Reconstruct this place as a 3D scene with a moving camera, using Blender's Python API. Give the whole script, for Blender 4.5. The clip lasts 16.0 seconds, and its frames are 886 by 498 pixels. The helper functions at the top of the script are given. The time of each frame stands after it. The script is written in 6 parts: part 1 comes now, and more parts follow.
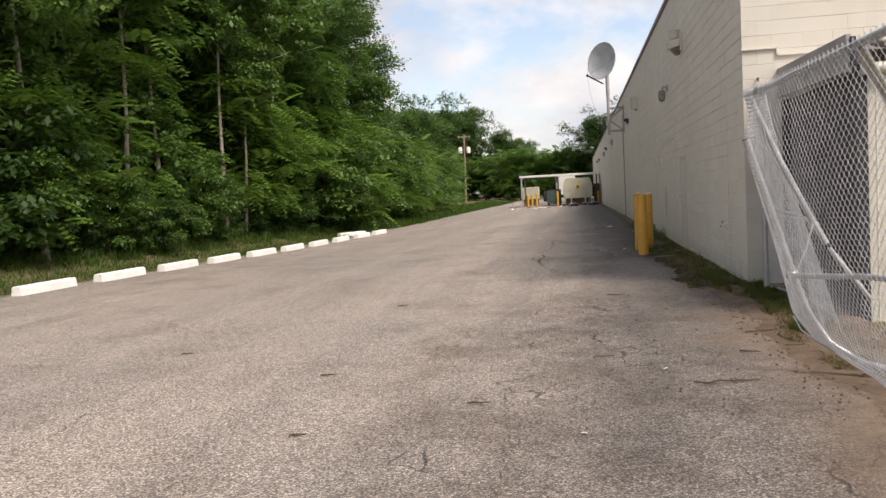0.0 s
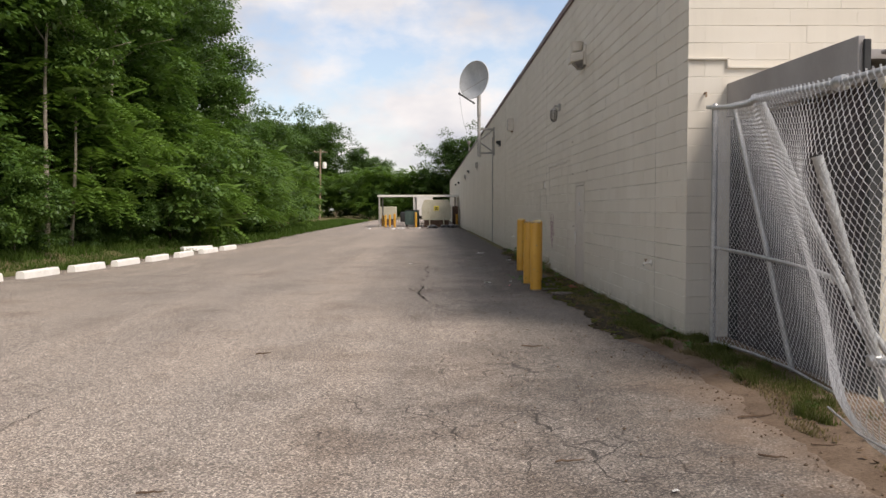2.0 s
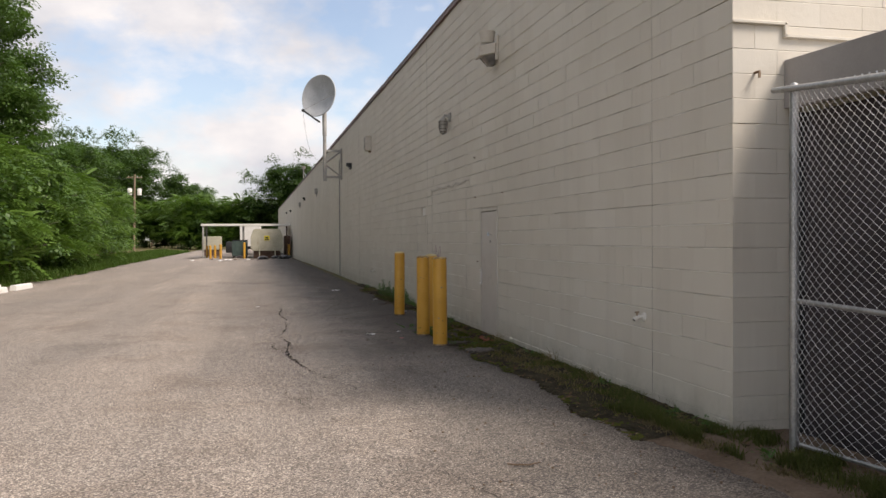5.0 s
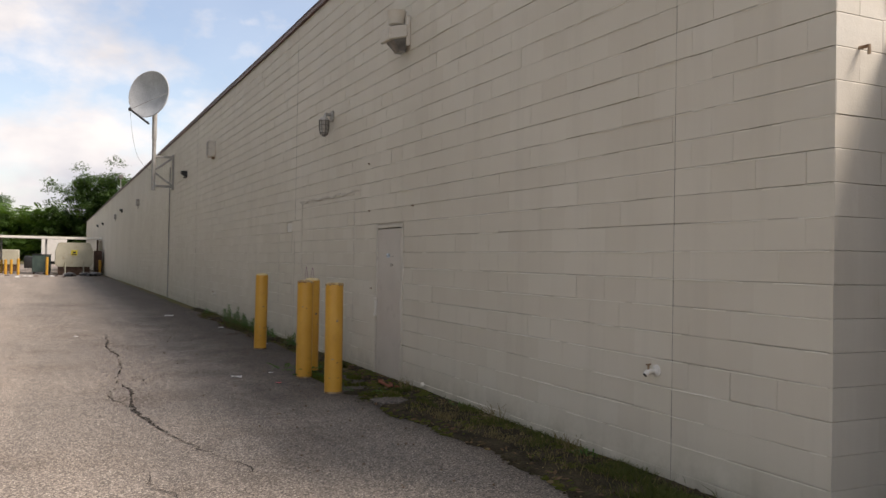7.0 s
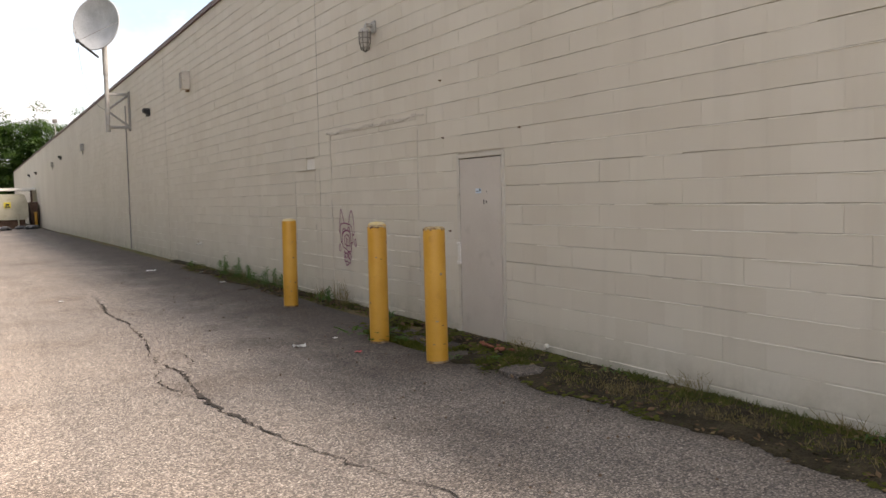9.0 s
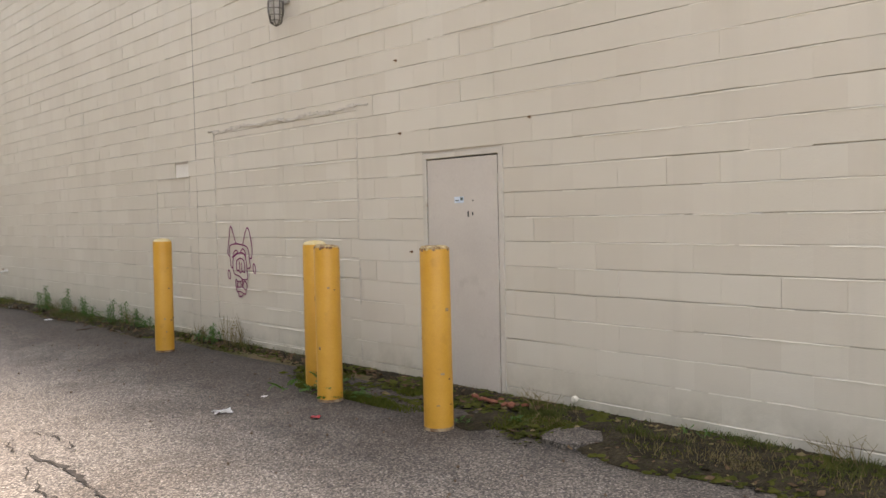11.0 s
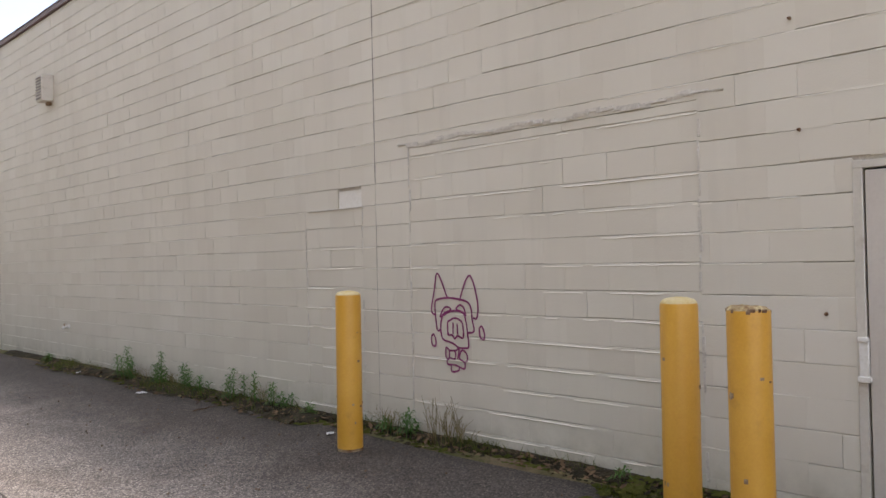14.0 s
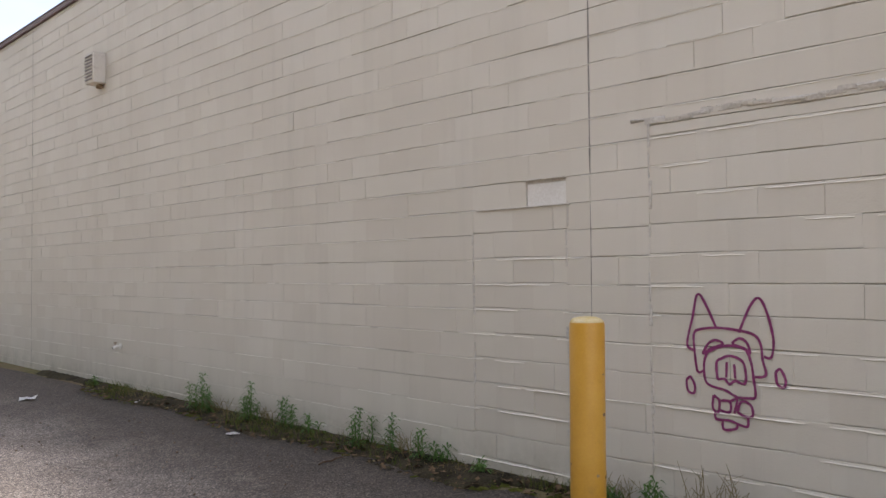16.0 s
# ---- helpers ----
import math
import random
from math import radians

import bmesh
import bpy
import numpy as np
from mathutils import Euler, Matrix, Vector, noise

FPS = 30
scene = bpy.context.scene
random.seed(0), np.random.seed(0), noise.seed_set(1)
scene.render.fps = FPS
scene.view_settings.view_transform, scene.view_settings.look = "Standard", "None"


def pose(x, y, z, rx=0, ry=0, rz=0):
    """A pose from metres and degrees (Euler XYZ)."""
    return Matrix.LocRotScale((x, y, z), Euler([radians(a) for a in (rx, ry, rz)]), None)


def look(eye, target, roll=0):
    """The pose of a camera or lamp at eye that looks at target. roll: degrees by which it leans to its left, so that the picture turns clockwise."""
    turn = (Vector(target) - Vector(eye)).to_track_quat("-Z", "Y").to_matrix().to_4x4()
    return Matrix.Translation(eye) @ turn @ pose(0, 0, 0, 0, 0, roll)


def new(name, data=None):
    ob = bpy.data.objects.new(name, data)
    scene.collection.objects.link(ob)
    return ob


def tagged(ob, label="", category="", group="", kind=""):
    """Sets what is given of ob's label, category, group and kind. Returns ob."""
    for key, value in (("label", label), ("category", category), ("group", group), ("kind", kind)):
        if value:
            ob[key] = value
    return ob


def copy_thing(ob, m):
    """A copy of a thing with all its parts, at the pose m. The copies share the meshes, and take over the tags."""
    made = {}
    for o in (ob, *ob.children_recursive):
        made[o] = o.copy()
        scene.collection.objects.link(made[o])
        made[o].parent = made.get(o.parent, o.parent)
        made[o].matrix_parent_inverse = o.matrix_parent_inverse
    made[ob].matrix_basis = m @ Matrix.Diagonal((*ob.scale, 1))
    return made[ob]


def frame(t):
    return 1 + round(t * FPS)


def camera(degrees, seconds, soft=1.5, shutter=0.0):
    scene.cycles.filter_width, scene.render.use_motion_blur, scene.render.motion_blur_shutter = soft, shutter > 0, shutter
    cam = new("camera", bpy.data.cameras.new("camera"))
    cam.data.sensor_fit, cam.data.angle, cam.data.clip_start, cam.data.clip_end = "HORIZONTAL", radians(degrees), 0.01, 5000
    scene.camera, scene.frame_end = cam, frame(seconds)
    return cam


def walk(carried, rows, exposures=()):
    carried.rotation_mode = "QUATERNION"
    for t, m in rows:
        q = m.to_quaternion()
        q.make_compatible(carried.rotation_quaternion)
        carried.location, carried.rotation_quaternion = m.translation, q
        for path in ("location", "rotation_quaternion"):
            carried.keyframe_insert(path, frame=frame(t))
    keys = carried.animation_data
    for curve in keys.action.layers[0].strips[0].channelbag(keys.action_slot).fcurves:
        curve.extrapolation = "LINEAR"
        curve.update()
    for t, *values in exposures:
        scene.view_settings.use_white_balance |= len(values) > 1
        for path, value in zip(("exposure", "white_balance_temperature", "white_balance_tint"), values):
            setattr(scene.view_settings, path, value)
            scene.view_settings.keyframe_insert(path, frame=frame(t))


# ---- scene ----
cam = camera(56.4, 16.0)
PATH = [
    (0, (0.427, 0.267, 1.856), (0.098, 2.235, 1.727), -3.0),
    (0.5, (0.268, 0.904, 1.827), (-0.028, 2.871, 1.62), -3.4),
    (1, (0.067, 1.525, 1.85), (-0.169, 3.5, 1.636), -1.9),
    (1.5, (-0.078, 2.178, 1.888), (-0.192, 4.172, 1.79), -0.2),
    (2, (-0.294, 2.803, 1.888), (-0.263, 4.8, 1.794), -0.1),
    (2.5, (-0.387, 3.497, 1.882), (-0.104, 5.473, 1.766), 0.6),
    (3, (-0.57, 4.112, 1.898), (-0.133, 6.06, 1.775), 0.5),
    (3.5, (-0.7, 4.693, 1.891), (-0.272, 6.643, 1.78), 1.2),
    (3.7, (-0.74, 4.973, 1.912), (-0.361, 6.935, 1.818), 1.4),
    (5.8, (-1.136, 7.745, 1.939), (-0.597, 9.671, 1.948), -0.99),
    (6, (-1.155, 8.009, 1.935), (-0.569, 9.921, 1.958), -0.45),
    (6.5, (-1.237, 8.654, 1.945), (-0.454, 10.494, 1.972), 0.82),
    (7, (-1.376, 9.311, 1.949), (-0.521, 11.119, 1.978), 1.04),
    (7.5, (-1.620, 9.945, 1.938), (-0.745, 11.743, 1.901), -0.42),
    (8, (-1.827, 10.625, 1.938), (-0.895, 12.394, 1.880), -1.58),
    (8.5, (-2.024, 11.255, 1.943), (-1.047, 12.995, 1.824), -1.88),
    (9, (-2.192, 11.957, 1.946), (-1.205, 13.692, 1.821), -1.27),
    (9.2, (-2.258, 12.264, 1.937), (-1.266, 13.996, 1.812), -1.15),
    (11.3, (-2.347, 15.042, 1.875), (-0.942, 16.464, 1.795), -0.89),
    (11.5, (-2.342, 15.271, 1.883), (-0.934, 16.689, 1.800), -0.43),
    (12, (-2.269, 15.931, 1.908), (-0.782, 17.267, 1.836), -0.18),
    (12.5, (-2.248, 16.569, 1.907), (-0.720, 17.859, 1.871), -0.25),
    (13, (-2.208, 17.199, 1.906), (-0.687, 18.498, 1.897), -0.57),
    (13.5, (-2.231, 17.885, 1.904), (-0.794, 19.276, 1.937), -0.30),
    (14, (-2.258, 18.535, 1.920), (-0.877, 19.981, 1.945), -1.34),
    (14.5, (-2.297, 19.234, 1.914), (-0.936, 20.700, 1.928), -1.57),
    (15, (-2.304, 19.867, 1.915), (-0.973, 21.360, 1.881), -1.88),
    (15.5, (-2.253, 20.568, 1.922), (-0.910, 22.050, 1.908), -1.41),
    (16, (-2.172, 21.185, 1.949), (-0.780, 22.620, 2.006), -0.47),
]
walk(cam, [(t, look(eye, target, roll)) for t, eye, target, roll in PATH], [(0, 0.28, 6700, 15), (1, 0.38, 6700, 15), (2.5, 0.12, 6700, 15), (3.5, 0.14, 6750, 16), (6, 0.28, 6750, 15), (7, 0.3, 6850, 16), (7.5, 0.3, 7050, 17), (8, 0.56, 7000, 16), (9, 0.9, 7050, 17), (11.5, 1.76, 7050, 16), (12.0, 1.93, 7050, 16), (12.5, 1.93, 7000, 16), (13.0, 2.05, 6700, 17), (13.5, 1.52, 6550, 18), (14.0, 1.32, 6550, 18), (15, 1.22, 6530, 18), (16, 1.26, 6500, 19)])

# ---- world, sun ----
SUN = Vector((3.55, -3.3, 6.15)).normalized()
world = bpy.data.worlds.new("sky")
scene.world = world
world.use_nodes = True


def build_sky():
    nt = world.node_tree
    nt.nodes.clear()
    out = nt.nodes.new("ShaderNodeOutputWorld")
    bg = nt.nodes.new("ShaderNodeBackground")
    sky = nt.nodes.new("ShaderNodeTexSky")
    sky.sky_type, sky.sun_disc = "NISHITA", False
    sky.sun_elevation = math.asin(SUN.z)
    sky.sun_rotation = math.atan2(SUN.x, SUN.y)
    sky.air_density, sky.dust_density, sky.ozone_density = 1.0, 1.5, 1.0
    co = nt.nodes.new("ShaderNodeTexCoord")
    mp = nt.nodes.new("ShaderNodeMapping")
    mp.inputs["Scale"].default_value = (1.0, 1.0, 1.7)
    mp.inputs["Location"].default_value = (0.35, 0.1, 0.3)
    n1 = nt.nodes.new("ShaderNodeTexNoise")
    n1.inputs["Scale"].default_value, n1.inputs["Detail"].default_value, n1.inputs["Roughness"].default_value = 4.6, 10.0, 0.55
    r1 = nt.nodes.new("ShaderNodeValToRGB")
    r1.color_ramp.elements[0].position, r1.color_ramp.elements[1].position = 0.43, 0.57
    r1.color_ramp.elements[0].color = (0.15, 0.15, 0.15, 1)
    n2 = nt.nodes.new("ShaderNodeTexNoise")
    n2.inputs["Scale"].default_value, n2.inputs["Detail"].default_value = 7.0, 6.0
    r2 = nt.nodes.new("ShaderNodeValToRGB")
    r2.color_ramp.elements[0].color, r2.color_ramp.elements[1].color = (5.6, 5.9, 6.4, 1), (8.5, 8.4, 8.25, 1)
    r2.color_ramp.elements[0].position, r2.color_ramp.elements[1].position = 0.35, 0.62
    mix = nt.nodes.new("ShaderNodeMix")
    mix.data_type = "RGBA"
    lk = nt.links.new
    lk(co.outputs["Generated"], mp.inputs["Vector"])
    lk(mp.outputs["Vector"], n1.inputs["Vector"])
    lk(mp.outputs["Vector"], n2.inputs["Vector"])
    lk(n1.outputs["Fac"], r1.inputs["Fac"])
    lk(n2.outputs["Fac"], r2.inputs["Fac"])
    lk(r1.outputs["Color"], mix.inputs["Factor"])
    haze = nt.nodes.new("ShaderNodeMix")
    haze.data_type, haze.blend_type = "RGBA", "MULTIPLY"
    haze.inputs["Factor"].default_value = 1.0
    haze.inputs["B"].default_value = (1.7, 1.68, 1.62, 1)
    lk(sky.outputs["Color"], haze.inputs["A"])
    lk(haze.outputs["Result"], mix.inputs["A"])
    lk(r2.outputs["Color"], mix.inputs["B"])
    lk(mix.outputs["Result"], bg.inputs["Color"])
    bg.inputs["Strength"].default_value = 0.10
    lk(bg.outputs["Background"], out.inputs["Surface"])


build_sky()
sun = new("sun", bpy.data.lights.new("sun", "SUN"))
sun.data.energy, sun.data.angle, sun.data.color = 3.55, radians(21.0), (1.0, 0.94, 0.86)
sun.matrix_world = look(SUN * 60, (0, 0, 0))


# ---- materials ----
def nodes_of(name):
    m = bpy.data.materials.new(name)
    m.use_nodes = True
    nt = m.node_tree
    return m, nt, nt.nodes["Principled BSDF"], nt.nodes.new("ShaderNodeNewGeometry")


def noise_node(nt, vec, scale, detail=4.0, rough=0.55):
    n = nt.nodes.new("ShaderNodeTexNoise")
    n.inputs["Scale"].default_value, n.inputs["Detail"].default_value, n.inputs["Roughness"].default_value = scale, detail, rough
    nt.links.new(vec, n.inputs["Vector"])
    return n.outputs["Fac"]


def ramp(nt, fac, lo, hi, c0=(0, 0, 0), c1=(1, 1, 1)):
    r = nt.nodes.new("ShaderNodeValToRGB")
    e = r.color_ramp.elements
    e[0].position, e[1].position = lo, hi
    e[0].color, e[1].color = (*c0, 1), (*c1, 1)
    nt.links.new(fac, r.inputs["Fac"])
    return r.outputs["Color"]


def blend(nt, fac, a, b, mode="MIX"):
    m = nt.nodes.new("ShaderNodeMix")
    m.data_type, m.blend_type = "RGBA", mode
    for key, v in (("Factor", fac), ("A", a), ("B", b)):
        if isinstance(v, tuple):
            m.inputs[key].default_value = (*v, 1)
        elif isinstance(v, (int, float)):
            m.inputs[key].default_value = v
        else:
            nt.links.new(v, m.inputs[key])
    return m.outputs["Result"]


def calc(nt, op, a, b=0.0, clamp=False):
    m = nt.nodes.new("ShaderNodeMath")
    m.operation, m.use_clamp = op, clamp
    for i, v in enumerate((a, b)):
        if isinstance(v, (int, float)):
            m.inputs[i].default_value = v
        else:
            nt.links.new(v, m.inputs[i])
    return m.outputs[0]


def span(nt, v, lo, hi):
    m = nt.nodes.new("ShaderNodeMapRange")
    m.interpolation_type = "SMOOTHSTEP"
    m.inputs["From Min"].default_value, m.inputs["From Max"].default_value = lo, hi
    nt.links.new(v, m.inputs["Value"])
    return m.outputs["Result"]


def bump(nt, bsdf, height, strength, dist):
    b = nt.nodes.new("ShaderNodeBump")
    b.inputs["Strength"].default_value, b.inputs["Distance"].default_value = strength, dist
    nt.links.new(height, b.inputs["Height"])
    nt.links.new(b.outputs["Normal"], bsdf.inputs["Normal"])


def finish(nt, bsdf, colour, rough=0.7, metal=0.0):
    if isinstance(colour, tuple):
        bsdf.inputs["Base Color"].default_value = (*colour, 1)
    else:
        nt.links.new(colour, bsdf.inputs["Base Color"])
    if isinstance(rough, (int, float)):
        bsdf.inputs["Roughness"].default_value = rough
    else:
        nt.links.new(rough, bsdf.inputs["Roughness"])
    bsdf.inputs["Metallic"].default_value = metal


def surface(name, c1, c2, big=2.0, fine=60.0, rough=0.7, metal=0.0, relief=0.15, dist=0.004, stain=None, amount=0.6, grain=0.3):
    """Two colours in soft clouds, fine grain, and stains of a third colour."""
    m, nt, bs, geo = nodes_of(name)
    p = geo.outputs["Position"]
    a = ramp(nt, noise_node(nt, p, big, 5), 0.35, 0.65)
    col = blend(nt, a, c1, c2)
    g = noise_node(nt, p, fine, 3)
    col = blend(nt, grain, col, ramp(nt, g, 0.3, 0.7, (0.25, 0.25, 0.25), (0.75, 0.75, 0.75)), "OVERLAY")
    if stain:
        s = ramp(nt, noise_node(nt, p, big * 3.1, 8, 0.65), 0.57, 0.70)
        col = blend(nt, calc(nt, "MULTIPLY", s, amount), col, stain)
    bump(nt, bs, g, relief, dist)
    if rough >= 0.9:
        bs.inputs["Specular IOR Level"].default_value = 0.12
    finish(nt, bs, col, rough, metal)
    return m


def make_block_paint(name, c1, c2, lines=False):
    m, nt, bs, geo = nodes_of(name)
    p = geo.outputs["Position"]
    inf = nt.nodes.new("ShaderNodeObjectInfo")
    rnd = calc(nt, "FRACT", calc(nt, "ADD", geo.outputs["Random Per Island"], inf.outputs["Random"]))
    col = blend(nt, ramp(nt, noise_node(nt, p, 0.35, 4), 0.35, 0.65), c1, c2)
    tone = ramp(nt, rnd, 0.0, 1.0, (0.468, 0.468, 0.471), (0.528, 0.528, 0.525))
    col = blend(nt, 0.8, col, tone, "OVERLAY")
    streak = nt.nodes.new("ShaderNodeMapping")
    streak.inputs["Scale"].default_value = (2.0, 2.0, 0.16)
    nt.links.new(p, streak.inputs["Vector"])
    run = ramp(nt, noise_node(nt, streak.outputs["Vector"], 1.6, 7, 0.62), 0.52, 0.75)
    col = blend(nt, calc(nt, "MULTIPLY", run, 0.17), col, (0.33, 0.30, 0.25))
    blot = ramp(nt, noise_node(nt, p, 1.3, 6, 0.6), 0.55, 0.72)
    col = blend(nt, calc(nt, "MULTIPLY", blot, 0.22), col, (0.62, 0.59, 0.53))
    sep = nt.nodes.new("ShaderNodeSeparateXYZ")
    nt.links.new(p, sep.inputs[0])
    low = calc(nt, "SUBTRACT", 1.0, span(nt, sep.outputs["Z"], 0.25, 0.75))
    splash = calc(nt, "MULTIPLY", low, ramp(nt, noise_node(nt, p, 4.0, 6, 0.7), 0.35, 0.7))
    col = blend(nt, calc(nt, "MULTIPLY", splash, 0.65), col, (0.25, 0.23, 0.165))
    h = calc(nt, "ADD", noise_node(nt, p, 90.0, 3), calc(nt, "MULTIPLY", noise_node(nt, p, 14.0, 3), 2.2))
    if lines:
        saw = calc(nt, "FRACT", calc(nt, "DIVIDE", calc(nt, "SUBTRACT", sep.outputs["Z"], 0.0212), 0.2032))
        h = calc(nt, "ADD", h, calc(nt, "MULTIPLY", calc(nt, "GREATER_THAN", saw, 0.05), 4.0))
    bump(nt, bs, h, 0.32, 0.0045)
    finish(nt, bs, col, 0.6)
    return m


def make_asphalt():
    m, nt, bs, geo = nodes_of("aged_asphalt")
    p = geo.outputs["Position"]
    v = nt.nodes.new("ShaderNodeTexVoronoi")
    v.inputs["Scale"].default_value = 78.0
    nt.links.new(p, v.inputs["Vector"])
    vs = nt.nodes.new("ShaderNodeSeparateColor")
    nt.links.new(v.outputs["Color"], vs.inputs[0])
    stone = ramp(nt, vs.outputs["Red"], 0.1, 0.9, (0.085, 0.076, 0.067), (0.275, 0.24, 0.204))
    speck = calc(nt, "MULTIPLY", calc(nt, "GREATER_THAN", vs.outputs["Green"], 0.90), 0.5)
    stone = blend(nt, speck, stone, (0.50, 0.455, 0.395))
    pit = calc(nt, "MULTIPLY", calc(nt, "GREATER_THAN", vs.outputs["Blue"], 0.90), 0.5)
    stone = blend(nt, pit, stone, (0.025, 0.022, 0.019))
    gap = ramp(nt, v.outputs["Distance"], 0.35, 0.75)
    col = blend(nt, calc(nt, "MULTIPLY", gap, 0.6), stone, (0.045, 0.042, 0.039))
    sep = nt.nodes.new("ShaderNodeSeparateXYZ")
    nt.links.new(p, sep.inputs[0])
    X, Y = sep.outputs["X"], sep.outputs["Y"]

    def tint(fac, amount, colour):
        return blend(nt, calc(nt, "MULTIPLY", fac, amount), col, colour, "MULTIPLY")

    # coarse grit that still reads from a distance
    grit = ramp(nt, noise_node(nt, p, 34.0, 4, 0.7), 0.36, 0.64, (0.88, 0.88, 0.875), (1.10, 1.10, 1.10))
    col = blend(nt, 1.0, col, grit, "MULTIPLY")
    big = ramp(nt, noise_node(nt, p, 0.22, 5, 0.6), 0.36, 0.66)
    col = tint(big, 0.5, (1.36, 1.30, 1.24))
    mid = ramp(nt, noise_node(nt, p, 0.8, 8, 0.68), 0.50, 0.68)
    col = tint(mid, 0.55, (0.56, 0.51, 0.47))
    # long worn wheel lanes
    lane = nt.nodes.new("ShaderNodeMapping")
    lane.inputs["Scale"].default_value = (0.75, 0.035, 1.0)
    nt.links.new(p, lane.inputs["Vector"])
    ln = ramp(nt, noise_node(nt, lane.outputs["Vector"], 1.0, 4), 0.42, 0.62)
    col = tint(ln, 0.45, (1.5, 1.46, 1.42))
    # paler middle of the yard: stronger sun painted into the colour
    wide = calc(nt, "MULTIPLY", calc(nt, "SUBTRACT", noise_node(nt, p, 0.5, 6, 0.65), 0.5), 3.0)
    sunlit = calc(nt, "SUBTRACT", 1.0, span(nt, calc(nt, "ADD", X, wide), -0.4, 1.3))
    col = tint(sunlit, 0.85, (1.66, 1.63, 1.61))
    # crazed, stained patch over the line that the walk begins on
    wob = calc(nt, "MULTIPLY", calc(nt, "SUBTRACT", noise_node(nt, p, 1.4, 6, 0.65), 0.5), 2.6)
    px = calc(nt, "MULTIPLY", span(nt, calc(nt, "ADD", X, wob), -1.9, -0.5), calc(nt, "SUBTRACT", 1.0, span(nt, Y, 10.5, 15.0)))
    blotch = calc(nt, "MULTIPLY", px, ramp(nt, noise_node(nt, p, 1.1, 8, 0.7), 0.42, 0.60))
    col = tint(blotch, 0.6, (0.46, 0.42, 0.39))
    bent = nt.nodes.new("ShaderNodeVectorMath")
    bent.operation = "MULTIPLY_ADD"
    sway = nt.nodes.new("ShaderNodeTexNoise")
    sway.inputs["Scale"].default_value, sway.inputs["Detail"].default_value = 3.0, 5.0
    nt.links.new(p, sway.inputs["Vector"])
    nt.links.new(sway.outputs["Color"], bent.inputs[0])
    bent.inputs[1].default_value = (0.35, 0.35, 0.0)
    nt.links.new(p, bent.inputs[2])
    net = nt.nodes.new("ShaderNodeTexVoronoi")
    net.feature = "DISTANCE_TO_EDGE"
    net.inputs["Scale"].default_value = 2.3
    nt.links.new(bent.outputs[0], net.inputs["Vector"])
    thin = calc(nt, "SUBTRACT", 1.0, span(nt, net.outputs["Distance"], 0.006, 0.022))
    some = ramp(nt, noise_node(nt, p, 0.7, 4), 0.50, 0.58)
    hair = calc(nt, "MULTIPLY", calc(nt, "MULTIPLY", thin, some), calc(nt, "MAXIMUM", px, 0.12))
    col = blend(nt, calc(nt, "MULTIPLY", hair, 0.8), col, (0.03, 0.026, 0.023))
    # washed-out soil over the edge by the fence
    sx = span(nt, calc(nt, "ADD", X, wob), 1.2, 2.5)
    sy = calc(nt, "SUBTRACT", 1.0, span(nt, calc(nt, "ADD", Y, wob), 9.3, 12.2))
    soil = calc(nt, "MULTIPLY", sx, sy)
    earth = blend(nt, ramp(nt, noise_node(nt, p, 7.0, 8, 0.7), 0.35, 0.68), (0.14, 0.094, 0.062), (0.22, 0.158, 0.112))
    col = blend(nt, calc(nt, "MULTIPLY", soil, 0.75), col, earth)
    # patchy darkening by the wall and bollards: shade put into the paving's colour
    shade_x = span(nt, calc(nt, "ADD", X, wob), 0.2, 1.9)
    shade_y = span(nt, calc(nt, "ADD", Y, wob), 16.5, 19.5)
    col = tint(calc(nt, "MULTIPLY", shade_x, shade_y), 0.9, (0.42, 0.395, 0.375))
    h = calc(nt, "ADD", calc(nt, "MULTIPLY", v.outputs["Distance"], -1.0), calc(nt, "MULTIPLY", noise_node(nt, p, 9.0, 4), 0.4))
    h = calc(nt, "SUBTRACT", h, calc(nt, "MULTIPLY", hair, 1.5))
    bump(nt, bs, h, 0.6, 0.008)
    bs.inputs["Specular IOR Level"].default_value = 0.3
    finish(nt, bs, col, 0.86)
    return m


def make_leaf(name, dark, light, sheen=0.5):
    m, nt, bs, geo = nodes_of(name)
    inf = nt.nodes.new("ShaderNodeObjectInfo")
    r = geo.outputs["Random Per Island"]
    col = blend(nt, r, dark, light)
    patch = ramp(nt, noise_node(nt, geo.outputs["Position"], 0.45, 3), 0.35, 0.68)
    col = blend(nt, calc(nt, "MULTIPLY", patch, 0.5), col, light)
    col = blend(nt, calc(nt, "MULTIPLY", inf.outputs["Random"], 0.45), col, dark)
    finish(nt, bs, col, sheen)
    bs.inputs["Specular IOR Level"].default_value = 0.5 if sheen < 0.6 else 0.15
    tr = nt.nodes.new("ShaderNodeBsdfTranslucent")
    nt.links.new(blend(nt, 0.5, col, (0.12, 0.22, 0.02)), tr.inputs["Color"])
    mx = nt.nodes.new("ShaderNodeMixShader")
    mx.inputs[0].default_value = 0.38
    nt.links.new(bs.outputs[0], mx.inputs[1])
    nt.links.new(tr.outputs[0], mx.inputs[2])
    nt.links.new(mx.outputs[0], nt.nodes["Material Output"].inputs["Surface"])
    return m


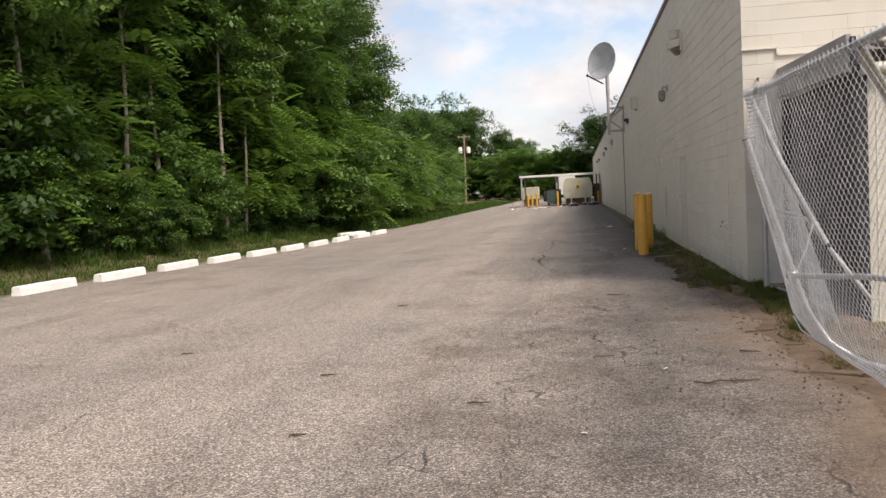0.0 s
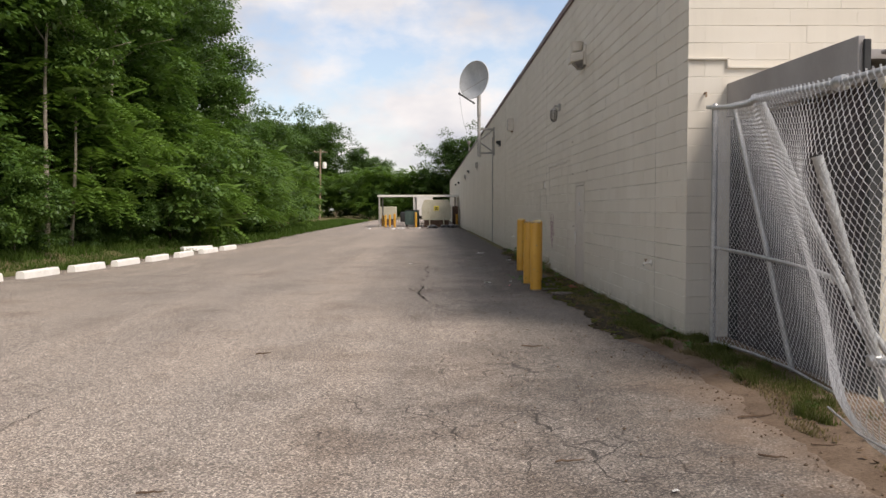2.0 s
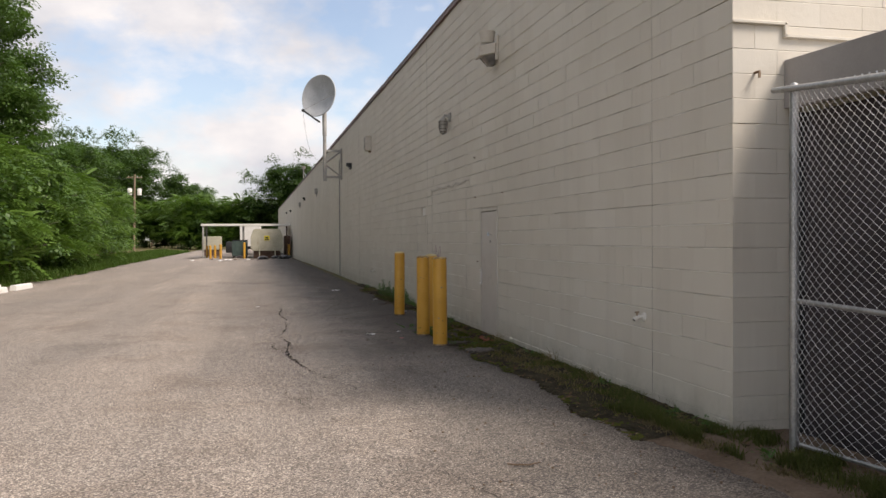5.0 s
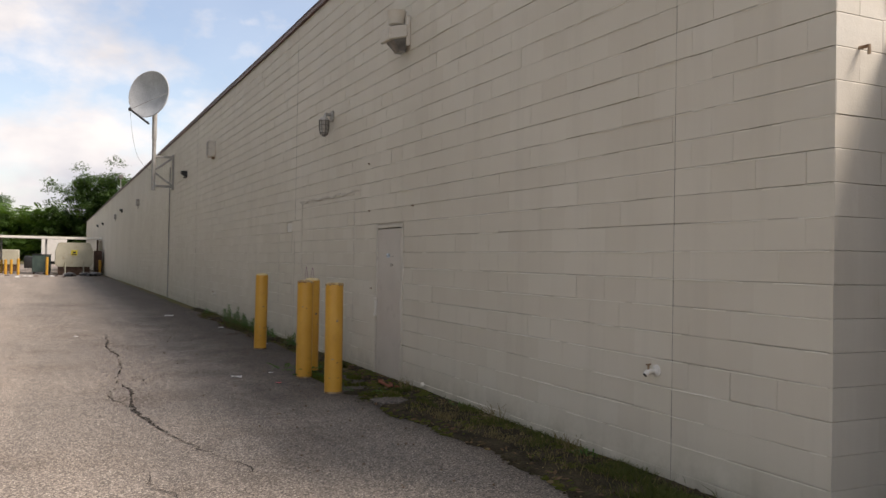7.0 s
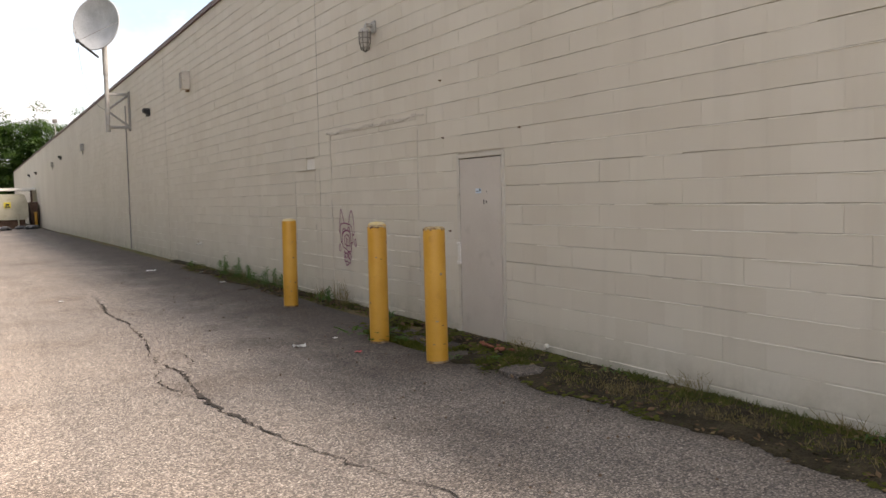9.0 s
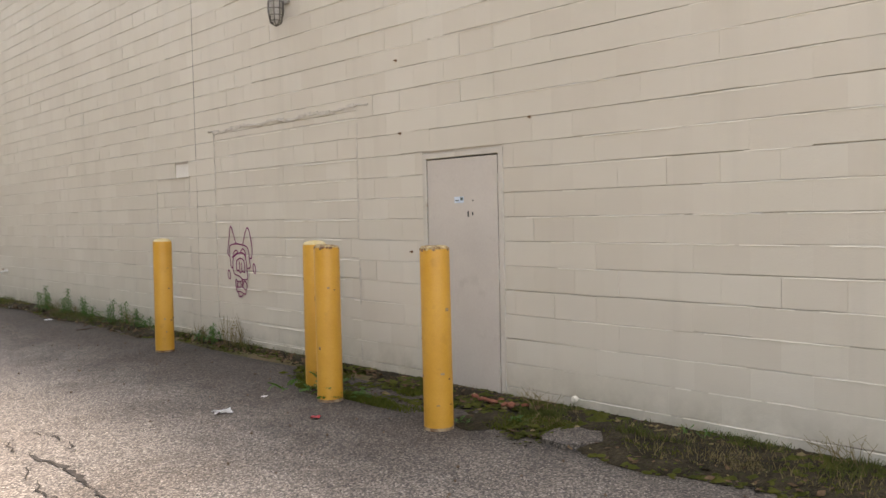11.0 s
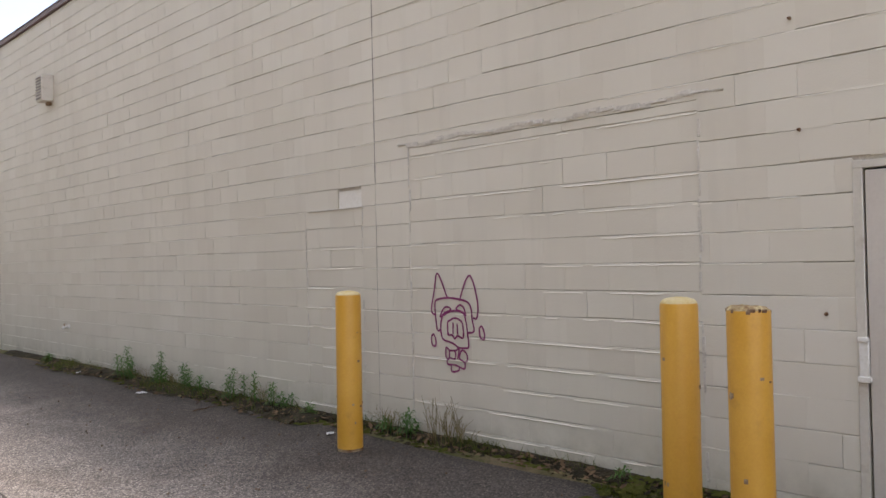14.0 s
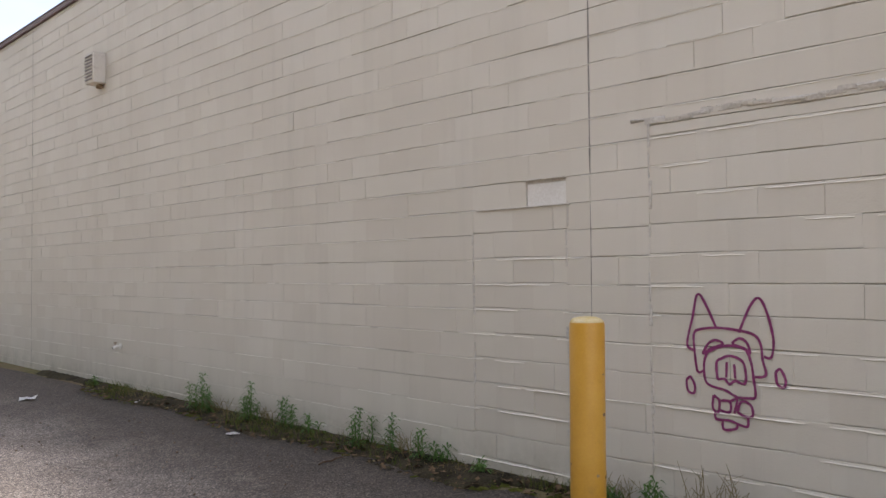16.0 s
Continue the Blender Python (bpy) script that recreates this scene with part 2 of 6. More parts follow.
WALL_PAINT = make_block_paint("painted_block", (0.588, 0.541, 0.452), (0.64, 0.592, 0.502))
# paler than the wall: the joints' highlight is put into this colour
BEAD = surface("pale_highlight_paint", (0.68, 0.635, 0.54), (0.76, 0.715, 0.62), 3, 60, 0.4, relief=0.1, grain=0.1)
WALL_FAR = make_block_paint("painted_block_far", (0.588, 0.541, 0.452), (0.64, 0.592, 0.502), True)
MORTAR = surface("painted_mortar", (0.47, 0.43, 0.37), (0.55, 0.505, 0.44), 3, 70, 0.8, relief=0.3)
LINTEL = surface("rough_repair_mortar", (0.50, 0.46, 0.40), (0.60, 0.555, 0.485), 9, 60, 0.85, relief=0.6, dist=0.012)
PALE_BLOCK = surface("pale_block", (0.68, 0.65, 0.59), (0.74, 0.71, 0.65), 3, 60, 0.75, relief=0.3)
ASPHALT = make_asphalt()
CRACK = surface("crack_filler", (0.045, 0.04, 0.036), (0.105, 0.09, 0.076), 6, 80, 0.95, relief=0.6, dist=0.01)
EARTH = surface("earth_and_grass", (0.10, 0.11, 0.035), (0.17, 0.125, 0.075), 1.2, 30, 0.95, relief=0.7, dist=0.03, stain=(0.06, 0.085, 0.02), amount=0.8)
DIRT = surface("washed_dirt", (0.12, 0.084, 0.057), (0.18, 0.132, 0.094), 2.5, 40, 0.95, relief=0.7, dist=0.015, stain=(0.10, 0.075, 0.05), amount=0.7)
SOIL = surface("dark_soil", (0.026, 0.022, 0.013), (0.062, 0.050, 0.030), 5, 45, 0.95, relief=0.9, dist=0.03, stain=(0.045, 0.060, 0.012), amount=0.85, grain=0.7)
COPING = surface("dark_red_metal", (0.10, 0.055, 0.055), (0.15, 0.085, 0.08), 1.0, 40, 0.5, relief=0.05)
COPING_LIGHT = surface("faded_metal", (0.16, 0.12, 0.13), (0.22, 0.18, 0.185), 1.0, 40, 0.45, relief=0.05)
YELLOW = surface("yellow_paint", (0.56, 0.285, 0.03), (0.64, 0.345, 0.05), 2.2, 70, 0.42, grain=0.1, relief=0.12, dist=0.003, stain=(0.33, 0.17, 0.03), amount=0.30)
RUST = surface("chipped_rust", (0.13, 0.06, 0.025), (0.38, 0.29, 0.19), 14, 90, 0.85, relief=0.5)
WORNCAP = surface("worn_cap", (0.20, 0.11, 0.04), (0.58, 0.46, 0.24), 22, 90, 0.8, relief=0.5)
CAPCONC = surface("cap_concrete", (0.58, 0.44, 0.18), (0.66, 0.56, 0.34), 12, 90, 0.8, relief=0.4)
DOOR_PAINT = surface("door_paint", (0.53, 0.48, 0.425), (0.585, 0.535, 0.475), 1.4, 50, 0.5, relief=0.05, stain=(0.36, 0.32, 0.27), amount=0.3, grain=0.06)
FRAME_PAINT = surface("frame_paint", (0.54, 0.50, 0.43), (0.60, 0.555, 0.48), 2, 50, 0.55, relief=0.1, grain=0.08, stain=(0.25, 0.17, 0.10), amount=0.35)
BLACK = surface("black_plastic", (0.012, 0.012, 0.012), (0.03, 0.03, 0.03), 8, 60, 0.5)
GALV = surface("galvanised_steel", (0.33, 0.33, 0.325), (0.47, 0.47, 0.46), 6, 60, 0.42, 0.75, relief=0.1, stain=(0.30, 0.27, 0.24), amount=0.4)
WIRE = surface("fence_wire", (0.46, 0.455, 0.445), (0.70, 0.69, 0.675), 9, 60, 0.5, 0.45)
STEEL = surface("painted_steel", (0.27, 0.26, 0.24), (0.38, 0.365, 0.335), 3, 50, 0.6, relief=0.1, stain=(0.24, 0.16, 0.10), amount=0.5)
WHITE_CONC = surface("white_painted_concrete", (0.74, 0.72, 0.66), (0.82, 0.80, 0.75), 3, 50, 0.75, relief=0.3, dist=0.006, stain=(0.42, 0.38, 0.31), amount=0.55)
FASCIA = surface("grey_fascia", (0.27, 0.25, 0.235), (0.33, 0.31, 0.295), 1.5, 50, 0.6, relief=0.05, grain=0.07)
SCREEN = surface("dark_screen", (0.035, 0.028, 0.03), (0.055, 0.044, 0.046), 2, 70, 0.8, relief=0.3)
CREAM = surface("cream_siding", (0.50, 0.465, 0.385), (0.58, 0.545, 0.46), 1.5, 40, 0.5, relief=0.05, stain=(0.42, 0.36, 0.26), amount=0.3)
DISH = surface("dish_shell", (0.42, 0.43, 0.43), (0.52, 0.53, 0.53), 2.5, 30, 0.5, relief=0.05, stain=(0.34, 0.34, 0.33), amount=0.45)
GLASS_DULL = surface("dusty_lens", (0.09, 0.085, 0.08), (0.17, 0.16, 0.145), 7, 60, 0.25)
BARK = surface("bark", (0.085, 0.068, 0.052), (0.16, 0.135, 0.105), 4, 30, 0.9, relief=0.7, dist=0.02)
PALE_BARK = surface("pale_bark", (0.26, 0.22, 0.18), (0.36, 0.31, 0.26), 4, 30, 0.9, relief=0.5, dist=0.015)
LEAF_A = make_leaf("leaf_mid", (0.046, 0.104, 0.019), (0.125, 0.215, 0.04))
LEAF_B = make_leaf("leaf_bright", (0.07, 0.145, 0.02), (0.16, 0.265, 0.045))
LEAF_C = make_leaf("leaf_deep", (0.028, 0.064, 0.016), (0.075, 0.135, 0.028))
GRASS = make_leaf("grass_blade", (0.055, 0.066, 0.018), (0.15, 0.14, 0.05), 0.7)
MOSS = make_leaf("olive_moss", (0.045, 0.050, 0.011), (0.135, 0.135, 0.026), 0.85)
DRY = make_leaf("withered_litter", (0.085, 0.055, 0.03), (0.33, 0.245, 0.145), 0.85)
LUSH = make_leaf("lush_grass", (0.035, 0.075, 0.012), (0.09, 0.14, 0.028), 0.7)
STRAW = make_leaf("dry_straw", (0.20, 0.14, 0.07), (0.34, 0.26, 0.14), 0.8)
WEED = make_leaf("weed_leaf", (0.045, 0.12, 0.02), (0.11, 0.21, 0.045), 0.55)
WOODPOLE = surface("pole_wood", (0.20, 0.145, 0.095), (0.30, 0.225, 0.155), 2, 40, 0.85, relief=0.4)
GLOBE = surface("dusty_globe", (0.36, 0.34, 0.31), (0.52, 0.50, 0.46), 9, 60, 0.3)
SPRAY = surface("purple_spray", (0.19, 0.022, 0.105), (0.25, 0.04, 0.14), 5, 60, 0.6)
PAPER = surface("paper_litter", (0.74, 0.73, 0.70), (0.82, 0.81, 0.79), 12, 60, 0.8)
COMPACT = surface("compactor_paint", (0.40, 0.375, 0.28), (0.48, 0.45, 0.34), 1, 30, 0.55, relief=0.1, stain=(0.27, 0.18, 0.11), amount=0.5)
DKGREEN = surface("green_steel", (0.035, 0.06, 0.05), (0.06, 0.09, 0.075), 2, 30, 0.6, relief=0.1)
SEALANT = surface("old_sealant", (0.20, 0.185, 0.16), (0.30, 0.275, 0.24), 9, 60, 0.9, relief=0.3)
DKSTEEL = surface("bronze_steel", (0.10, 0.09, 0.08), (0.18, 0.165, 0.15), 6, 60, 0.6)
RUSTY = surface("rusty_steel", (0.075, 0.042, 0.028), (0.14, 0.085, 0.058), 3, 40, 0.85, relief=0.3)
BAGS = surface("bin_bag", (0.01, 0.01, 0.011), (0.03, 0.03, 0.032), 6, 40, 0.3, relief=0.6, dist=0.03)
DEAD = surface("dead_leaves", (0.09, 0.055, 0.03), (0.17, 0.115, 0.065), 20, 60, 0.9)
STICKER = surface("blue_sticker", (0.45, 0.56, 0.68), (0.62, 0.70, 0.78), 20, 90, 0.4)
SIGNY = surface("sign_yellow", (0.62, 0.50, 0.03), (0.68, 0.55, 0.05), 4, 60, 0.5)
BRICK = surface("brick_crumb", (0.20, 0.075, 0.045), (0.30, 0.13, 0.085), 20, 60, 0.9, relief=0.4)
REDLIT = surface("red_wrapper", (0.55, 0.06, 0.08), (0.65, 0.12, 0.13), 20, 60, 0.5)
TWIG = surface("dead_twig", (0.07, 0.045, 0.03), (0.14, 0.10, 0.07), 9, 60, 0.9)


# ---- mesh helpers ----
def empty_thing(name, m, label, category, group="", kind=""):
    ob = new(name)
    ob.empty_display_size = 0.1
    ob.matrix_world = m
    return tagged(ob, label, category, group, kind)


def link_bm(name, bm, material, smooth=False):
    me = bpy.data.meshes.new(name)
    bmesh.ops.recalc_face_normals(bm, faces=bm.faces)
    bm.to_mesh(me)
    bm.free()
    if smooth:
        for f in me.polygons:
            f.use_smooth = True
        me.set_sharp_from_angle(angle=radians(40))
    me.materials.append(material)
    return new(name, me)


def part(name, bm, material, parent, label="", smooth=True):
    ob = link_bm(name, bm, material, smooth)
    ob.parent = parent
    return tagged(ob, label)


def raw(name, verts, faces, material, smooth=False):
    """A mesh from arrays made by a loop."""
    me = bpy.data.meshes.new(name)
    me.from_pydata([tuple(v) for v in verts], [], [tuple(f) for f in faces])
    me.materials.append(material)
    if smooth:
        for f in me.polygons:
            f.use_smooth = True
    return me


def quads_mesh(name, verts, n, material):
    """A mesh of n separate quads from a (4n, 3) array, quickly."""
    me = bpy.data.meshes.new(name)
    me.vertices.add(4 * n)
    me.vertices.foreach_set("co", np.ascontiguousarray(verts, dtype=np.float32).ravel())
    me.loops.add(4 * n)
    me.loops.foreach_set("vertex_index", np.arange(4 * n, dtype=np.int32))
    me.polygons.add(n)
    me.polygons.foreach_set("loop_start", np.arange(0, 4 * n, 4, dtype=np.int32))
    me.update(calc_edges=True)
    me.materials.append(material)
    return me


def box(bm, c, s, bev=0.0, seg=1, rot=None):
    r = bmesh.ops.create_cube(bm, size=1.0)
    vs = r["verts"]
    for v in vs:
        v.co = Vector((v.co.x * s[0], v.co.y * s[1], v.co.z * s[2]))
    if bev:
        es = list({e for v in vs for e in v.link_edges})
        r2 = bmesh.ops.bevel(bm, geom=es, offset=bev, segments=seg, affect="EDGES", profile=0.5)
        vs = list({v for f in r2["faces"] for v in f.verts} | {v for v in vs if v.is_valid})
    for v in vs:
        co = v.co if rot is None else rot @ v.co
        v.co = co + Vector(c)
    return vs


def tube(bm, pts, radii, seg=10, cap=True):
    """A round tube along points, with a radius for each."""
    pts = [Vector(p) for p in pts]
    if isinstance(radii, (int, float)):
        radii = [radii] * len(pts)
    rings = []
    side = None
    for i, p in enumerate(pts):
        d = (pts[min(i + 1, len(pts) - 1)] - pts[max(i - 1, 0)]).normalized()
        if side is None:
            side = d.orthogonal().normalized()
        side = (side - d * side.dot(d)).normalized()
        up = d.cross(side)
        rings.append([bm.verts.new(p + (side * math.cos(a) + up * math.sin(a)) * radii[i]) for a in [2 * math.pi * k / seg for k in range(seg)]])
    for a, b in zip(rings, rings[1:]):
        for k in range(seg):
            bm.faces.new((a[k], a[(k + 1) % seg], b[(k + 1) % seg], b[k]))
    if cap:
        bm.faces.new(rings[0][::-1])
        bm.faces.new(rings[-1])


def lathe(bm, profile, seg=24, c=(0, 0, 0), axis=None):
    """A turned shape from (radius, height) pairs."""
    rings = []
    for r, z in profile:
        ring = []
        for k in range(seg):
            a = 2 * math.pi * k / seg
            p = Vector((r * math.cos(a), r * math.sin(a), z))
            if axis is not None:
                p = axis @ p
            ring.append(bm.verts.new(p + Vector(c)))
        rings.append(ring)
    for a, b in zip(rings, rings[1:]):
        for k in range(seg):
            bm.faces.new((a[k], a[(k + 1) % seg], b[(k + 1) % seg], b[k]))
    bm.faces.new(rings[0][::-1])
    bm.faces.new(rings[-1])


def smooth01(v):
    v = max(0.0, min(1.0, v))
    return v * v * (3 - 2 * v)


def gz(x, y):
    """Height of the ground."""
    z = 0.24 + 0.06 * smooth01((x + 1.0) / 3.2) - 0.2 * smooth01((-x - 3.0) / 8.0) * smooth01((y - 12.0) / 24.0)
    z -= 0.1 * smooth01((y - 40.0) / 45.0)
    bank = smooth01((-x - 11.9) / 5.0)
    z += bank * (0.75 * smooth01((75 - y) / 30.0) + 0.35)
    return z


def left_edge(y):
    """Where the paving ends on the wooded side."""
    e = -11.75 + 0.035 * max(0.0, min(y, 42.0) - 16.0)
    e += 0.9 * smooth01((y - 44) / 8.0) * 0.3 - 0.6 * smooth01((y - 55) / 25.0)
    return e + 0.12 * math.sin(y * 0.9) + 0.07 * math.sin(y * 2.7)


def right_edge(y):
    """Where the paving ends at the building and at the fence."""
    if y < 12.0:
        e = 2.34 + 0.10 * math.sin(y * 1.3) + 0.05 * math.sin(y * 4.1)
    elif y < 18.7:
        e = 2.16 + 0.07 * math.sin(y * 1.7) + 0.04 * math.sin(y * 5.3)
    elif y < 25.5:
        e = 2.70 + 0.05 * math.sin(y * 3.1)
    elif y < 33.5:
        e = 2.50 + 0.08 * math.sin(y * 1.9)
    else:
        e = 2.66 + 0.04 * math.sin(y * 1.7)
    return e


# ---- ground and paving ----
def axis_steps(lo, hi, fine, far):
    a = list(np.arange(lo, hi + 1e-6, fine))
    s = fine
    while a[-1] < far:
        s *= 1.5
        a.append(a[-1] + s)
    s = fine
    while a[0] > -far:
        s *= 1.5
        a.insert(0, a[0] - s)
    return a


def build_ground():
    xs, ys = axis_steps(-26, 10, 0.6, 2500), axis_steps(-6, 100, 0.8, 2500)
    verts = []
    for y in ys:
        for x in xs:
            z = gz(x, y) - 0.018
            if x < left_edge(y) - 0.1:
                z += 0.05 * (noise.noise(Vector((x * 0.8, y * 0.8, 0))) + 0.4)
            if 2.5 < x < 3.4 and -6 < y < 70:
                z += 0.03
            verts.append((x, y, z))
    n = len(xs)
    faces = [(j * n + i, j * n + i + 1, (j + 1) * n + i + 1, (j + 1) * n + i) for j in range(len(ys) - 1) for i in range(n - 1)]
    tagged(new("ground", raw("ground", verts, faces, EARTH, True)), "earth and rough grass around the paved lot", "ground", kind="structure")
    verts, faces = [], []
    st = list(np.arange(-30, 12, 0.5)) + list(np.arange(12, 42, 0.25)) + list(np.arange(42, 170, 1.0))
    m = 26
    for y in st:
        a, b = left_edge(y), right_edge(y)
        for i in range(m + 1):
            x = a + (b - a) * i / m
            verts.append((x, y, gz(x, y) + 0.006 * noise.noise(Vector((x * 0.5, y * 0.5, 3)))))
    # a thin broken rim down to the earth
    for j in range(len(st) - 1):
        for i in range(m):
            k = j * (m + 1) + i
            faces.append((k, k + 1, k + m + 2, k + m + 1))
    base = len(verts)
    for j, y in enumerate(st):
        for x in (left_edge(y), right_edge(y)):
            verts.append((x, y, gz(x, y) - 0.06))
    for j in range(len(st) - 1):
        a, b = j * (m + 1), (j + 1) * (m + 1)
        faces.append((a, b, base + 2 * j + 2, base + 2 * j))
        faces.append((a + m, base + 2 * j + 1, base + 2 * j + 3, b + m))
    tagged(new("pavement", raw("pavement", verts, faces, ASPHALT, True)), "faded cracked asphalt lot with pale worn aggregate, sun and shade painted in", "pavement", kind="structure")


build_ground()


def crack_strip(pts, width, seed, rough=0.05):
    """A jagged ribbon of dark filler that follows the points."""
    rnd = random.Random(seed)
    dense = []
    for (x0, y0), (x1, y1) in zip(pts, pts[1:]):
        n = max(2, int(math.hypot(x1 - x0, y1 - y0) / 0.07))
        for i in range(n):
            f = i / n
            dense.append((x0 + (x1 - x0) * f + rnd.gauss(0, rough * 0.5), y0 + (y1 - y0) * f + rnd.gauss(0, rough * 0.35)))
    dense.append(pts[-1])
    verts, faces = [], []
    for i, (x, y) in enumerate(dense):
        a, b = dense[max(i - 1, 0)], dense[min(i + 1, len(dense) - 1)]
        dx, dy = b[0] - a[0], b[1] - a[1]
        l = math.hypot(dx, dy) or 1
        end = min(1.0, i / 5, (len(dense) - 1 - i) / 5)
        w = width * (0.2 + rnd.random() * 1.1) * (0.35 + 1.3 * abs(noise.noise(Vector((x * 0.9, y * 0.9, seed)))) * 1.6) * (0.15 + 0.85 * end)
        for s in (-1, 1):
            px, py = x - dy / l * w * s * 0.5, y + dx / l * w * s * 0.5
            verts.append((px, py, gz(px, py) + 0.009))
    for i in range(len(dense) - 1):
        faces.append((2 * i, 2 * i + 1, 2 * i + 3, 2 * i + 2))
    return verts, faces


def build_cracks():
    lines = [
        ([(-0.06, 16.45), (-0.2, 17.0), (-0.33, 17.45), (-0.46, 18.4), (-0.53, 19.2), (-0.44, 20.4), (-0.56, 21.4), (-0.38, 22.8), (-0.35, 24.4), (-0.44, 25.6), (-0.37, 26.7), (-0.3, 28.5)], 0.034, 0.035),
        ([(-0.53, 19.2), (-0.75, 19.9), (-0.6, 20.8)], 0.02, 0.05),
        ([(-0.44, 20.4), (-0.2, 20.9), (-0.3, 21.7)], 0.02, 0.05),
        ([(-0.06, 16.45), (0.1, 16.0), (0.16, 15.6)], 0.022, 0.05),
        ([(-0.72, 16.3), (-0.67, 15.9), (-0.5, 15.2), (-0.4, 14.7)], 0.012, 0.05),
        ([(0.16, 9.7), (0.41, 9.56), (0.5, 9.2), (0.56, 8.6), (0.9, 7.9)], 0.007, 0.06),
        ([(0.05, 16.4), (0.03, 15.5), (-0.35, 14.9), (-0.1, 13.2), (-0.18, 11.5), (-0.14, 9.9), (-0.1, 8.4), (-0.2, 6.8), (-0.05, 5.4), (-0.15, 3.6)], 0.008, 0.07),
        ([(0.1, 13.0), (0.5, 11.9), (0.42, 10.8), (0.9, 9.4), (0.8, 8.3)], 0.006, 0.07),
        ([(-0.1, 9.6), (0.35, 8.6), (0.3, 7.6), (0.75, 6.6)], 0.005, 0.07),
        ([(-4.0, 20.3), (-3.75, 16.5), (-3.62, 13.6), (-3.48, 11.4), (-3.52, 8.9), (-3.66, 6.8), (-3.35, 4.9), (-3.3, 2.5)], 0.007, 0.06),
        ([(-8.1, 22.0), (-7.2, 22.4), (-6.6, 22.2)], 0.03, 0.06),
        ([(1.2, 15.5), (0.95, 17.0), (1.15, 18.6), (1.5, 20.2), (1.35, 22.0), (1.75, 24.5)], 0.006, 0.06),
        ([(1.9, 20.9), (1.45, 20.5), (1.0, 20.9)], 0.012, 0.05),
        ([(-1.9, 27.3), (-1.0, 27.2), (-0.8, 27.6)], 0.03, 0.05),
        ([(-5.8, 14.2), (-5.0, 15.8), (-5.3, 18.4)], 0.010, 0.05),
    ]
    for i, (p, w, r) in enumerate(lines):
        v, f = crack_strip(p, w, 20 + i, r)
        tagged(new("crack", raw("crack", v, f, CRACK)), "dark jagged crack in the asphalt", "crack", "cracks in the paving", "structure")


build_cracks()

# ---- the long block building ----
C, L = 0.2032, 0.4064
Z0 = 0.0212
WALL_X, SOUTH_Y, ROOF_Z, NORTH_Y = 2.80, 12.74, 6.37, 132.0
DOOR = (19.36, 20.36, 2.435)
OPEN1 = (24.98, 25.95, 2.459)
OPEN2 = (21.34, 24.27, 2.95)
BLOCK_END = 64.0


def course_cells():
    """Every block of the long wall as (y0, y1, z0, z1, push)."""
    rnd = random.Random(5)
    cells = []
    joints = (14.13, 24.76, 36.8, 43.45)
    for k in range(1, 32):
        z0, z1 = Z0 + k * C, min(Z0 + (k + 1) * C, ROOF_Z)
        holes = [r for r in (DOOR, OPEN1, OPEN2) if z0 < r[2] - 0.06]
        edges = [SOUTH_Y] + sorted(joints) + [BLOCK_END]
        spans = [(s + (0.002 if s in joints else 0), e - (0.002 if e in joints else 0)) for s, e in zip(edges, edges[1:])]
        for a, b, top in holes:
            cut = []
            for s, e in spans:
                if b <= s or a >= e:
                    cut.append((s, e))
                else:
                    if a - s > 0.02:
                        cut.append((s, a))
                    if e - b > 0.02:
                        cut.append((b, e))
            spans = cut
        for s, e in spans:
            first = SOUTH_Y + (0.0 if k % 2 else L / 2)
            y = s
            nxt = first + math.ceil((s - first + 1e-4) / L) * L
            while y < e - 1e-4:
                t = min(nxt, e)
                if e - t < 0.05:
                    t = e
                cells.append((y, t, z0, z1, rnd.gauss(0, 0.0007)))
                y, nxt = t, nxt + L
        for a, b, top in (OPEN1, OPEN2):
            if z0 > top - 0.06:
                continue
            zt = min(z1, top)
            off = 0.13 if k % 2 else 0.33
            if zt < z1 - 0.02:
                cells.append((a, (a + b) / 2, zt, z1, 0.0))
                cells.append(((a + b) / 2, b, zt, z1, 0.0))
            y, nxt = a, a + off
            while y < b - 1e-4:
                t = min(nxt, b)
                if b - t < 0.05:
                    t = b
                cells.append((y, t, z0 + 0.012, zt + (0.012 if zt + 0.012 < top else 0), 0.0028 + rnd.gauss(0, 0.0008)))
                y, nxt = t, t + L
    return cells


def block_verts(ly, lz, side=(1, 1)):
    """A block face 12 mm proud with worn edges; origin in its centre, facing -x."""
    a, b, c = ly / 2, lz / 2, 0.0042
    v = []
    for x, d, lip in ((0.022, 0.0, 0.0), (c * 0.8, 0.0, 0.0), (0.0, c, 0.0052)):
        l, r = d * side[0], d * side[1]
        v += [(x, -a + l, -b + d * 0.3), (x, a - r, -b + d * 0.3), (x, a - r, b - lip), (x, -a + l, b - lip)]
    f = [(8, 11, 10, 9)]
    for o in (0, 4):
        for i in range(4):
            j = (i + 1) % 4
            f.append((o + i, o + j, o + 4 + j, o + 4 + i)[::-1])
    return v, f


def joint_gap(rnd):
    """Most upright joints are filled flush with paint; some are open."""
    return 0.0001 if rnd.random() < 0.9 else 0.0024


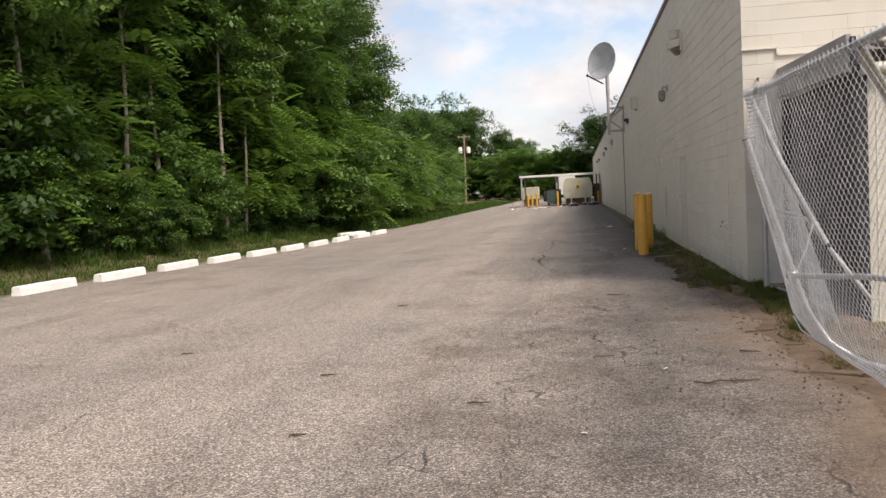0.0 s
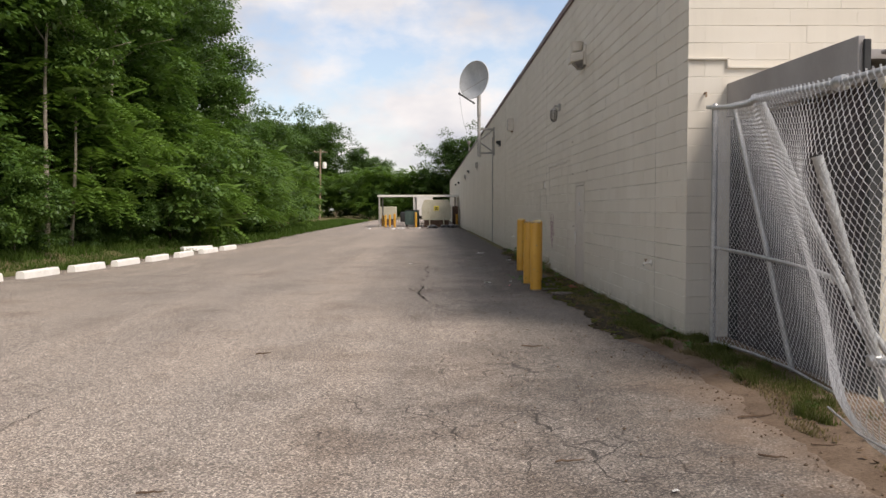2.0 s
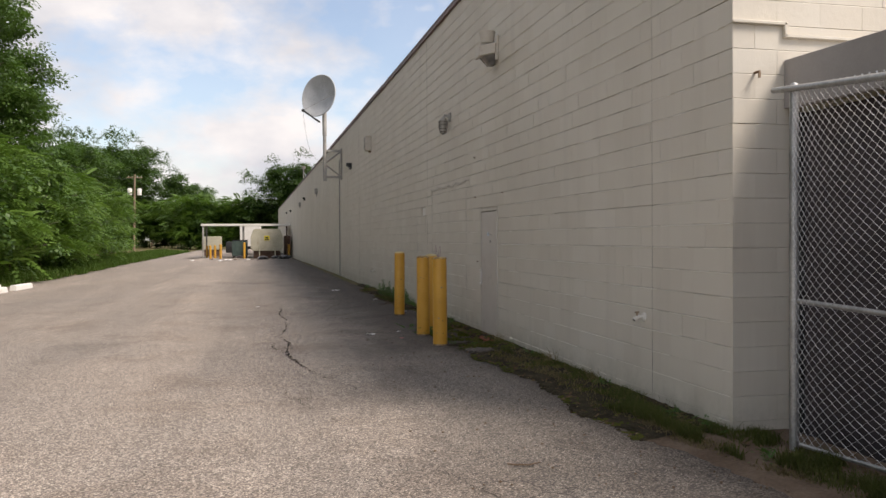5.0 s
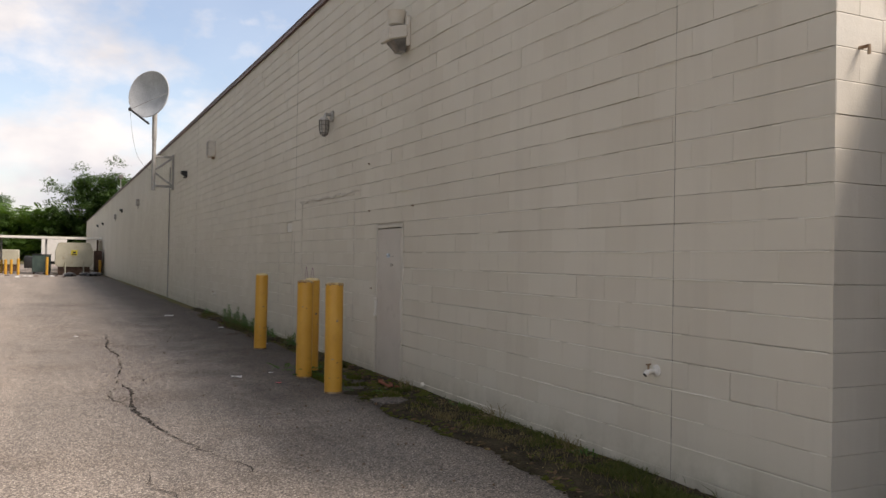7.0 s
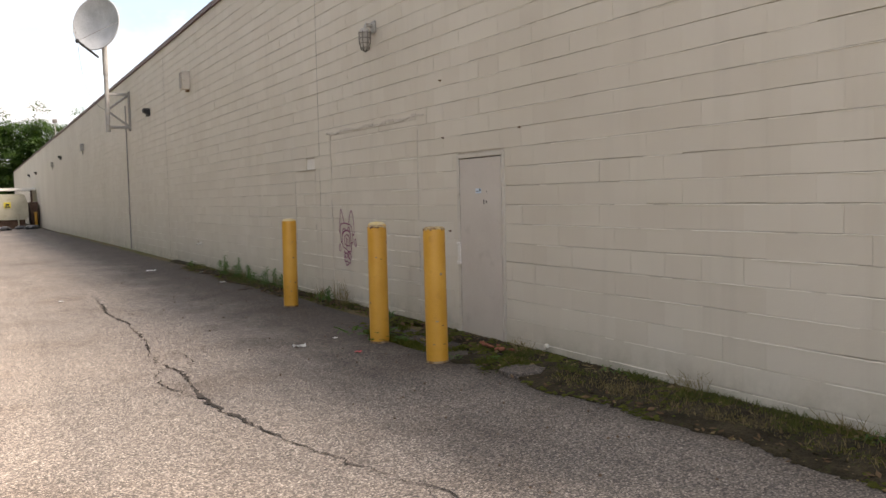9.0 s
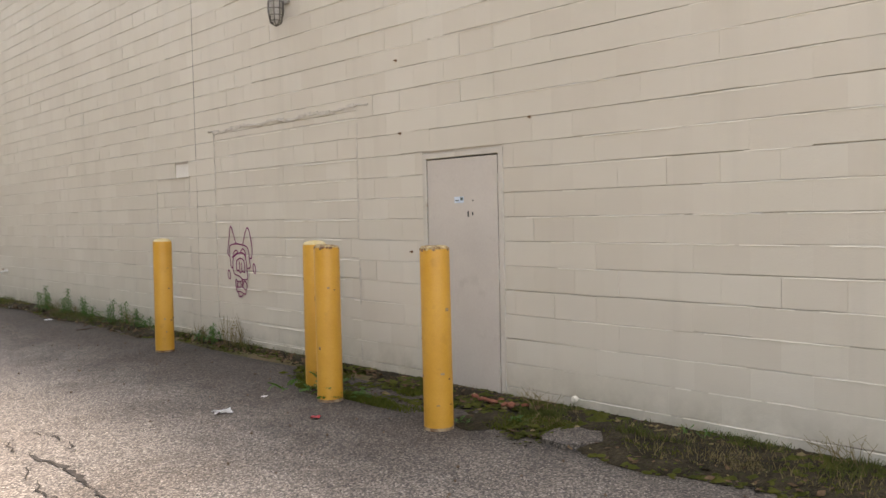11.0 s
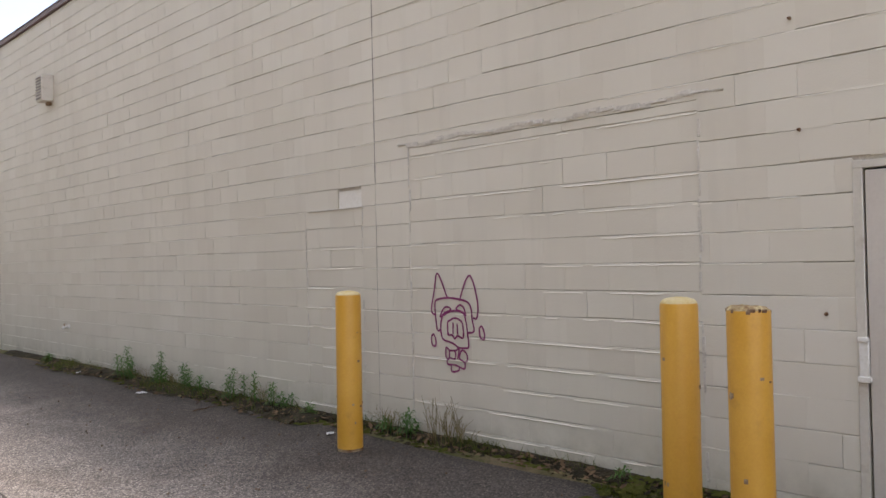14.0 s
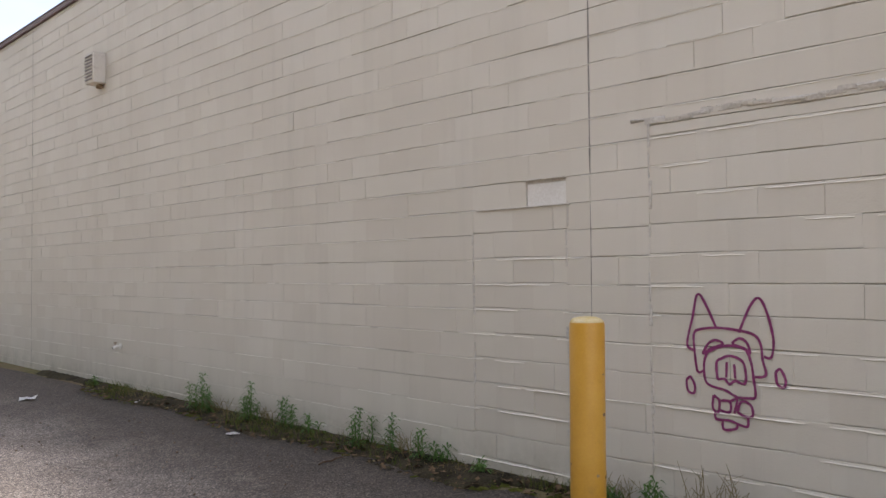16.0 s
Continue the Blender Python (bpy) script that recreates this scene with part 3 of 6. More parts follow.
def build_wall():
    rnd = random.Random(9)
    wall = new("wall_west")
    bm = bmesh.new()
    T = 0.28
    x0, x1 = WALL_X + 0.017, WALL_X + 0.017 + T

    def slab(y0, y1, z0, z1):
        box(bm, ((x0 + x1) / 2, (y0 + y1) / 2, (z0 + z1) / 2), (T, y1 - y0, z1 - z0))

    slab(SOUTH_Y + 0.012, DOOR[0], -0.2, ROOF_Z)
    slab(DOOR[0], DOOR[1], DOOR[2], ROOF_Z)
    slab(DOOR[1], BLOCK_END, -0.2, ROOF_Z)
    me = bpy.data.meshes.new("wall_core")
    bm.to_mesh(me)
    bm.free()
    me.materials.append(MORTAR)
    wall.empty_display_size = 0.1
    tagged(wall, "long beige painted concrete block wall", "wall", kind="structure")
    core = new("wall_core", me)
    core.parent = wall
    # the far stretch, where single blocks can no longer be told apart
    bm = bmesh.new()
    box(bm, (WALL_X + 0.145, (BLOCK_END + NORTH_Y) / 2, ROOF_Z / 2 - 0.1), (0.29, NORTH_Y - BLOCK_END, ROOF_Z + 0.2))
    part("far_wall", bm, WALL_FAR, wall, smooth=False)
    cells = course_cells()
    niche = (24.98, 25.37, 2.44, 2.64)
    shared, joined_v, joined_f, count = {}, [], [], 0
    pieces = []
    for y0, y1, z0, z1, push in cells:
        if niche[2] - 0.03 < (z0 + z1) / 2 < niche[3] + 0.03 and y0 < niche[1] and y1 > niche[0]:
            pieces += [(a, b, z0, z1, push) for a, b in ((y0, niche[0]), (niche[1], y1)) if b - a > 0.03]
        else:
            pieces.append((y0, y1, z0, z1, push))
    for y0, y1, z0, z1, push in pieces:
        cy, cz = (y0 + y1) / 2, (z0 + z1) / 2
        ly = y1 - y0 - joint_gap(rnd)
        filled = noise.noise(Vector((cy * 0.9, cz * 5.1, 2.0))) > 0.22 - 0.42 * smooth01((cy - 25.0) / 12.0)
        lz = z1 - z0 - (0.0012 if filled else 0.0032 + rnd.random() * 0.004)
        cz += rnd.gauss(0, 0.0016)
        side = (0.03, 0.03) if y1 - y0 - ly < 0.002 else (0.7, 0.7)
        if ly < 0.02 or lz < 0.03:
            continue
        near = 18.2 < cy < 27.0 and cz < 3.1 and count < 290
        if near:
            key = (round(ly, 3), round(lz, 3), side)
            if key not in shared:
                v, f = block_verts(key[0], key[1], side)
                shared[key] = raw("block", v, f, WALL_PAINT)
            ob = new("block", shared[key])
            ob.parent = wall
            ob.location = (WALL_X + push, cy, cz + 0.6 * push)
            count += 1
        else:
            v, f = block_verts(ly, lz, side)
            o = len(joined_v)
            joined_v += [(x + WALL_X + push, y + cy, z + cz) for x, y, z in v]
            joined_f += [tuple(i + o for i in q) for q in f]
    ob = new("blockwork", raw("blockwork", joined_v, joined_f, WALL_PAINT))
    ob.parent = wall
    tagged(ob, kind="stuff")
    # beads of paint and squeezed mortar along the bed joints, highlight in their colour
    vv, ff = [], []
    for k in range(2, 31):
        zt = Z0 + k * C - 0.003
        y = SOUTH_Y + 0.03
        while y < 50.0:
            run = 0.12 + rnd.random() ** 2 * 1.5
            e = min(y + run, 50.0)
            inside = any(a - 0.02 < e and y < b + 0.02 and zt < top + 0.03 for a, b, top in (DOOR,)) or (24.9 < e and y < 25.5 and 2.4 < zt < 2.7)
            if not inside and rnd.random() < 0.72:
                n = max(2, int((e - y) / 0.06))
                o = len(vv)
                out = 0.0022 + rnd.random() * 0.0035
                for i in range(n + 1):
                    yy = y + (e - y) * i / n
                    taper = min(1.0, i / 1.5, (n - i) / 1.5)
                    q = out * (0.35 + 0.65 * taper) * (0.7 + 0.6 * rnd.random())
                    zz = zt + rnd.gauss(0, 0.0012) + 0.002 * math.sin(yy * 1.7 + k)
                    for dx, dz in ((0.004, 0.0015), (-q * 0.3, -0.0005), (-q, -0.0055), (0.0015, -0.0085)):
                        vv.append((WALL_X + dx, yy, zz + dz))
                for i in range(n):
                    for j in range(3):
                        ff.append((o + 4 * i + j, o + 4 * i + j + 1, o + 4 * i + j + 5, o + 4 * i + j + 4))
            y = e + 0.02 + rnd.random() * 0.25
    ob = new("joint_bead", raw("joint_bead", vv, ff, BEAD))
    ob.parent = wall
    tagged(ob, "thick paint beads along the block joints, highlight painted in", kind="stuff")
    # pale infill set back where one block is missing
    bm = bmesh.new()
    box(bm, (WALL_X + 0.0145, 25.175, 2.545), (0.004, 0.38, 0.175), 0.001)
    part("infill", bm, PALE_BLOCK, wall, "pale recessed infill in a missing block")
    bm = bmesh.new()
    box(bm, (WALL_X - 0.002, 25.2, 2.664), (0.018, 0.43, 0.010), 0.003)
    box(bm, (WALL_X - 0.003, 25.42, 2.456), (0.020, 0.95, 0.012), 0.004)
    part("ledge_crumb", bm, LINTEL, wall)
    # rough mortar over the bricked-up wide opening
    for i in range(30):
        y = OPEN2[0] - 0.12 + i * 0.107
        h = 0.02 + rnd.random() * 0.025
        bm = bmesh.new()
        vs = box(bm, (WALL_X + 0.002, y, 2.985 + 0.012 * math.sin(i * 0.9) + rnd.gauss(0, 0.005)), (0.014 + rnd.random() * 0.01, 0.13 + rnd.random() * 0.05, h), 0.005)
        for v in vs:
            v.co.z += rnd.gauss(0, 0.004)
            v.co.x += rnd.gauss(0, 0.003)
        part("mortar_daub", bm, LINTEL, wall)
    # raised mortar at the sides of the old openings and small broken pits
    for y, top in ((OPEN2[1], 2.9), (OPEN2[0], 2.9), (OPEN1[1], 2.4), (OPEN1[0], 2.4)):
        bm = bmesh.new()
        z = 0.4
        while z < top:
            h = 0.05 + rnd.random() * 0.16
            if rnd.random() < 0.6:
                box(bm, (WALL_X + 0.002, y + rnd.gauss(0, 0.006), z + h / 2), (0.012, 0.012 + rnd.random() * 0.014, h), 0.003)
            z += h + 0.02
        part("mortar_line", bm, LINTEL, wall)
    # sealant in the movement joints
    for y, z0, z1, w in ((24.76, 2.67, ROOF_Z, 0.013), (24.76, 0.3, 2.44, 0.004), (14.13, 0.3, ROOF_Z, 0.004), (36.8, 0.3, ROOF_Z, 0.008)):
        bm = bmesh.new()
        n = 24
        prev = None
        for i in range(n + 1):
            z = z0 + (z1 - z0) * i / n
            ww = w * (0.6 + 0.8 * rnd.random())
            q = [bm.verts.new((x, y + s * ww / 2 + rnd.gauss(0, 0.0012), z)) for x, s in ((WALL_X + 0.006, -1), (WALL_X - 0.0012, -1), (WALL_X - 0.0012, 1), (WALL_X + 0.006, 1))]
            if prev:
                for k in range(3):
                    bm.faces.new((prev[k], prev[k + 1], q[k + 1], q[k]))
            prev = q
        part("joint_sealant", bm, SEALANT, wall)
    # pipe stubs and anchor bolts left in the wall
    for y, z in ((20.66, 2.66), (20.53, 1.54), (19.06, 2.655), (20.7, 3.35)):
        bm = bmesh.new()
        lathe(bm, [(0.012, 0.0), (0.012, 0.008), (0.006, 0.01), (0.006, 0.03), (0.003, 0.034)], 8, (WALL_X, y, z), Matrix.Rotation(radians(-90), 3, "Y"))
        part("anchor_bolt", bm, RUST, wall)
    return wall


def build_south_wall():
    wall = tagged(new("wall_south"), "cream painted block end wall in sunlight", "wall", kind="structure")
    rnd = random.Random(31)
    bm = bmesh.new()
    box(bm, ((WALL_X + 0.02 + 40) / 2, SOUTH_Y + 0.16, ROOF_Z / 2 - 0.1), (40 - WALL_X - 0.02, 0.28, ROOF_Z + 0.2))
    part("wall_core", bm, MORTAR, wall, smooth=False)
    vv, ff = [], []
    for k in range(1, 32):
        z0, z1 = Z0 + k * C, min(Z0 + (k + 1) * C, ROOF_Z)
        x = WALL_X
        nxt = WALL_X + (L / 2 if k % 2 else L)
        while x < 15:
            t = nxt
            lx, lz = t - x - joint_gap(rnd), z1 - z0 - 0.0028
            v, f = block_verts(lx, lz, (0.06, 0.06) if t - x - lx < 0.002 else (1, 1))
            o = len(vv)
            push = rnd.gauss(0, 0.0012)
            cx, cz = (x + t) / 2, (z0 + z1) / 2
            vv += [(cx - b, SOUTH_Y + a + push - 0.003, cz + c) for a, b, c in v]
            ff += [tuple(i + o for i in q) for q in f]
            x, nxt = t, t + L
    ob = new("blockwork", raw("blockwork", vv, ff, WALL_PAINT))
    ob.parent = wall
    tagged(ob, kind="stuff")
    bm = bmesh.new()
    box(bm, (27.5, SOUTH_Y + 0.004, ROOF_Z / 2), (25, 0.01, ROOF_Z))
    part("far_wall", bm, WALL_FAR, wall, smooth=False)
    # thin ledge that steps down by the lean-to
    bm = bmesh.new()
    box(bm, (3.03, SOUTH_Y - 0.02, 3.69), (0.50, 0.04, 0.028), 0.005)
    box(bm, (3.27, SOUTH_Y - 0.02, 3.64), (0.028, 0.04, 0.12), 0.005)
    box(bm, (5.85, SOUTH_Y - 0.02, 3.59), (5.18, 0.04, 0.028), 0.005)
    part("ledge", bm, WALL_FAR, wall)
    bm = bmesh.new()
    tube(bm, [(3.0, SOUTH_Y, 3.28), (3.0, SOUTH_Y - 0.07, 3.28), (3.0, SOUTH_Y - 0.07, 3.23)], 0.012, 8)
    part("pipe_hook", bm, RUST, wall)


build_wall()
build_south_wall()


def build_roof():
    bm = bmesh.new()
    box(bm, ((WALL_X + 0.3 + 40) / 2, (SOUTH_Y + NORTH_Y) / 2, ROOF_Z - 0.2), (40 - WALL_X - 0.3, NORTH_Y - SOUTH_Y - 0.5, 0.2))
    tagged(link_bm("roof", bm, FASCIA), "flat grey roof of the long building", "roof", kind="structure")
    bm = bmesh.new()
    box(bm, (21.5, NORTH_Y + 0.15, 3.1), (37.4, 0.28, 6.6))
    tagged(link_bm("wall_north", bm, WALL_FAR), "plain beige end wall of the building", "wall", kind="structure")
    bm = bmesh.new()
    box(bm, (40.15, (SOUTH_Y + NORTH_Y) / 2, 3.1), (0.28, NORTH_Y - SOUTH_Y, 6.6))
    tagged(link_bm("wall_east", bm, WALL_FAR), "plain beige back wall of the building", "wall", kind="structure")
    trim = tagged(new("trim"), "dark red metal edge along the roof", "roof edge", kind="structure")
    y = SOUTH_Y - 0.06
    rnd = random.Random(3)
    while y < NORTH_Y:
        e = min(y + 3.05, NORTH_Y)
        bm = bmesh.new()
        dz = rnd.gauss(0, 0.004)
        box(bm, (WALL_X + 0.11, (y + e) / 2, ROOF_Z + 0.045 + dz), (0.30, e - y - 0.006, 0.085), 0.008)
        part("edge_strip", bm, COPING, trim)
        bm = bmesh.new()
        box(bm, (WALL_X + 0.115, (y + e) / 2, ROOF_Z + 0.100 + dz), (0.33, e - y - 0.006, 0.022), 0.005)
        part("edge_lip", bm, COPING_LIGHT, trim)
        y = e
    bm = bmesh.new()
    box(bm, (21.5, SOUTH_Y + 0.11, ROOF_Z + 0.05), (37.0, 0.30, 0.10), 0.008)
    part("edge_strip", bm, COPING, trim)


build_roof()


def build_door():
    y0, y1, top = DOOR
    door = tagged(new("door_1"), "closed beige steel door in a painted frame", "door", kind="structure")
    f = 0.055
    for n, c, s in (("frame_jamb", (WALL_X + 0.042, y0 + f / 2, 1.28), (0.10, f, 2.32)), ("frame_jamb", (WALL_X + 0.042, y1 - f / 2, 1.28), (0.10, f, 2.32)),
                    ("frame_head", (WALL_X + 0.042, (y0 + y1) / 2, top - 0.022), (0.104, y1 - y0, 0.044))):
        bm = bmesh.new()
        box(bm, c, s, 0.004)
        part(n, bm, FRAME_PAINT, door)
    # added black board that makes the gaps round the leaf look dark
    bm = bmesh.new()
    box(bm, (WALL_X + 0.16, (y0 + y1) / 2, 1.3), (0.04, y1 - y0, 2.4))
    part("gap_backing", bm, BLACK, door)
    leaf_y0, leaf_y1 = y0 + f + 0.013, y1 - f - 0.014
    bm = bmesh.new()
    box(bm, (WALL_X + 0.018, (leaf_y0 + leaf_y1) / 2, 1.352), (0.045, leaf_y1 - leaf_y0, 2.052), 0.003)
    leaf = part("door_leaf", bm, DOOR_PAINT, door)
    bm = bmesh.new()
    box(bm, (WALL_X + 0.02, (y0 + y1) / 2, 0.28), (0.16, y1 - y0, 0.09), 0.01)
    part("threshold", bm, LINTEL, door)
    for z in (0.55, 1.36, 2.17):
        bm = bmesh.new()
        tube(bm, [(WALL_X - 0.008, leaf_y0 - 0.005, z - 0.055), (WALL_X - 0.008, leaf_y0 - 0.005, z + 0.055)], 0.010, 8)
        part("hinge", bm, FRAME_PAINT, door)
    bm = bmesh.new()
    box(bm, (WALL_X - 0.012, y1 - f * 0.75, 1.29), (0.024, 0.055, 0.22), 0.006)
    box(bm, (WALL_X - 0.02, y1 - f * 0.75, 1.40), (0.030, 0.06, 0.03), 0.006)
    box(bm, (WALL_X - 0.02, y1 - f * 0.8, 1.17), (0.030, 0.075, 0.035), 0.006)
    part("latch_guard", bm, PALE_BLOCK, door, "worn pale latch guard")
    bm = bmesh.new()
    box(bm, (WALL_X - 0.0055, leaf_y1 - 0.10, 1.265), (0.003, 0.10, 0.36), 0.001)
    part("cover_plate", bm, DOOR_PAINT, leaf)
    bm = bmesh.new()
    box(bm, (WALL_X - 0.006, 19.885, 2.01), (0.003, 0.115, 0.055))
    part("sticker", bm, STICKER, leaf, "small blue and white sticker")
    bm = bmesh.new()
    box(bm, (WALL_X - 0.0075, 19.85, 2.018), (0.002, 0.03, 0.028))
    box(bm, (WALL_X - 0.0075, 19.91, 2.004), (0.002, 0.045, 0.008))
    part("sticker_print", bm, DKGREEN, leaf, smooth=False)
    for y, z, h in ((19.775, 1.885, 0.05), (19.72, 1.885, 0.028), (19.715, 2.0, 0.012)):
        bm = bmesh.new()
        box(bm, (WALL_X - 0.0055, y, z), (0.004, 0.016, h), 0.001)
        part("bolt_hole", bm, BLACK, leaf)


build_door()


# ---- lean-to beside the end wall ----
def build_lean_to():
    ann = empty_thing("lean_to", pose(3.25, 9.55, 0.3), "low lean-to with dark screened side and cream siding", "shed")
    inv = ann.matrix_world.inverted()

    def add(name, bm, mat, label="", smooth=False):
        bm.transform(inv)
        return part(name, bm, mat, ann, label, smooth)

    bm = bmesh.new()
    vs = box(bm, (3.30, (9.69 + SOUTH_Y) / 2, 3.165), (0.06, SOUTH_Y - 9.69 - 0.01, 0.40), 0.006)
    for v in vs:
        v.co.z += 0.03 * (v.co.y - 11.2) / 1.5
    add("fascia", bm, FASCIA, "flat grey metal fascia")
    bm = bmesh.new()
    box(bm, (3.335, 9.672, 3.15), (0.06, 0.03, 0.30), 0.006)
    add("fascia_end", bm, BLACK)
    bm = bmesh.new()
    box(bm, (5.9, (9.9 + SOUTH_Y) / 2, 3.22), (5.1, SOUTH_Y - 9.9, 0.08))
    add("roof_sheet", bm, FASCIA)
    for i in range(5):
        bm = bmesh.new()
        box(bm, (3.75 + i * 0.55, 9.72, 3.19 + 0.02 * (i % 2)), (0.40, 0.30, 0.03), 0.008, rot=Matrix.Rotation(radians(12 - 5 * i), 3, "Y"))
        add("roof_edge", bm, BLACK if i % 2 else FASCIA)
    bm = bmesh.new()
    tube(bm, [(3.36, 9.50, 2.93), (5.0, 9.50, 2.97), (7.5, 9.50, 3.03)], 0.062, 12)
    add("gutter", bm, CREAM, smooth=True)
    # screen of narrow upright dark boards
    y = 9.62
    while y < SOUTH_Y - 0.04:
        bm = bmesh.new()
        box(bm, (3.42, y + 0.15, 1.62), (0.03, 0.297, 2.66), 0.003)
        add("screen_board", bm, SCREEN)
        y += 0.30
    for yy in (9.585, SOUTH_Y - 0.06):
        bm = bmesh.new()
        box(bm, (3.37, yy, 1.62), (0.12, 0.07, 2.68), 0.006)
        add("screen_post", bm, BLACK)
    bm = bmesh.new()
    box(bm, (3.5, (9.6 + SOUTH_Y) / 2, 1.62), (0.04, SOUTH_Y - 9.6, 2.7))
    add("screen_back", bm, BLACK)
    # cream ribbed sheets on the lit side
    for i in range(9):
        bm = bmesh.new()
        x0 = 3.33 + i * 0.5
        prof = []
        for j in range(5):
            a = x0 + j * 0.1
            prof += [(a, 0.0), (a + 0.080, 0.0), (a + 0.084, -0.005), (a + 0.094, -0.005)]
        prof.append((x0 + 0.5, 0.0))
        lo = [bm.verts.new((x, 9.575 + d, 0.22)) for x, d in prof]
        hi = [bm.verts.new((x, 9.575 + d, 2.9)) for x, d in prof]
        for a in range(len(prof) - 1):
            bm.faces.new((lo[a], lo[a + 1], hi[a + 1], hi[a]))
        add("siding_sheet", bm, CREAM)
    bm = bmesh.new()
    box(bm, (5.6, 9.64, 1.55), (4.4, 0.06, 2.8))
    add("wall_panel", bm, CREAM)


build_lean_to()

# ---- bent chain-link fence ----
RAIL = [(2.92, 12.37, 3.07), (2.84, 11.8, 3.0), (2.69, 10.94, 2.90), (2.42, 9.85, 2.79), (2.08, 8.80, 2.69), (1.93, 7.9, 2.61), (1.86, 7.14, 2.55), (1.83, 6.0, 2.52), (1.88, 4.6, 2.52), (1.95, 3.0, 2.52)]
SECTIONS = [
    (12.1, [(2.89, 3.02), (2.90, 1.7), (2.92, 0.40)], 0.0),
    (10.9, [(2.68, 2.90), (2.90, 1.6), (3.08, 0.42)], -0.4),
    (9.7, [(2.38, 2.78), (2.72, 1.55), (3.02, 0.40)], -0.35),
    (8.8, [(2.06, 2.69), (2.40, 1.75), (2.58, 1.2), (2.72, 0.40)], -0.1),
    (7.9, [(1.91, 2.61), (2.0, 1.8), (2.18, 1.1), (2.24, 0.72), (2.42, 0.45), (2.66, 0.34)], 0.0),
    (7.1, [(1.84, 2.55), (1.74, 2.1), (1.92, 1.5), (2.04, 1.0), (2.16, 0.70), (2.36, 0.45), (2.62, 0.33)], 0.0),
    (6.0, [(1.81, 2.52), (1.82, 1.9), (1.92, 1.3), (2.05, 0.9), (2.25, 0.55), (2.5, 0.33)], 0.0),
    (4.6, [(1.86, 2.52), (1.9, 1.7), (2.0, 1.0), (2.2, 0.33)], 0.0),
    (3.0, [(1.95, 2.52), (2.0, 1.4), (2.05, 0.32)], 0.0),
]


def along(points, f):
    """The point at the fraction f of a polyline's length."""
    ls = [math.dist(a, b) for a, b in zip(points, points[1:])]
    s = f * sum(ls)
    for (a, b), l in zip(zip(points, points[1:]), ls):
        if s <= l or b is points[-1]:
            k = min(1.0, s / l)
            return tuple(p + (q - p) * k for p, q in zip(a, b))
        s -= l


def fence_surface(nu, nv):
    """The bent fabric as a grid of points, smooth between the sections."""
    grid = np.zeros((len(SECTIONS), nv, 3))
    for i, (y, prof, dy) in enumerate(SECTIONS):
        for j in range(nv):
            f = j / (nv - 1)
            x, z = along(prof, f)
            grid[i, j] = (x, y + dy * f, z)
    knots = np.array([-s[0] for s in SECTIONS])
    us = np.linspace(knots[0], knots[-1], nu)
    out = np.zeros((nu, nv, 3))
    for a, u in enumerate(us):
        i = min(max(int(np.searchsorted(knots, u)) - 1, 0), len(knots) - 2)
        t = (u - knots[i]) / (knots[i + 1] - knots[i])
        p0, p1, p2, p3 = grid[max(i - 1, 0)], grid[i], grid[i + 1], grid[min(i + 2, len(knots) - 1)]
        out[a] = 0.5 * (2 * p1 + (p2 - p0) * t + (2 * p0 - 5 * p1 + 4 * p2 - p3) * t * t + (3 * p1 - p0 - 3 * p2 + p3) * t ** 3)
    # smooth down each upright, so that the belly is round
    for _ in range(4):
        out[:, 1:-1] = 0.25 * out[:, :-2] + 0.5 * out[:, 1:-1] + 0.25 * out[:, 2:]
    return out


def strand_mesh(name, lines, r, mat):
    """Thin three-sided wires along many polylines, as one mesh."""
    verts, faces = [], []
    for pts in lines:
        n = len(pts)
        p = np.array(pts)
        d = np.gradient(p, axis=0)
        d /= np.linalg.norm(d, axis=1, keepdims=True) + 1e-9
        a = np.cross(d, np.array([0.93, 0.31, 0.2]))
        a /= np.linalg.norm(a, axis=1, keepdims=True) + 1e-9
        b = np.cross(d, a)
        o = len(verts)
        for k in range(3):
            t = 2 * math.pi * k / 3
            verts += (p + (a * math.cos(t) + b * math.sin(t)) * r).tolist()
        for k in range(3):
            q = (k + 1) % 3
            faces += [(o + k * n + i, o + k * n + i + 1, o + q * n + i + 1, o + q * n + i) for i in range(n - 1)]
    return raw(name, verts, faces, mat)


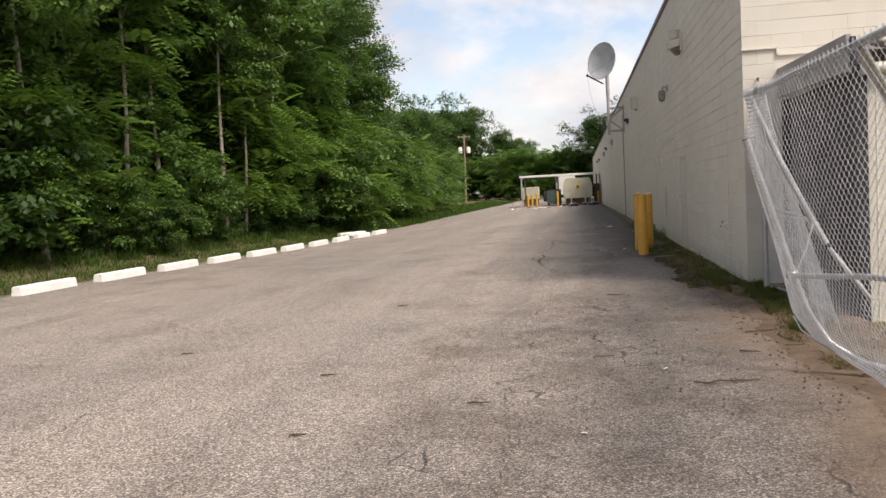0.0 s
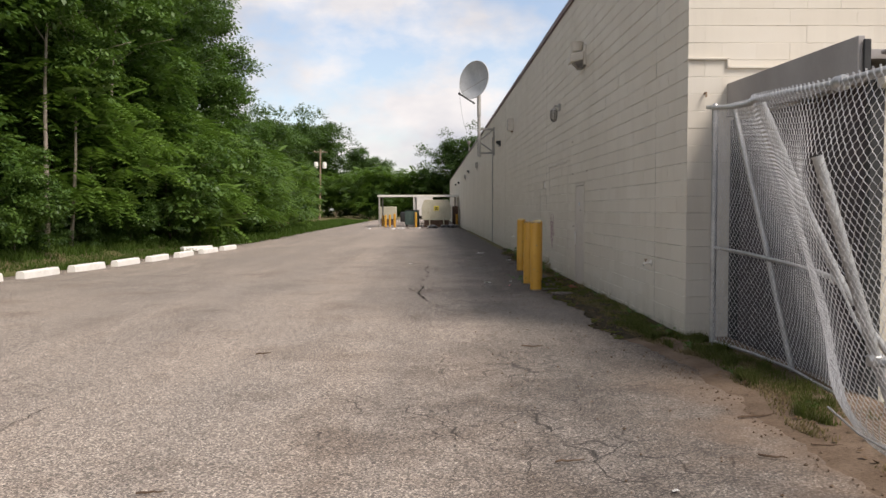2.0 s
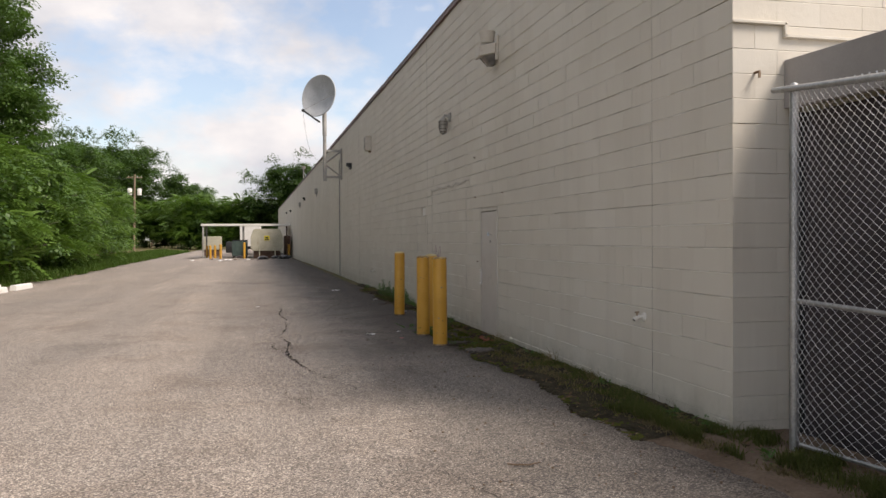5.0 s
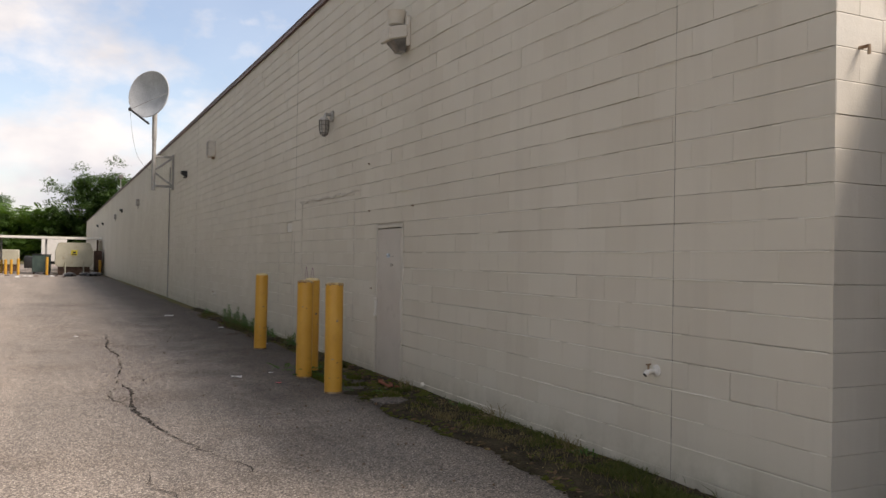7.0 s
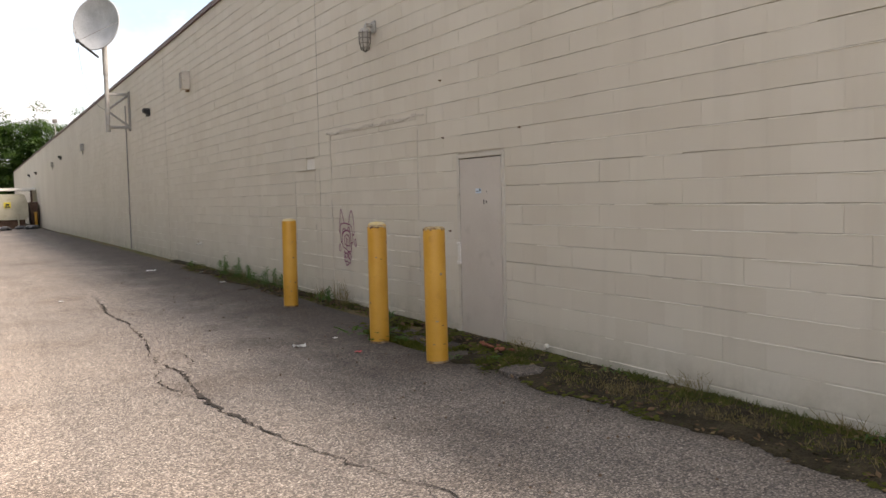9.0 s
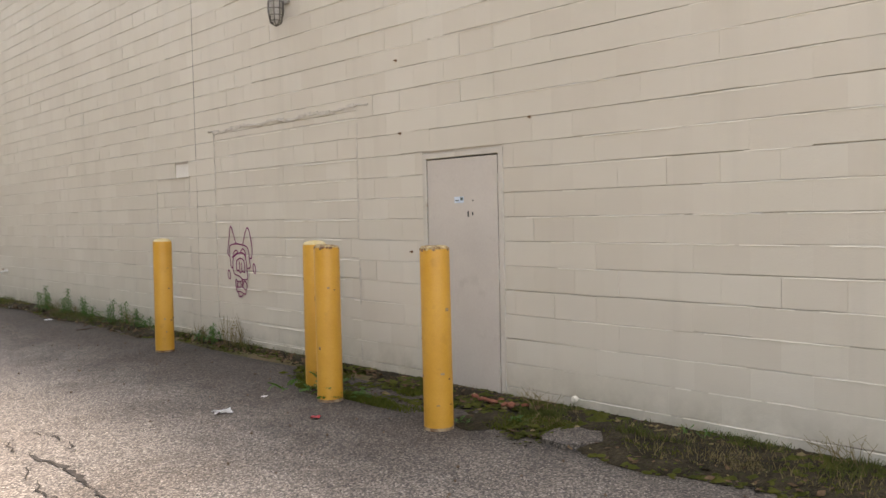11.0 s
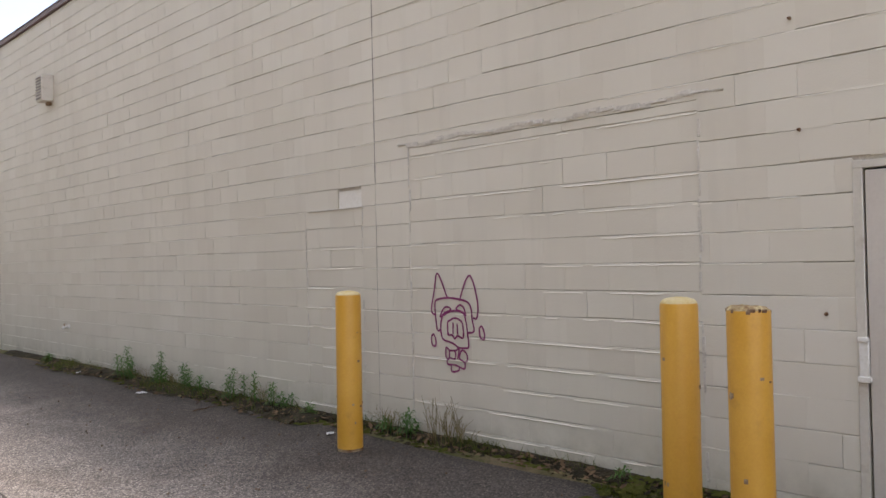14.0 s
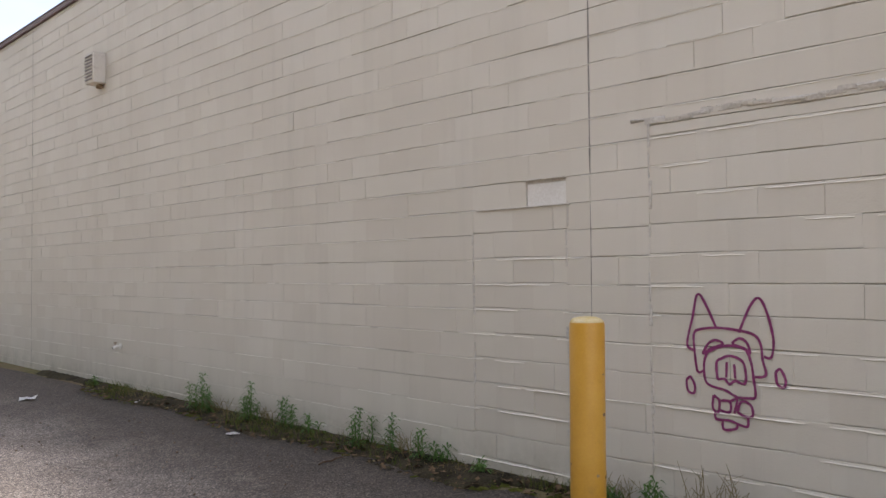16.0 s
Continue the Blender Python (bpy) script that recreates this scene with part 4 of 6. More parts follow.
def build_fence():
    fence = empty_thing("chain_link_fence", pose(2.92, 12.1, 0.3), "bent galvanised chain-link fence with bulging fabric", "fence")
    inv = fence.matrix_world.inverted()
    nv = 73
    wide = 0.037
    nu = int(9.4 / wide)
    g = fence_surface(nu, nv)
    nrm = np.cross(np.gradient(g, axis=0), np.gradient(g, axis=1))
    nrm /= np.linalg.norm(nrm, axis=2, keepdims=True) + 1e-9
    lines = []
    for i in range(0, nu - 1):
        pts = []
        for j in range(nv):
            side = (i + j) % 2
            pts.append(g[i + side, j] + nrm[i + side, j] * (0.003 if side else -0.003))
        pts.insert(0, np.array(pts[0]) + np.array([0.0, 0.012, 0.035]))
        lines.append(pts)
    ob = new("chain_link", strand_mesh("chain_link", lines, 0.0023, WIRE))
    ob.parent, ob.matrix_parent_inverse = fence, inv
    tagged(ob, "diamond mesh of steel wire", kind="stuff")

    def rod(name, pts, r, mat=GALV, label="", seg=12):
        bm = bmesh.new()
        tube(bm, pts, r, seg)
        bm.transform(inv)
        return part(name, bm, mat, fence, label)

    rod("top_rail", RAIL, 0.024)
    rod("wall_post", [(2.92, 12.12, 0.25), (2.92, 12.12, 3.02)], 0.034)
    bm = bmesh.new()
    lathe(bm, [(0.038, 3.02), (0.040, 3.04), (0.03, 3.07), (0.012, 3.085)], 14, (2.92, 12.12, 0))
    bm.transform(inv)
    part("post_cap", bm, GALV, fence)
    for z in (0.75, 1.25, 1.46, 2.1, 2.55):
        bm = bmesh.new()
        lathe(bm, [(0.038, z - 0.012), (0.039, z), (0.038, z + 0.012)], 14, (2.92, 12.12, 0))
        bm.transform(inv)
        part("band", bm, GALV, fence)
    rod("line_post", [(2.70, 10.94, 2.88), (2.93, 10.72, 1.6), (3.13, 10.51, 0.36)], 0.027)
    rod("line_post", [(2.11, 8.80, 2.66), (2.38, 8.76, 2.0), (2.66, 8.72, 1.39), (2.76, 8.69, 1.2)], 0.032)
    rod("line_post", [(2.78, 8.685, 1.16), (2.98, 8.63, 0.86), (3.12, 8.6, 0.66)], 0.024)
    rod("line_post", [(1.75, 7.15, 2.17), (1.92, 7.13, 1.6), (2.06, 7.1, 1.1), (2.16, 7.08, 0.80), (2.30, 7.02, 0.56), (2.50, 6.9, 0.42), (2.8, 6.65, 0.36)], 0.030)
    rod("line_post", [(1.87, 4.85, 2.51), (2.1, 5.13, 2.27), (2.6, 5.75, 1.75), (2.95, 6.15, 1.35)], 0.03)
    rod("post_mouth", [(1.748, 7.15, 2.165), (1.746, 7.15, 2.176)], 0.026, BLACK)
    rod("post_mouth", [(3.115, 8.6, 0.665), (3.124, 8.597, 0.655)], 0.020, BLACK)
    rod("mid_rail", [(2.93, 12.08, 1.46), (2.94, 11.2, 1.44), (2.90, 10.2, 1.41), (2.74, 9.2, 1.40), (2.66, 8.74, 1.38)], 0.020)
    rod("mid_rail", [(2.06, 7.1, 1.08), (2.35, 6.4, 1.14), (2.6, 5.0, 1.2), (2.7, 3.4, 1.2)], 0.022)
    rod("brace", [(2.64, 8.7, 1.39), (2.36, 7.9, 1.2), (2.08, 7.12, 1.08)], 0.010)
    rod("bottom_rail", [(2.92, 12.05, 0.40), (3.02, 11.2, 0.41), (3.08, 10.4, 0.40), (3.03, 9.4, 0.37)], 0.016)
    rod("belly_rail", [(2.30, 8.1, 0.60), (2.24, 7.6, 0.56), (2.27, 7.1, 0.53), (2.38, 6.6, 0.47), (2.5, 5.9, 0.40), (2.5, 5.0, 0.36)], 0.007)
    rod("end_post", [(2.0, 3.0, 0.2), (1.95, 3.0, 2.56)], 0.034)
    bm = bmesh.new()
    lathe(bm, [(0.03, -0.05), (0.042, -0.03), (0.042, 0.03), (0.03, 0.05)], 12, (1.86, 7.14, 2.55), Matrix.Rotation(radians(90), 3, "X"))
    bm.transform(inv)
    part("rail_clip", bm, GALV, fence)
    for y, z in ((8.74, 1.38), (7.1, 1.09)):
        bm = bmesh.new()
        x = 2.66 if y > 8 else 2.06
        box(bm, (x, y, z), (0.09, 0.07, 0.07), 0.015)
        bm.transform(inv)
        part("coupling", bm, GALV, fence)


build_fence()


# ---- bollards ----
def build_bollards():
    def one(x, y, top, broken, lean):
        z = gz(x, y)
        h = top - z
        b = empty_thing("bollard", pose(x, y, z, lean[0], lean[1]), "yellow painted steel bollard " + ("with a chipped rusty rim" if broken else "with a domed cap"), "bollard", "bollards by the steel door")
        bm = bmesh.new()
        lathe(bm, [(0.111, -0.12), (0.111, 0.03), (0.110, h * 0.5), (0.110, h - 0.02), (0.107, h - 0.004)], 32)
        part("pipe", bm, YELLOW, b)
        bm = bmesh.new()
        if broken:
            rnd = random.Random(int(y * 10))
            lathe(bm, [(0.104, h - 0.006), (0.104, h + 0.003), (0.09, h + 0.013), (0.05, h + 0.018), (0.01, h + 0.016)], 28)
            for v in bm.verts:
                v.co += Vector((rnd.gauss(0, 0.003), rnd.gauss(0, 0.003), rnd.gauss(0, 0.004)))
            cap = part("worn_cap", bm, WORNCAP, b, "chipped concrete cap with rusty rim")
            for i in range(9):
                a = rnd.random() * 6.28
                bm = bmesh.new()
                box(bm, (0.109 * math.cos(a), 0.109 * math.sin(a), h - 0.012 + rnd.random() * 0.012), (0.006, 0.03 * rnd.random() + 0.01, 0.018), 0.002, rot=Matrix.Rotation(a, 3, "Z"))
                part("rust_chip", bm, RUST, cap)
        else:
            lathe(bm, [(0.105, h - 0.006), (0.104, h + 0.004), (0.09, h + 0.018), (0.055, h + 0.030), (0.01, h + 0.035)], 28)
            part("domed_cap", bm, CAPCONC, b, "domed concrete cap")
        bm = bmesh.new()
        lathe(bm, [(0.1125, -0.02), (0.1128, 0.012), (0.1118, 0.022)], 24)
        part("foot_stain", bm, RUST, b, "rust-brown stained foot")
        rnd = random.Random(int(y * 77))
        for i in range(11):
            a, zz = rnd.random() * 6.28, 0.15 + rnd.random() * (h - 0.3)
            bm = bmesh.new()
            box(bm, (0, 0, 0), (0.004, 0.01 + rnd.random() * 0.025, 0.006 + rnd.random() * 0.02), 0.001)
            bm.transform(pose(0.1105 * math.cos(a), 0.1105 * math.sin(a), zz, 0, 0, math.degrees(a)))
            part("rust_chip", bm, RUST, b)

    one(2.07, 24.28, 1.635, False, (0, 0.4))
    one(2.085, 21.10, 1.635, False, (0.3, 0))
    one(1.825, 20.54, 1.625, True, (0, 0))
    one(1.805, 19.145, 1.635, True, (0, -0.4))


build_bollards()


# ---- lamps and fittings on the wall ----
def build_flood_lamp():
    y, z = 19.37, 4.90
    ob = empty_thing("flood_lamp", pose(WALL_X, y, z), "beige wall-mounted flood lamp with hood", "lamp")
    bm = bmesh.new()
    box(bm, (-0.03, 0, 0.05), (0.06, 0.26, 0.40), 0.012)
    part("back_plate", bm, FRAME_PAINT, ob)
    bm = bmesh.new()
    lathe(bm, [(0.10, 0.14), (0.13, 0.30), (0.135, 0.31)], 18, (-0.16, 0, 0))
    part("sensor_cup", bm, FRAME_PAINT, ob)
    bm = bmesh.new()
    vs = box(bm, (-0.19, 0, 0.04), (0.27, 0.30, 0.17), 0.015)
    for v in vs:
        if v.co.x < -0.2:
            v.co.z -= 0.06
    housing = part("housing", bm, FRAME_PAINT, ob)
    bm = bmesh.new()
    vs = box(bm, (-0.18, 0, -0.12), (0.24, 0.26, 0.20), 0.02)
    for v in vs:
        if v.co.z < -0.15:
            v.co.x = -0.1 + (v.co.x + 0.18) * 0.45
            v.co.y *= 0.75
    part("lens", bm, GLASS_DULL, housing, "dull glass lens")


def build_cage_lamp():
    ob = empty_thing("cage_lamp", pose(WALL_X, 22.52, 4.20), "weathered wall lamp behind a wire cage", "lamp")
    bm = bmesh.new()
    box(bm, (-0.02, 0, 0.12), (0.04, 0.13, 0.17), 0.012)
    part("back_box", bm, STEEL, ob)
    bm = bmesh.new()
    tube(bm, [(-0.03, 0, 0.14), (-0.12, 0, 0.15), (-0.15, 0, 0.08)], 0.028, 10)
    part("arm", bm, STEEL, ob)
    bm = bmesh.new()
    lathe(bm, [(0.06, 0.09), (0.075, 0.06), (0.07, 0.03), (0.068, -0.05), (0.045, -0.16), (0.012, -0.20)], 16, (-0.15, 0, 0))
    globe = part("globe", bm, GLOBE, ob, "dusty glass globe")
    for k in range(8):
        a = k * math.pi / 4
        bm = bmesh.new()
        tube(bm, [(-0.15 + r * math.cos(a), r * math.sin(a), zz) for r, zz in ((0.085, 0.05), (0.085, -0.08), (0.06, -0.19), (0.0, -0.225))], 0.006, 5)
        part("cage_wire", bm, DKSTEEL, globe)
    for zz, r in ((0.03, 0.086), (-0.04, 0.086), (-0.11, 0.08), (-0.17, 0.067)):
        bm = bmesh.new()
        tube(bm, [(-0.15 + r * math.cos(a), r * math.sin(a), zz) for a in np.linspace(0, 2 * math.pi, 17)], 0.005, 5, False)
        part("cage_ring", bm, DKSTEEL, globe)


def build_vent_box():
    ob = empty_thing("louvred_vent", pose(WALL_X, 33.7, 5.06), "beige louvred exhaust hood on the wall", "vent")
    bm = bmesh.new()
    box(bm, (-0.10, 0, 0), (0.20, 0.30, 0.46), 0.01)
    hood = part("hood", bm, FRAME_PAINT, ob)
    for i in range(8):
        bm = bmesh.new()
        box(bm, (-0.205, 0, -0.18 + i * 0.05), (0.03, 0.25, 0.012), 0.002, rot=Matrix.Rotation(radians(30), 3, "Y"))
        part("louvre", bm, FASCIA, hood)
    bm = bmesh.new()
    box(bm, (-0.04, 0, -0.255), (0.08, 0.10, 0.06), 0.01)
    part("drip_box", bm, RUST, ob)


def build_black_lamp():
    ob = empty_thing("wall_pack_lamp", pose(WALL_X, 39.1, 4.80), "small black wedge-shaped wall lamp", "lamp", "small lamps along the wall")
    bm = bmesh.new()
    vs = box(bm, (-0.10, 0, 0), (0.20, 0.26, 0.22), 0.012)
    for v in vs:
        if v.co.x < -0.12 and v.co.z < 0:
            v.co.z += 0.11
    housing = part("housing", bm, BLACK, ob)
    bm = bmesh.new()
    box(bm, (-0.06, 0, -0.115), (0.10, 0.18, 0.03), 0.008)
    part("lens", bm, GLASS_DULL, housing)
    for y, z in ((68.1, 4.9), (90.4, 4.75), (99.8, 4.85)):
        copy_thing(ob, pose(WALL_X, y, z))


def build_small_boxes():
    for y, z in ((56.5, 4.8), (74.0, 4.74)):
        ob = empty_thing("junction_box", pose(WALL_X, y, z), "small grey metal box high on the wall", "box", "boxes along the wall")
        bm = bmesh.new()
        box(bm, (-0.08, 0, 0), (0.16, 0.3, 0.34), 0.015)
        case = part("case", bm, STEEL, ob)
        bm = bmesh.new()
        tube(bm, [(-0.06, 0, -0.16), (-0.06, 0, -0.34)], 0.02, 8)
        part("conduit_stub", bm, STEEL, case)


def build_hose_tap(y, z):
    ob = empty_thing("hose_tap", pose(WALL_X, y, z), "pale painted hose tap sticking out of the wall", "tap", "hose taps")
    bm = bmesh.new()
    lathe(bm, [(0.045, 0.0), (0.045, 0.012), (0.03, 0.018), (0.024, 0.02)], 16, (0, 0, 0), Matrix.Rotation(radians(-90), 3, "Y"))
    part("flange", bm, PALE_BLOCK, ob)
    bm = bmesh.new()
    tube(bm, [(-0.01, 0, 0), (-0.06, 0, 0.0), (-0.085, 0, -0.008), (-0.112, 0, -0.028)], [0.017, 0.018, 0.022, 0.021], 12)
    spout = part("spout", bm, PALE_BLOCK, ob)
    bm = bmesh.new()
    tube(bm, [(-0.110, 0, -0.0265), (-0.114, 0, -0.0295)], 0.017, 12)
    part("spout_mouth", bm, BLACK, spout)
    bm = bmesh.new()
    tube(bm, [(-0.08, 0, 0.0), (-0.08, 0.0, 0.045)], 0.008, 8)
    box(bm, (-0.08, 0, 0.05), (0.05, 0.012, 0.012), 0.004)
    part("valve_key", bm, RUST, spout)


build_flood_lamp()
build_cage_lamp()
build_vent_box()
build_black_lamp()
build_small_boxes()
build_hose_tap(14.30, 1.145)
build_hose_tap(33.0, 0.93)


# ---- satellite dish ----
def build_dish():
    ob = empty_thing("satellite_dish", pose(2.06, 42.6, 4.5), "large pale satellite dish on a wall-mounted mast", "satellite dish")
    bm = bmesh.new()
    tube(bm, [(0, 0, -0.05), (0, 0, 2.75)], 0.075, 16)
    part("mast", bm, STEEL, ob)
    bm = bmesh.new()
    tube(bm, [(0, 0, 1.9), (0, 0, 2.9)], 0.092, 16)
    part("mast_sleeve", bm, STEEL, ob)
    for z in (0.12, 1.25):
        bm = bmesh.new()
        box(bm, (0.36, 0, z), (0.74, 0.09, 0.09), 0.008)
        part("bracket_arm", bm, STEEL, ob)
    bm = bmesh.new()
    tube(bm, [(0.06, 0, 0.62), (0.68, 0, 0.16)], 0.035, 8)
    part("diagonal", bm, STEEL, ob)
    bm = bmesh.new()
    tube(bm, [(0.06, 0, 0.75), (0.68, 0, 1.22)], 0.035, 8)
    part("diagonal", bm, STEEL, ob)
    for y in (-0.07, 0.07):
        bm = bmesh.new()
        box(bm, (0.71, y, 0.68), (0.06, 0.06, 1.35), 0.006)
        part("wall_upright", bm, STEEL, ob)
    # the bowl faces the open sky over the lot
    face = Vector((-0.69, -0.71, 0.12)).normalized()
    turn = face.to_track_quat("Z", "Y").to_matrix()
    c = Vector((-0.08, 0.12, 3.58))
    R = 0.90
    prof = [(0.02, 0.0)] + [(R * k / 10, 0.26 * (k / 10) ** 2) for k in range(1, 11)] + [(R + 0.02, 0.25), (R + 0.02, 0.225)] + [(R * k / 10, 0.26 * (k / 10) ** 2 - 0.03) for k in range(9, 0, -1)] + [(0.02, -0.03)]
    bm = bmesh.new()
    lathe(bm, prof, 48, tuple(c), turn)
    part("bowl", bm, DISH, ob, "pale streaked dish bowl")
    bm = bmesh.new()
    lathe(bm, [(0.22, -0.16), (0.25, -0.02), (0.2, -0.01)], 16, tuple(c), turn)
    box(bm, tuple(c - face * 0.2 + Vector((0, 0, -0.25))), (0.16, 0.16, 0.6), 0.02)
    part("mount", bm, STEEL, ob)
    feed = Vector((-0.98, -1.15, 2.78))
    low = c + face * 0.2 + Vector((0.0, 0.0, -1.12))
    bm = bmesh.new()
    tube(bm, [low, feed], 0.04, 8)
    arm = part("feed_arm", bm, BLACK, ob)
    for s in (-1, 1):
        bm = bmesh.new()
        edge = c + turn @ Vector((s * R * 0.96, 0, 0.25))
        tube(bm, [edge, feed], 0.009, 6)
        part("feed_strut", bm, DKSTEEL, ob)
    bm = bmesh.new()
    box(bm, tuple(feed), (0.12, 0.16, 0.12), 0.03)
    part("feed_horn", bm, BLACK, arm)
    bm = bmesh.new()
    pts = [feed + (Vector((-0.07, 0.0, 0.7)) - feed) * k / 8 + Vector((-0.15, 0, -0.5)) * math.sin(math.pi * k / 8) for k in range(9)]
    tube(bm, pts, 0.005, 5)
    part("cable", bm, BLACK, ob)
    pipe = empty_thing("cable_conduit", pose(WALL_X, 43.45, 0.25), "thin dark conduit running down the wall", "conduit")
    bm = bmesh.new()
    tube(bm, [(-0.03, 0, 0.02), (-0.03, 0, 5.2)], 0.022, 8)
    part("pipe", bm, STEEL, pipe)
    for z in (0.6, 1.9, 3.2, 4.5):
        bm = bmesh.new()
        box(bm, (-0.02, 0, z), (0.04, 0.10, 0.03), 0.005)
        part("clip", bm, GALV, pipe)


build_dish()


# ---- wheel stops ----
def stop_mesh():
    bm = bmesh.new()
    sec = [(-0.13, 0.0), (0.13, 0.0), (0.11, 0.165), (0.08, 0.20), (-0.08, 0.20), (-0.11, 0.165)]
    ends = []
    for yy, k in ((-0.93, 0.96), (-0.91, 1.0), (0.91, 1.0), (0.93, 0.96)):
        ends.append([bm.verts.new((x * k, yy, z * (k if z else 1))) for x, z in sec])
    for a, b in zip(ends, ends[1:]):
        for i in range(6):
            j = (i + 1) % 6
            bm.faces.new((a[i], a[j], b[j], b[i]))
    bm.faces.new(ends[0][::-1])
    bm.faces.new(ends[-1])
    return bm


def build_stops():
    rnd = random.Random(12)
    first = None
    spots = [(-11.35 + 0.052 * i * 2.78, 13.9 + i * 2.78) for i in range(-2, 9)]
    spots = [(x, y, 2.5 + rnd.gauss(0, 1.2)) for x, y in spots]
    spots += [(-9.95, 38.9, 4), (-9.75, 41.6, 4), (-11.1, 41.2, 28)]
    for x, y, a in spots:
        m = pose(x, y, gz(x, y) + 0.002, 0, 0, -a)
        if first is None:
            first = empty_thing("wheel_stop", m, "white painted concrete wheel stop, weathered and chipped", "wheel stop", "row of wheel stops")
            body = part("body", stop_mesh(), WHITE_CONC, first, smooth=False)
            for yy in (-0.6, 0.6):
                bm = bmesh.new()
                lathe(bm, [(0.022, 0.198), (0.022, 0.203), (0.012, 0.206)], 10, (0, yy, 0))
                part("anchor_pin", bm, RUST, body)
        else:
            copy_thing(first, m)


build_stops()


# ---- canopy and compactor at the far end ----
def build_far_yard():
    Y = 92.0
    can = empty_thing("loading_canopy", pose(-5.7, Y, gz(-5.7, Y)), "flat steel canopy on slim posts beside the wall", "canopy")
    inv = can.matrix_world.inverted()

    def add(name, bm, mat, label=""):
        bm.transform(inv)
        return part(name, bm, mat, can, label)

    bm = bmesh.new()
    box(bm, (-1.6, Y + 3.2, 3.42), (8.6, 6.6, 0.06))
    add("roof_deck", bm, STEEL)
    bm = bmesh.new()
    box(bm, (-1.6, Y - 0.1, 3.42), (8.7, 0.08, 0.22), 0.01)
    add("fascia", bm, PALE_BLOCK, "pale metal fascia")
    bm = bmesh.new()
    box(bm, (-5.92, Y + 3.2, 3.42), (0.08, 6.6, 0.22), 0.01)
    add("fascia", bm, PALE_BLOCK)
    for x, y in ((-5.75, Y), (-5.75, Y + 6.2), (-1.9, Y + 6.2), (-1.9, Y + 0.3), (2.4, Y)):
        bm = bmesh.new()
        box(bm, (x, y, 1.7), (0.16, 0.16, 3.3), 0.01)
        add("post", bm, STEEL if x < 0 else RUSTY)
    com = empty_thing("trash_compactor", pose(0.35, 87.5, gz(0, 87)), "cream steel waste compactor with rusty base", "compactor")
    bm = bmesh.new()
    sec = [(-1.3, 0.72), (1.3, 0.72), (1.5, 0.98), (1.5, 2.05), (1.27, 2.72), (1.1, 2.8), (-1.1, 2.8), (-1.27, 2.72), (-1.5, 2.05), (-1.5, 0.98)]
    ends = [[bm.verts.new((x * k, yy, z)) for x, z in sec] for yy, k in ((-0.32, 0.98), (-0.28, 1.0), (3.88, 1.0), (3.92, 0.98))]
    for a, b in zip(ends, ends[1:]):
        for i in range(len(sec)):
            j = (i + 1) % len(sec)
            bm.faces.new((a[i], a[j], b[j], b[i]))
    bm.faces.new(ends[0][::-1])
    bm.faces.new(ends[-1])
    part("hopper", bm, COMPACT, com, smooth=False)
    bm = bmesh.new()
    box(bm, (0, 1.8, 0.36), (2.5, 3.9, 0.72), 0.02)
    part("base", bm, RUSTY, com)
    bm = bmesh.new()
    box(bm, (0, -0.34, 1.92), (0.50, 0.02, 0.46), 0.004)
    sign = part("warning_sign", bm, SIGNY, com, "yellow warning sign")
    bm = bmesh.new()
    box(bm, (0, -0.355, 1.78), (0.36, 0.012, 0.10))
    box(bm, (0, -0.355, 1.96), (0.26, 0.012, 0.14))
    part("sign_print", bm, BLACK, sign)
    for x in (-0.7, 0.75):
        bm = bmesh.new()
        tube(bm, [(x, -0.5, 0), (x, -0.5, 1.1)], 0.06, 10)
        part("guard_post", bm, COMPACT, com)
    bm = bmesh.new()
    box(bm, (2.0, 2.2, 1.2), (0.6, 2.4, 1.9), 0.03)
    part("power_unit", bm, RUSTY, com)
    dmp = empty_thing("dumpster", pose(-2.2, 91.0, gz(-2, 91)), "dark green steel dumpster with flat lid", "dumpster")
    bm = bmesh.new()
    box(bm, (0, 0, 0.95), (1.5, 1.8, 1.5), 0.03)
    part("bin", bm, DKGREEN, dmp)
    bm = bmesh.new()
    box(bm, (0, 0, 1.74), (1.56, 1.9, 0.06), 0.01)
    part("lid", bm, BLACK, dmp)
    for x in (-0.6, 0.6):
        bm = bmesh.new()
        box(bm, (x, 0, 0.11), (0.12, 1.6, 0.2), 0.01)
        part("skid", bm, RUSTY, dmp)
    bx = empty_thing("storage_bin", pose(-5.4, 104.0, gz(-5, 104)), "cream steel bin beyond the canopy", "bin")
    bm = bmesh.new()
    box(bm, (0, 0, 1.45), (2.0, 2.0, 1.5), 0.05)
    part("bin", bm, COMPACT, bx)
    bm = bmesh.new()
    box(bm, (0, 0, 0.36), (1.8, 1.8, 0.7), 0.02)
    part("base", bm, RUSTY, bx)
    # plain box in place of a dark parked car
    bm = bmesh.new()
    box(bm, (-3.2, 108, gz(-3, 108) + 0.9), (1.7, 1.6, 1.3), 0.12, 2)
    t = link_bm("parked_car_box", bm, BLACK, True)
    tagged(t, "low black box standing in for a parked car in the far yard", "container")
    tr = empty_thing("box_trailer", pose(-1.2, 112, gz(-1, 112)), "white box trailer parked beyond the canopy", "trailer")
    bm = bmesh.new()
    box(bm, (0, 0, 2.25), (2.5, 6.0, 2.5), 0.04)
    part("box_body", bm, PALE_BLOCK, tr)
    bm = bmesh.new()
    box(bm, (0, 0, 0.85), (2.2, 5.6, 0.28), 0.02)
    part("chassis", bm, BLACK, tr)
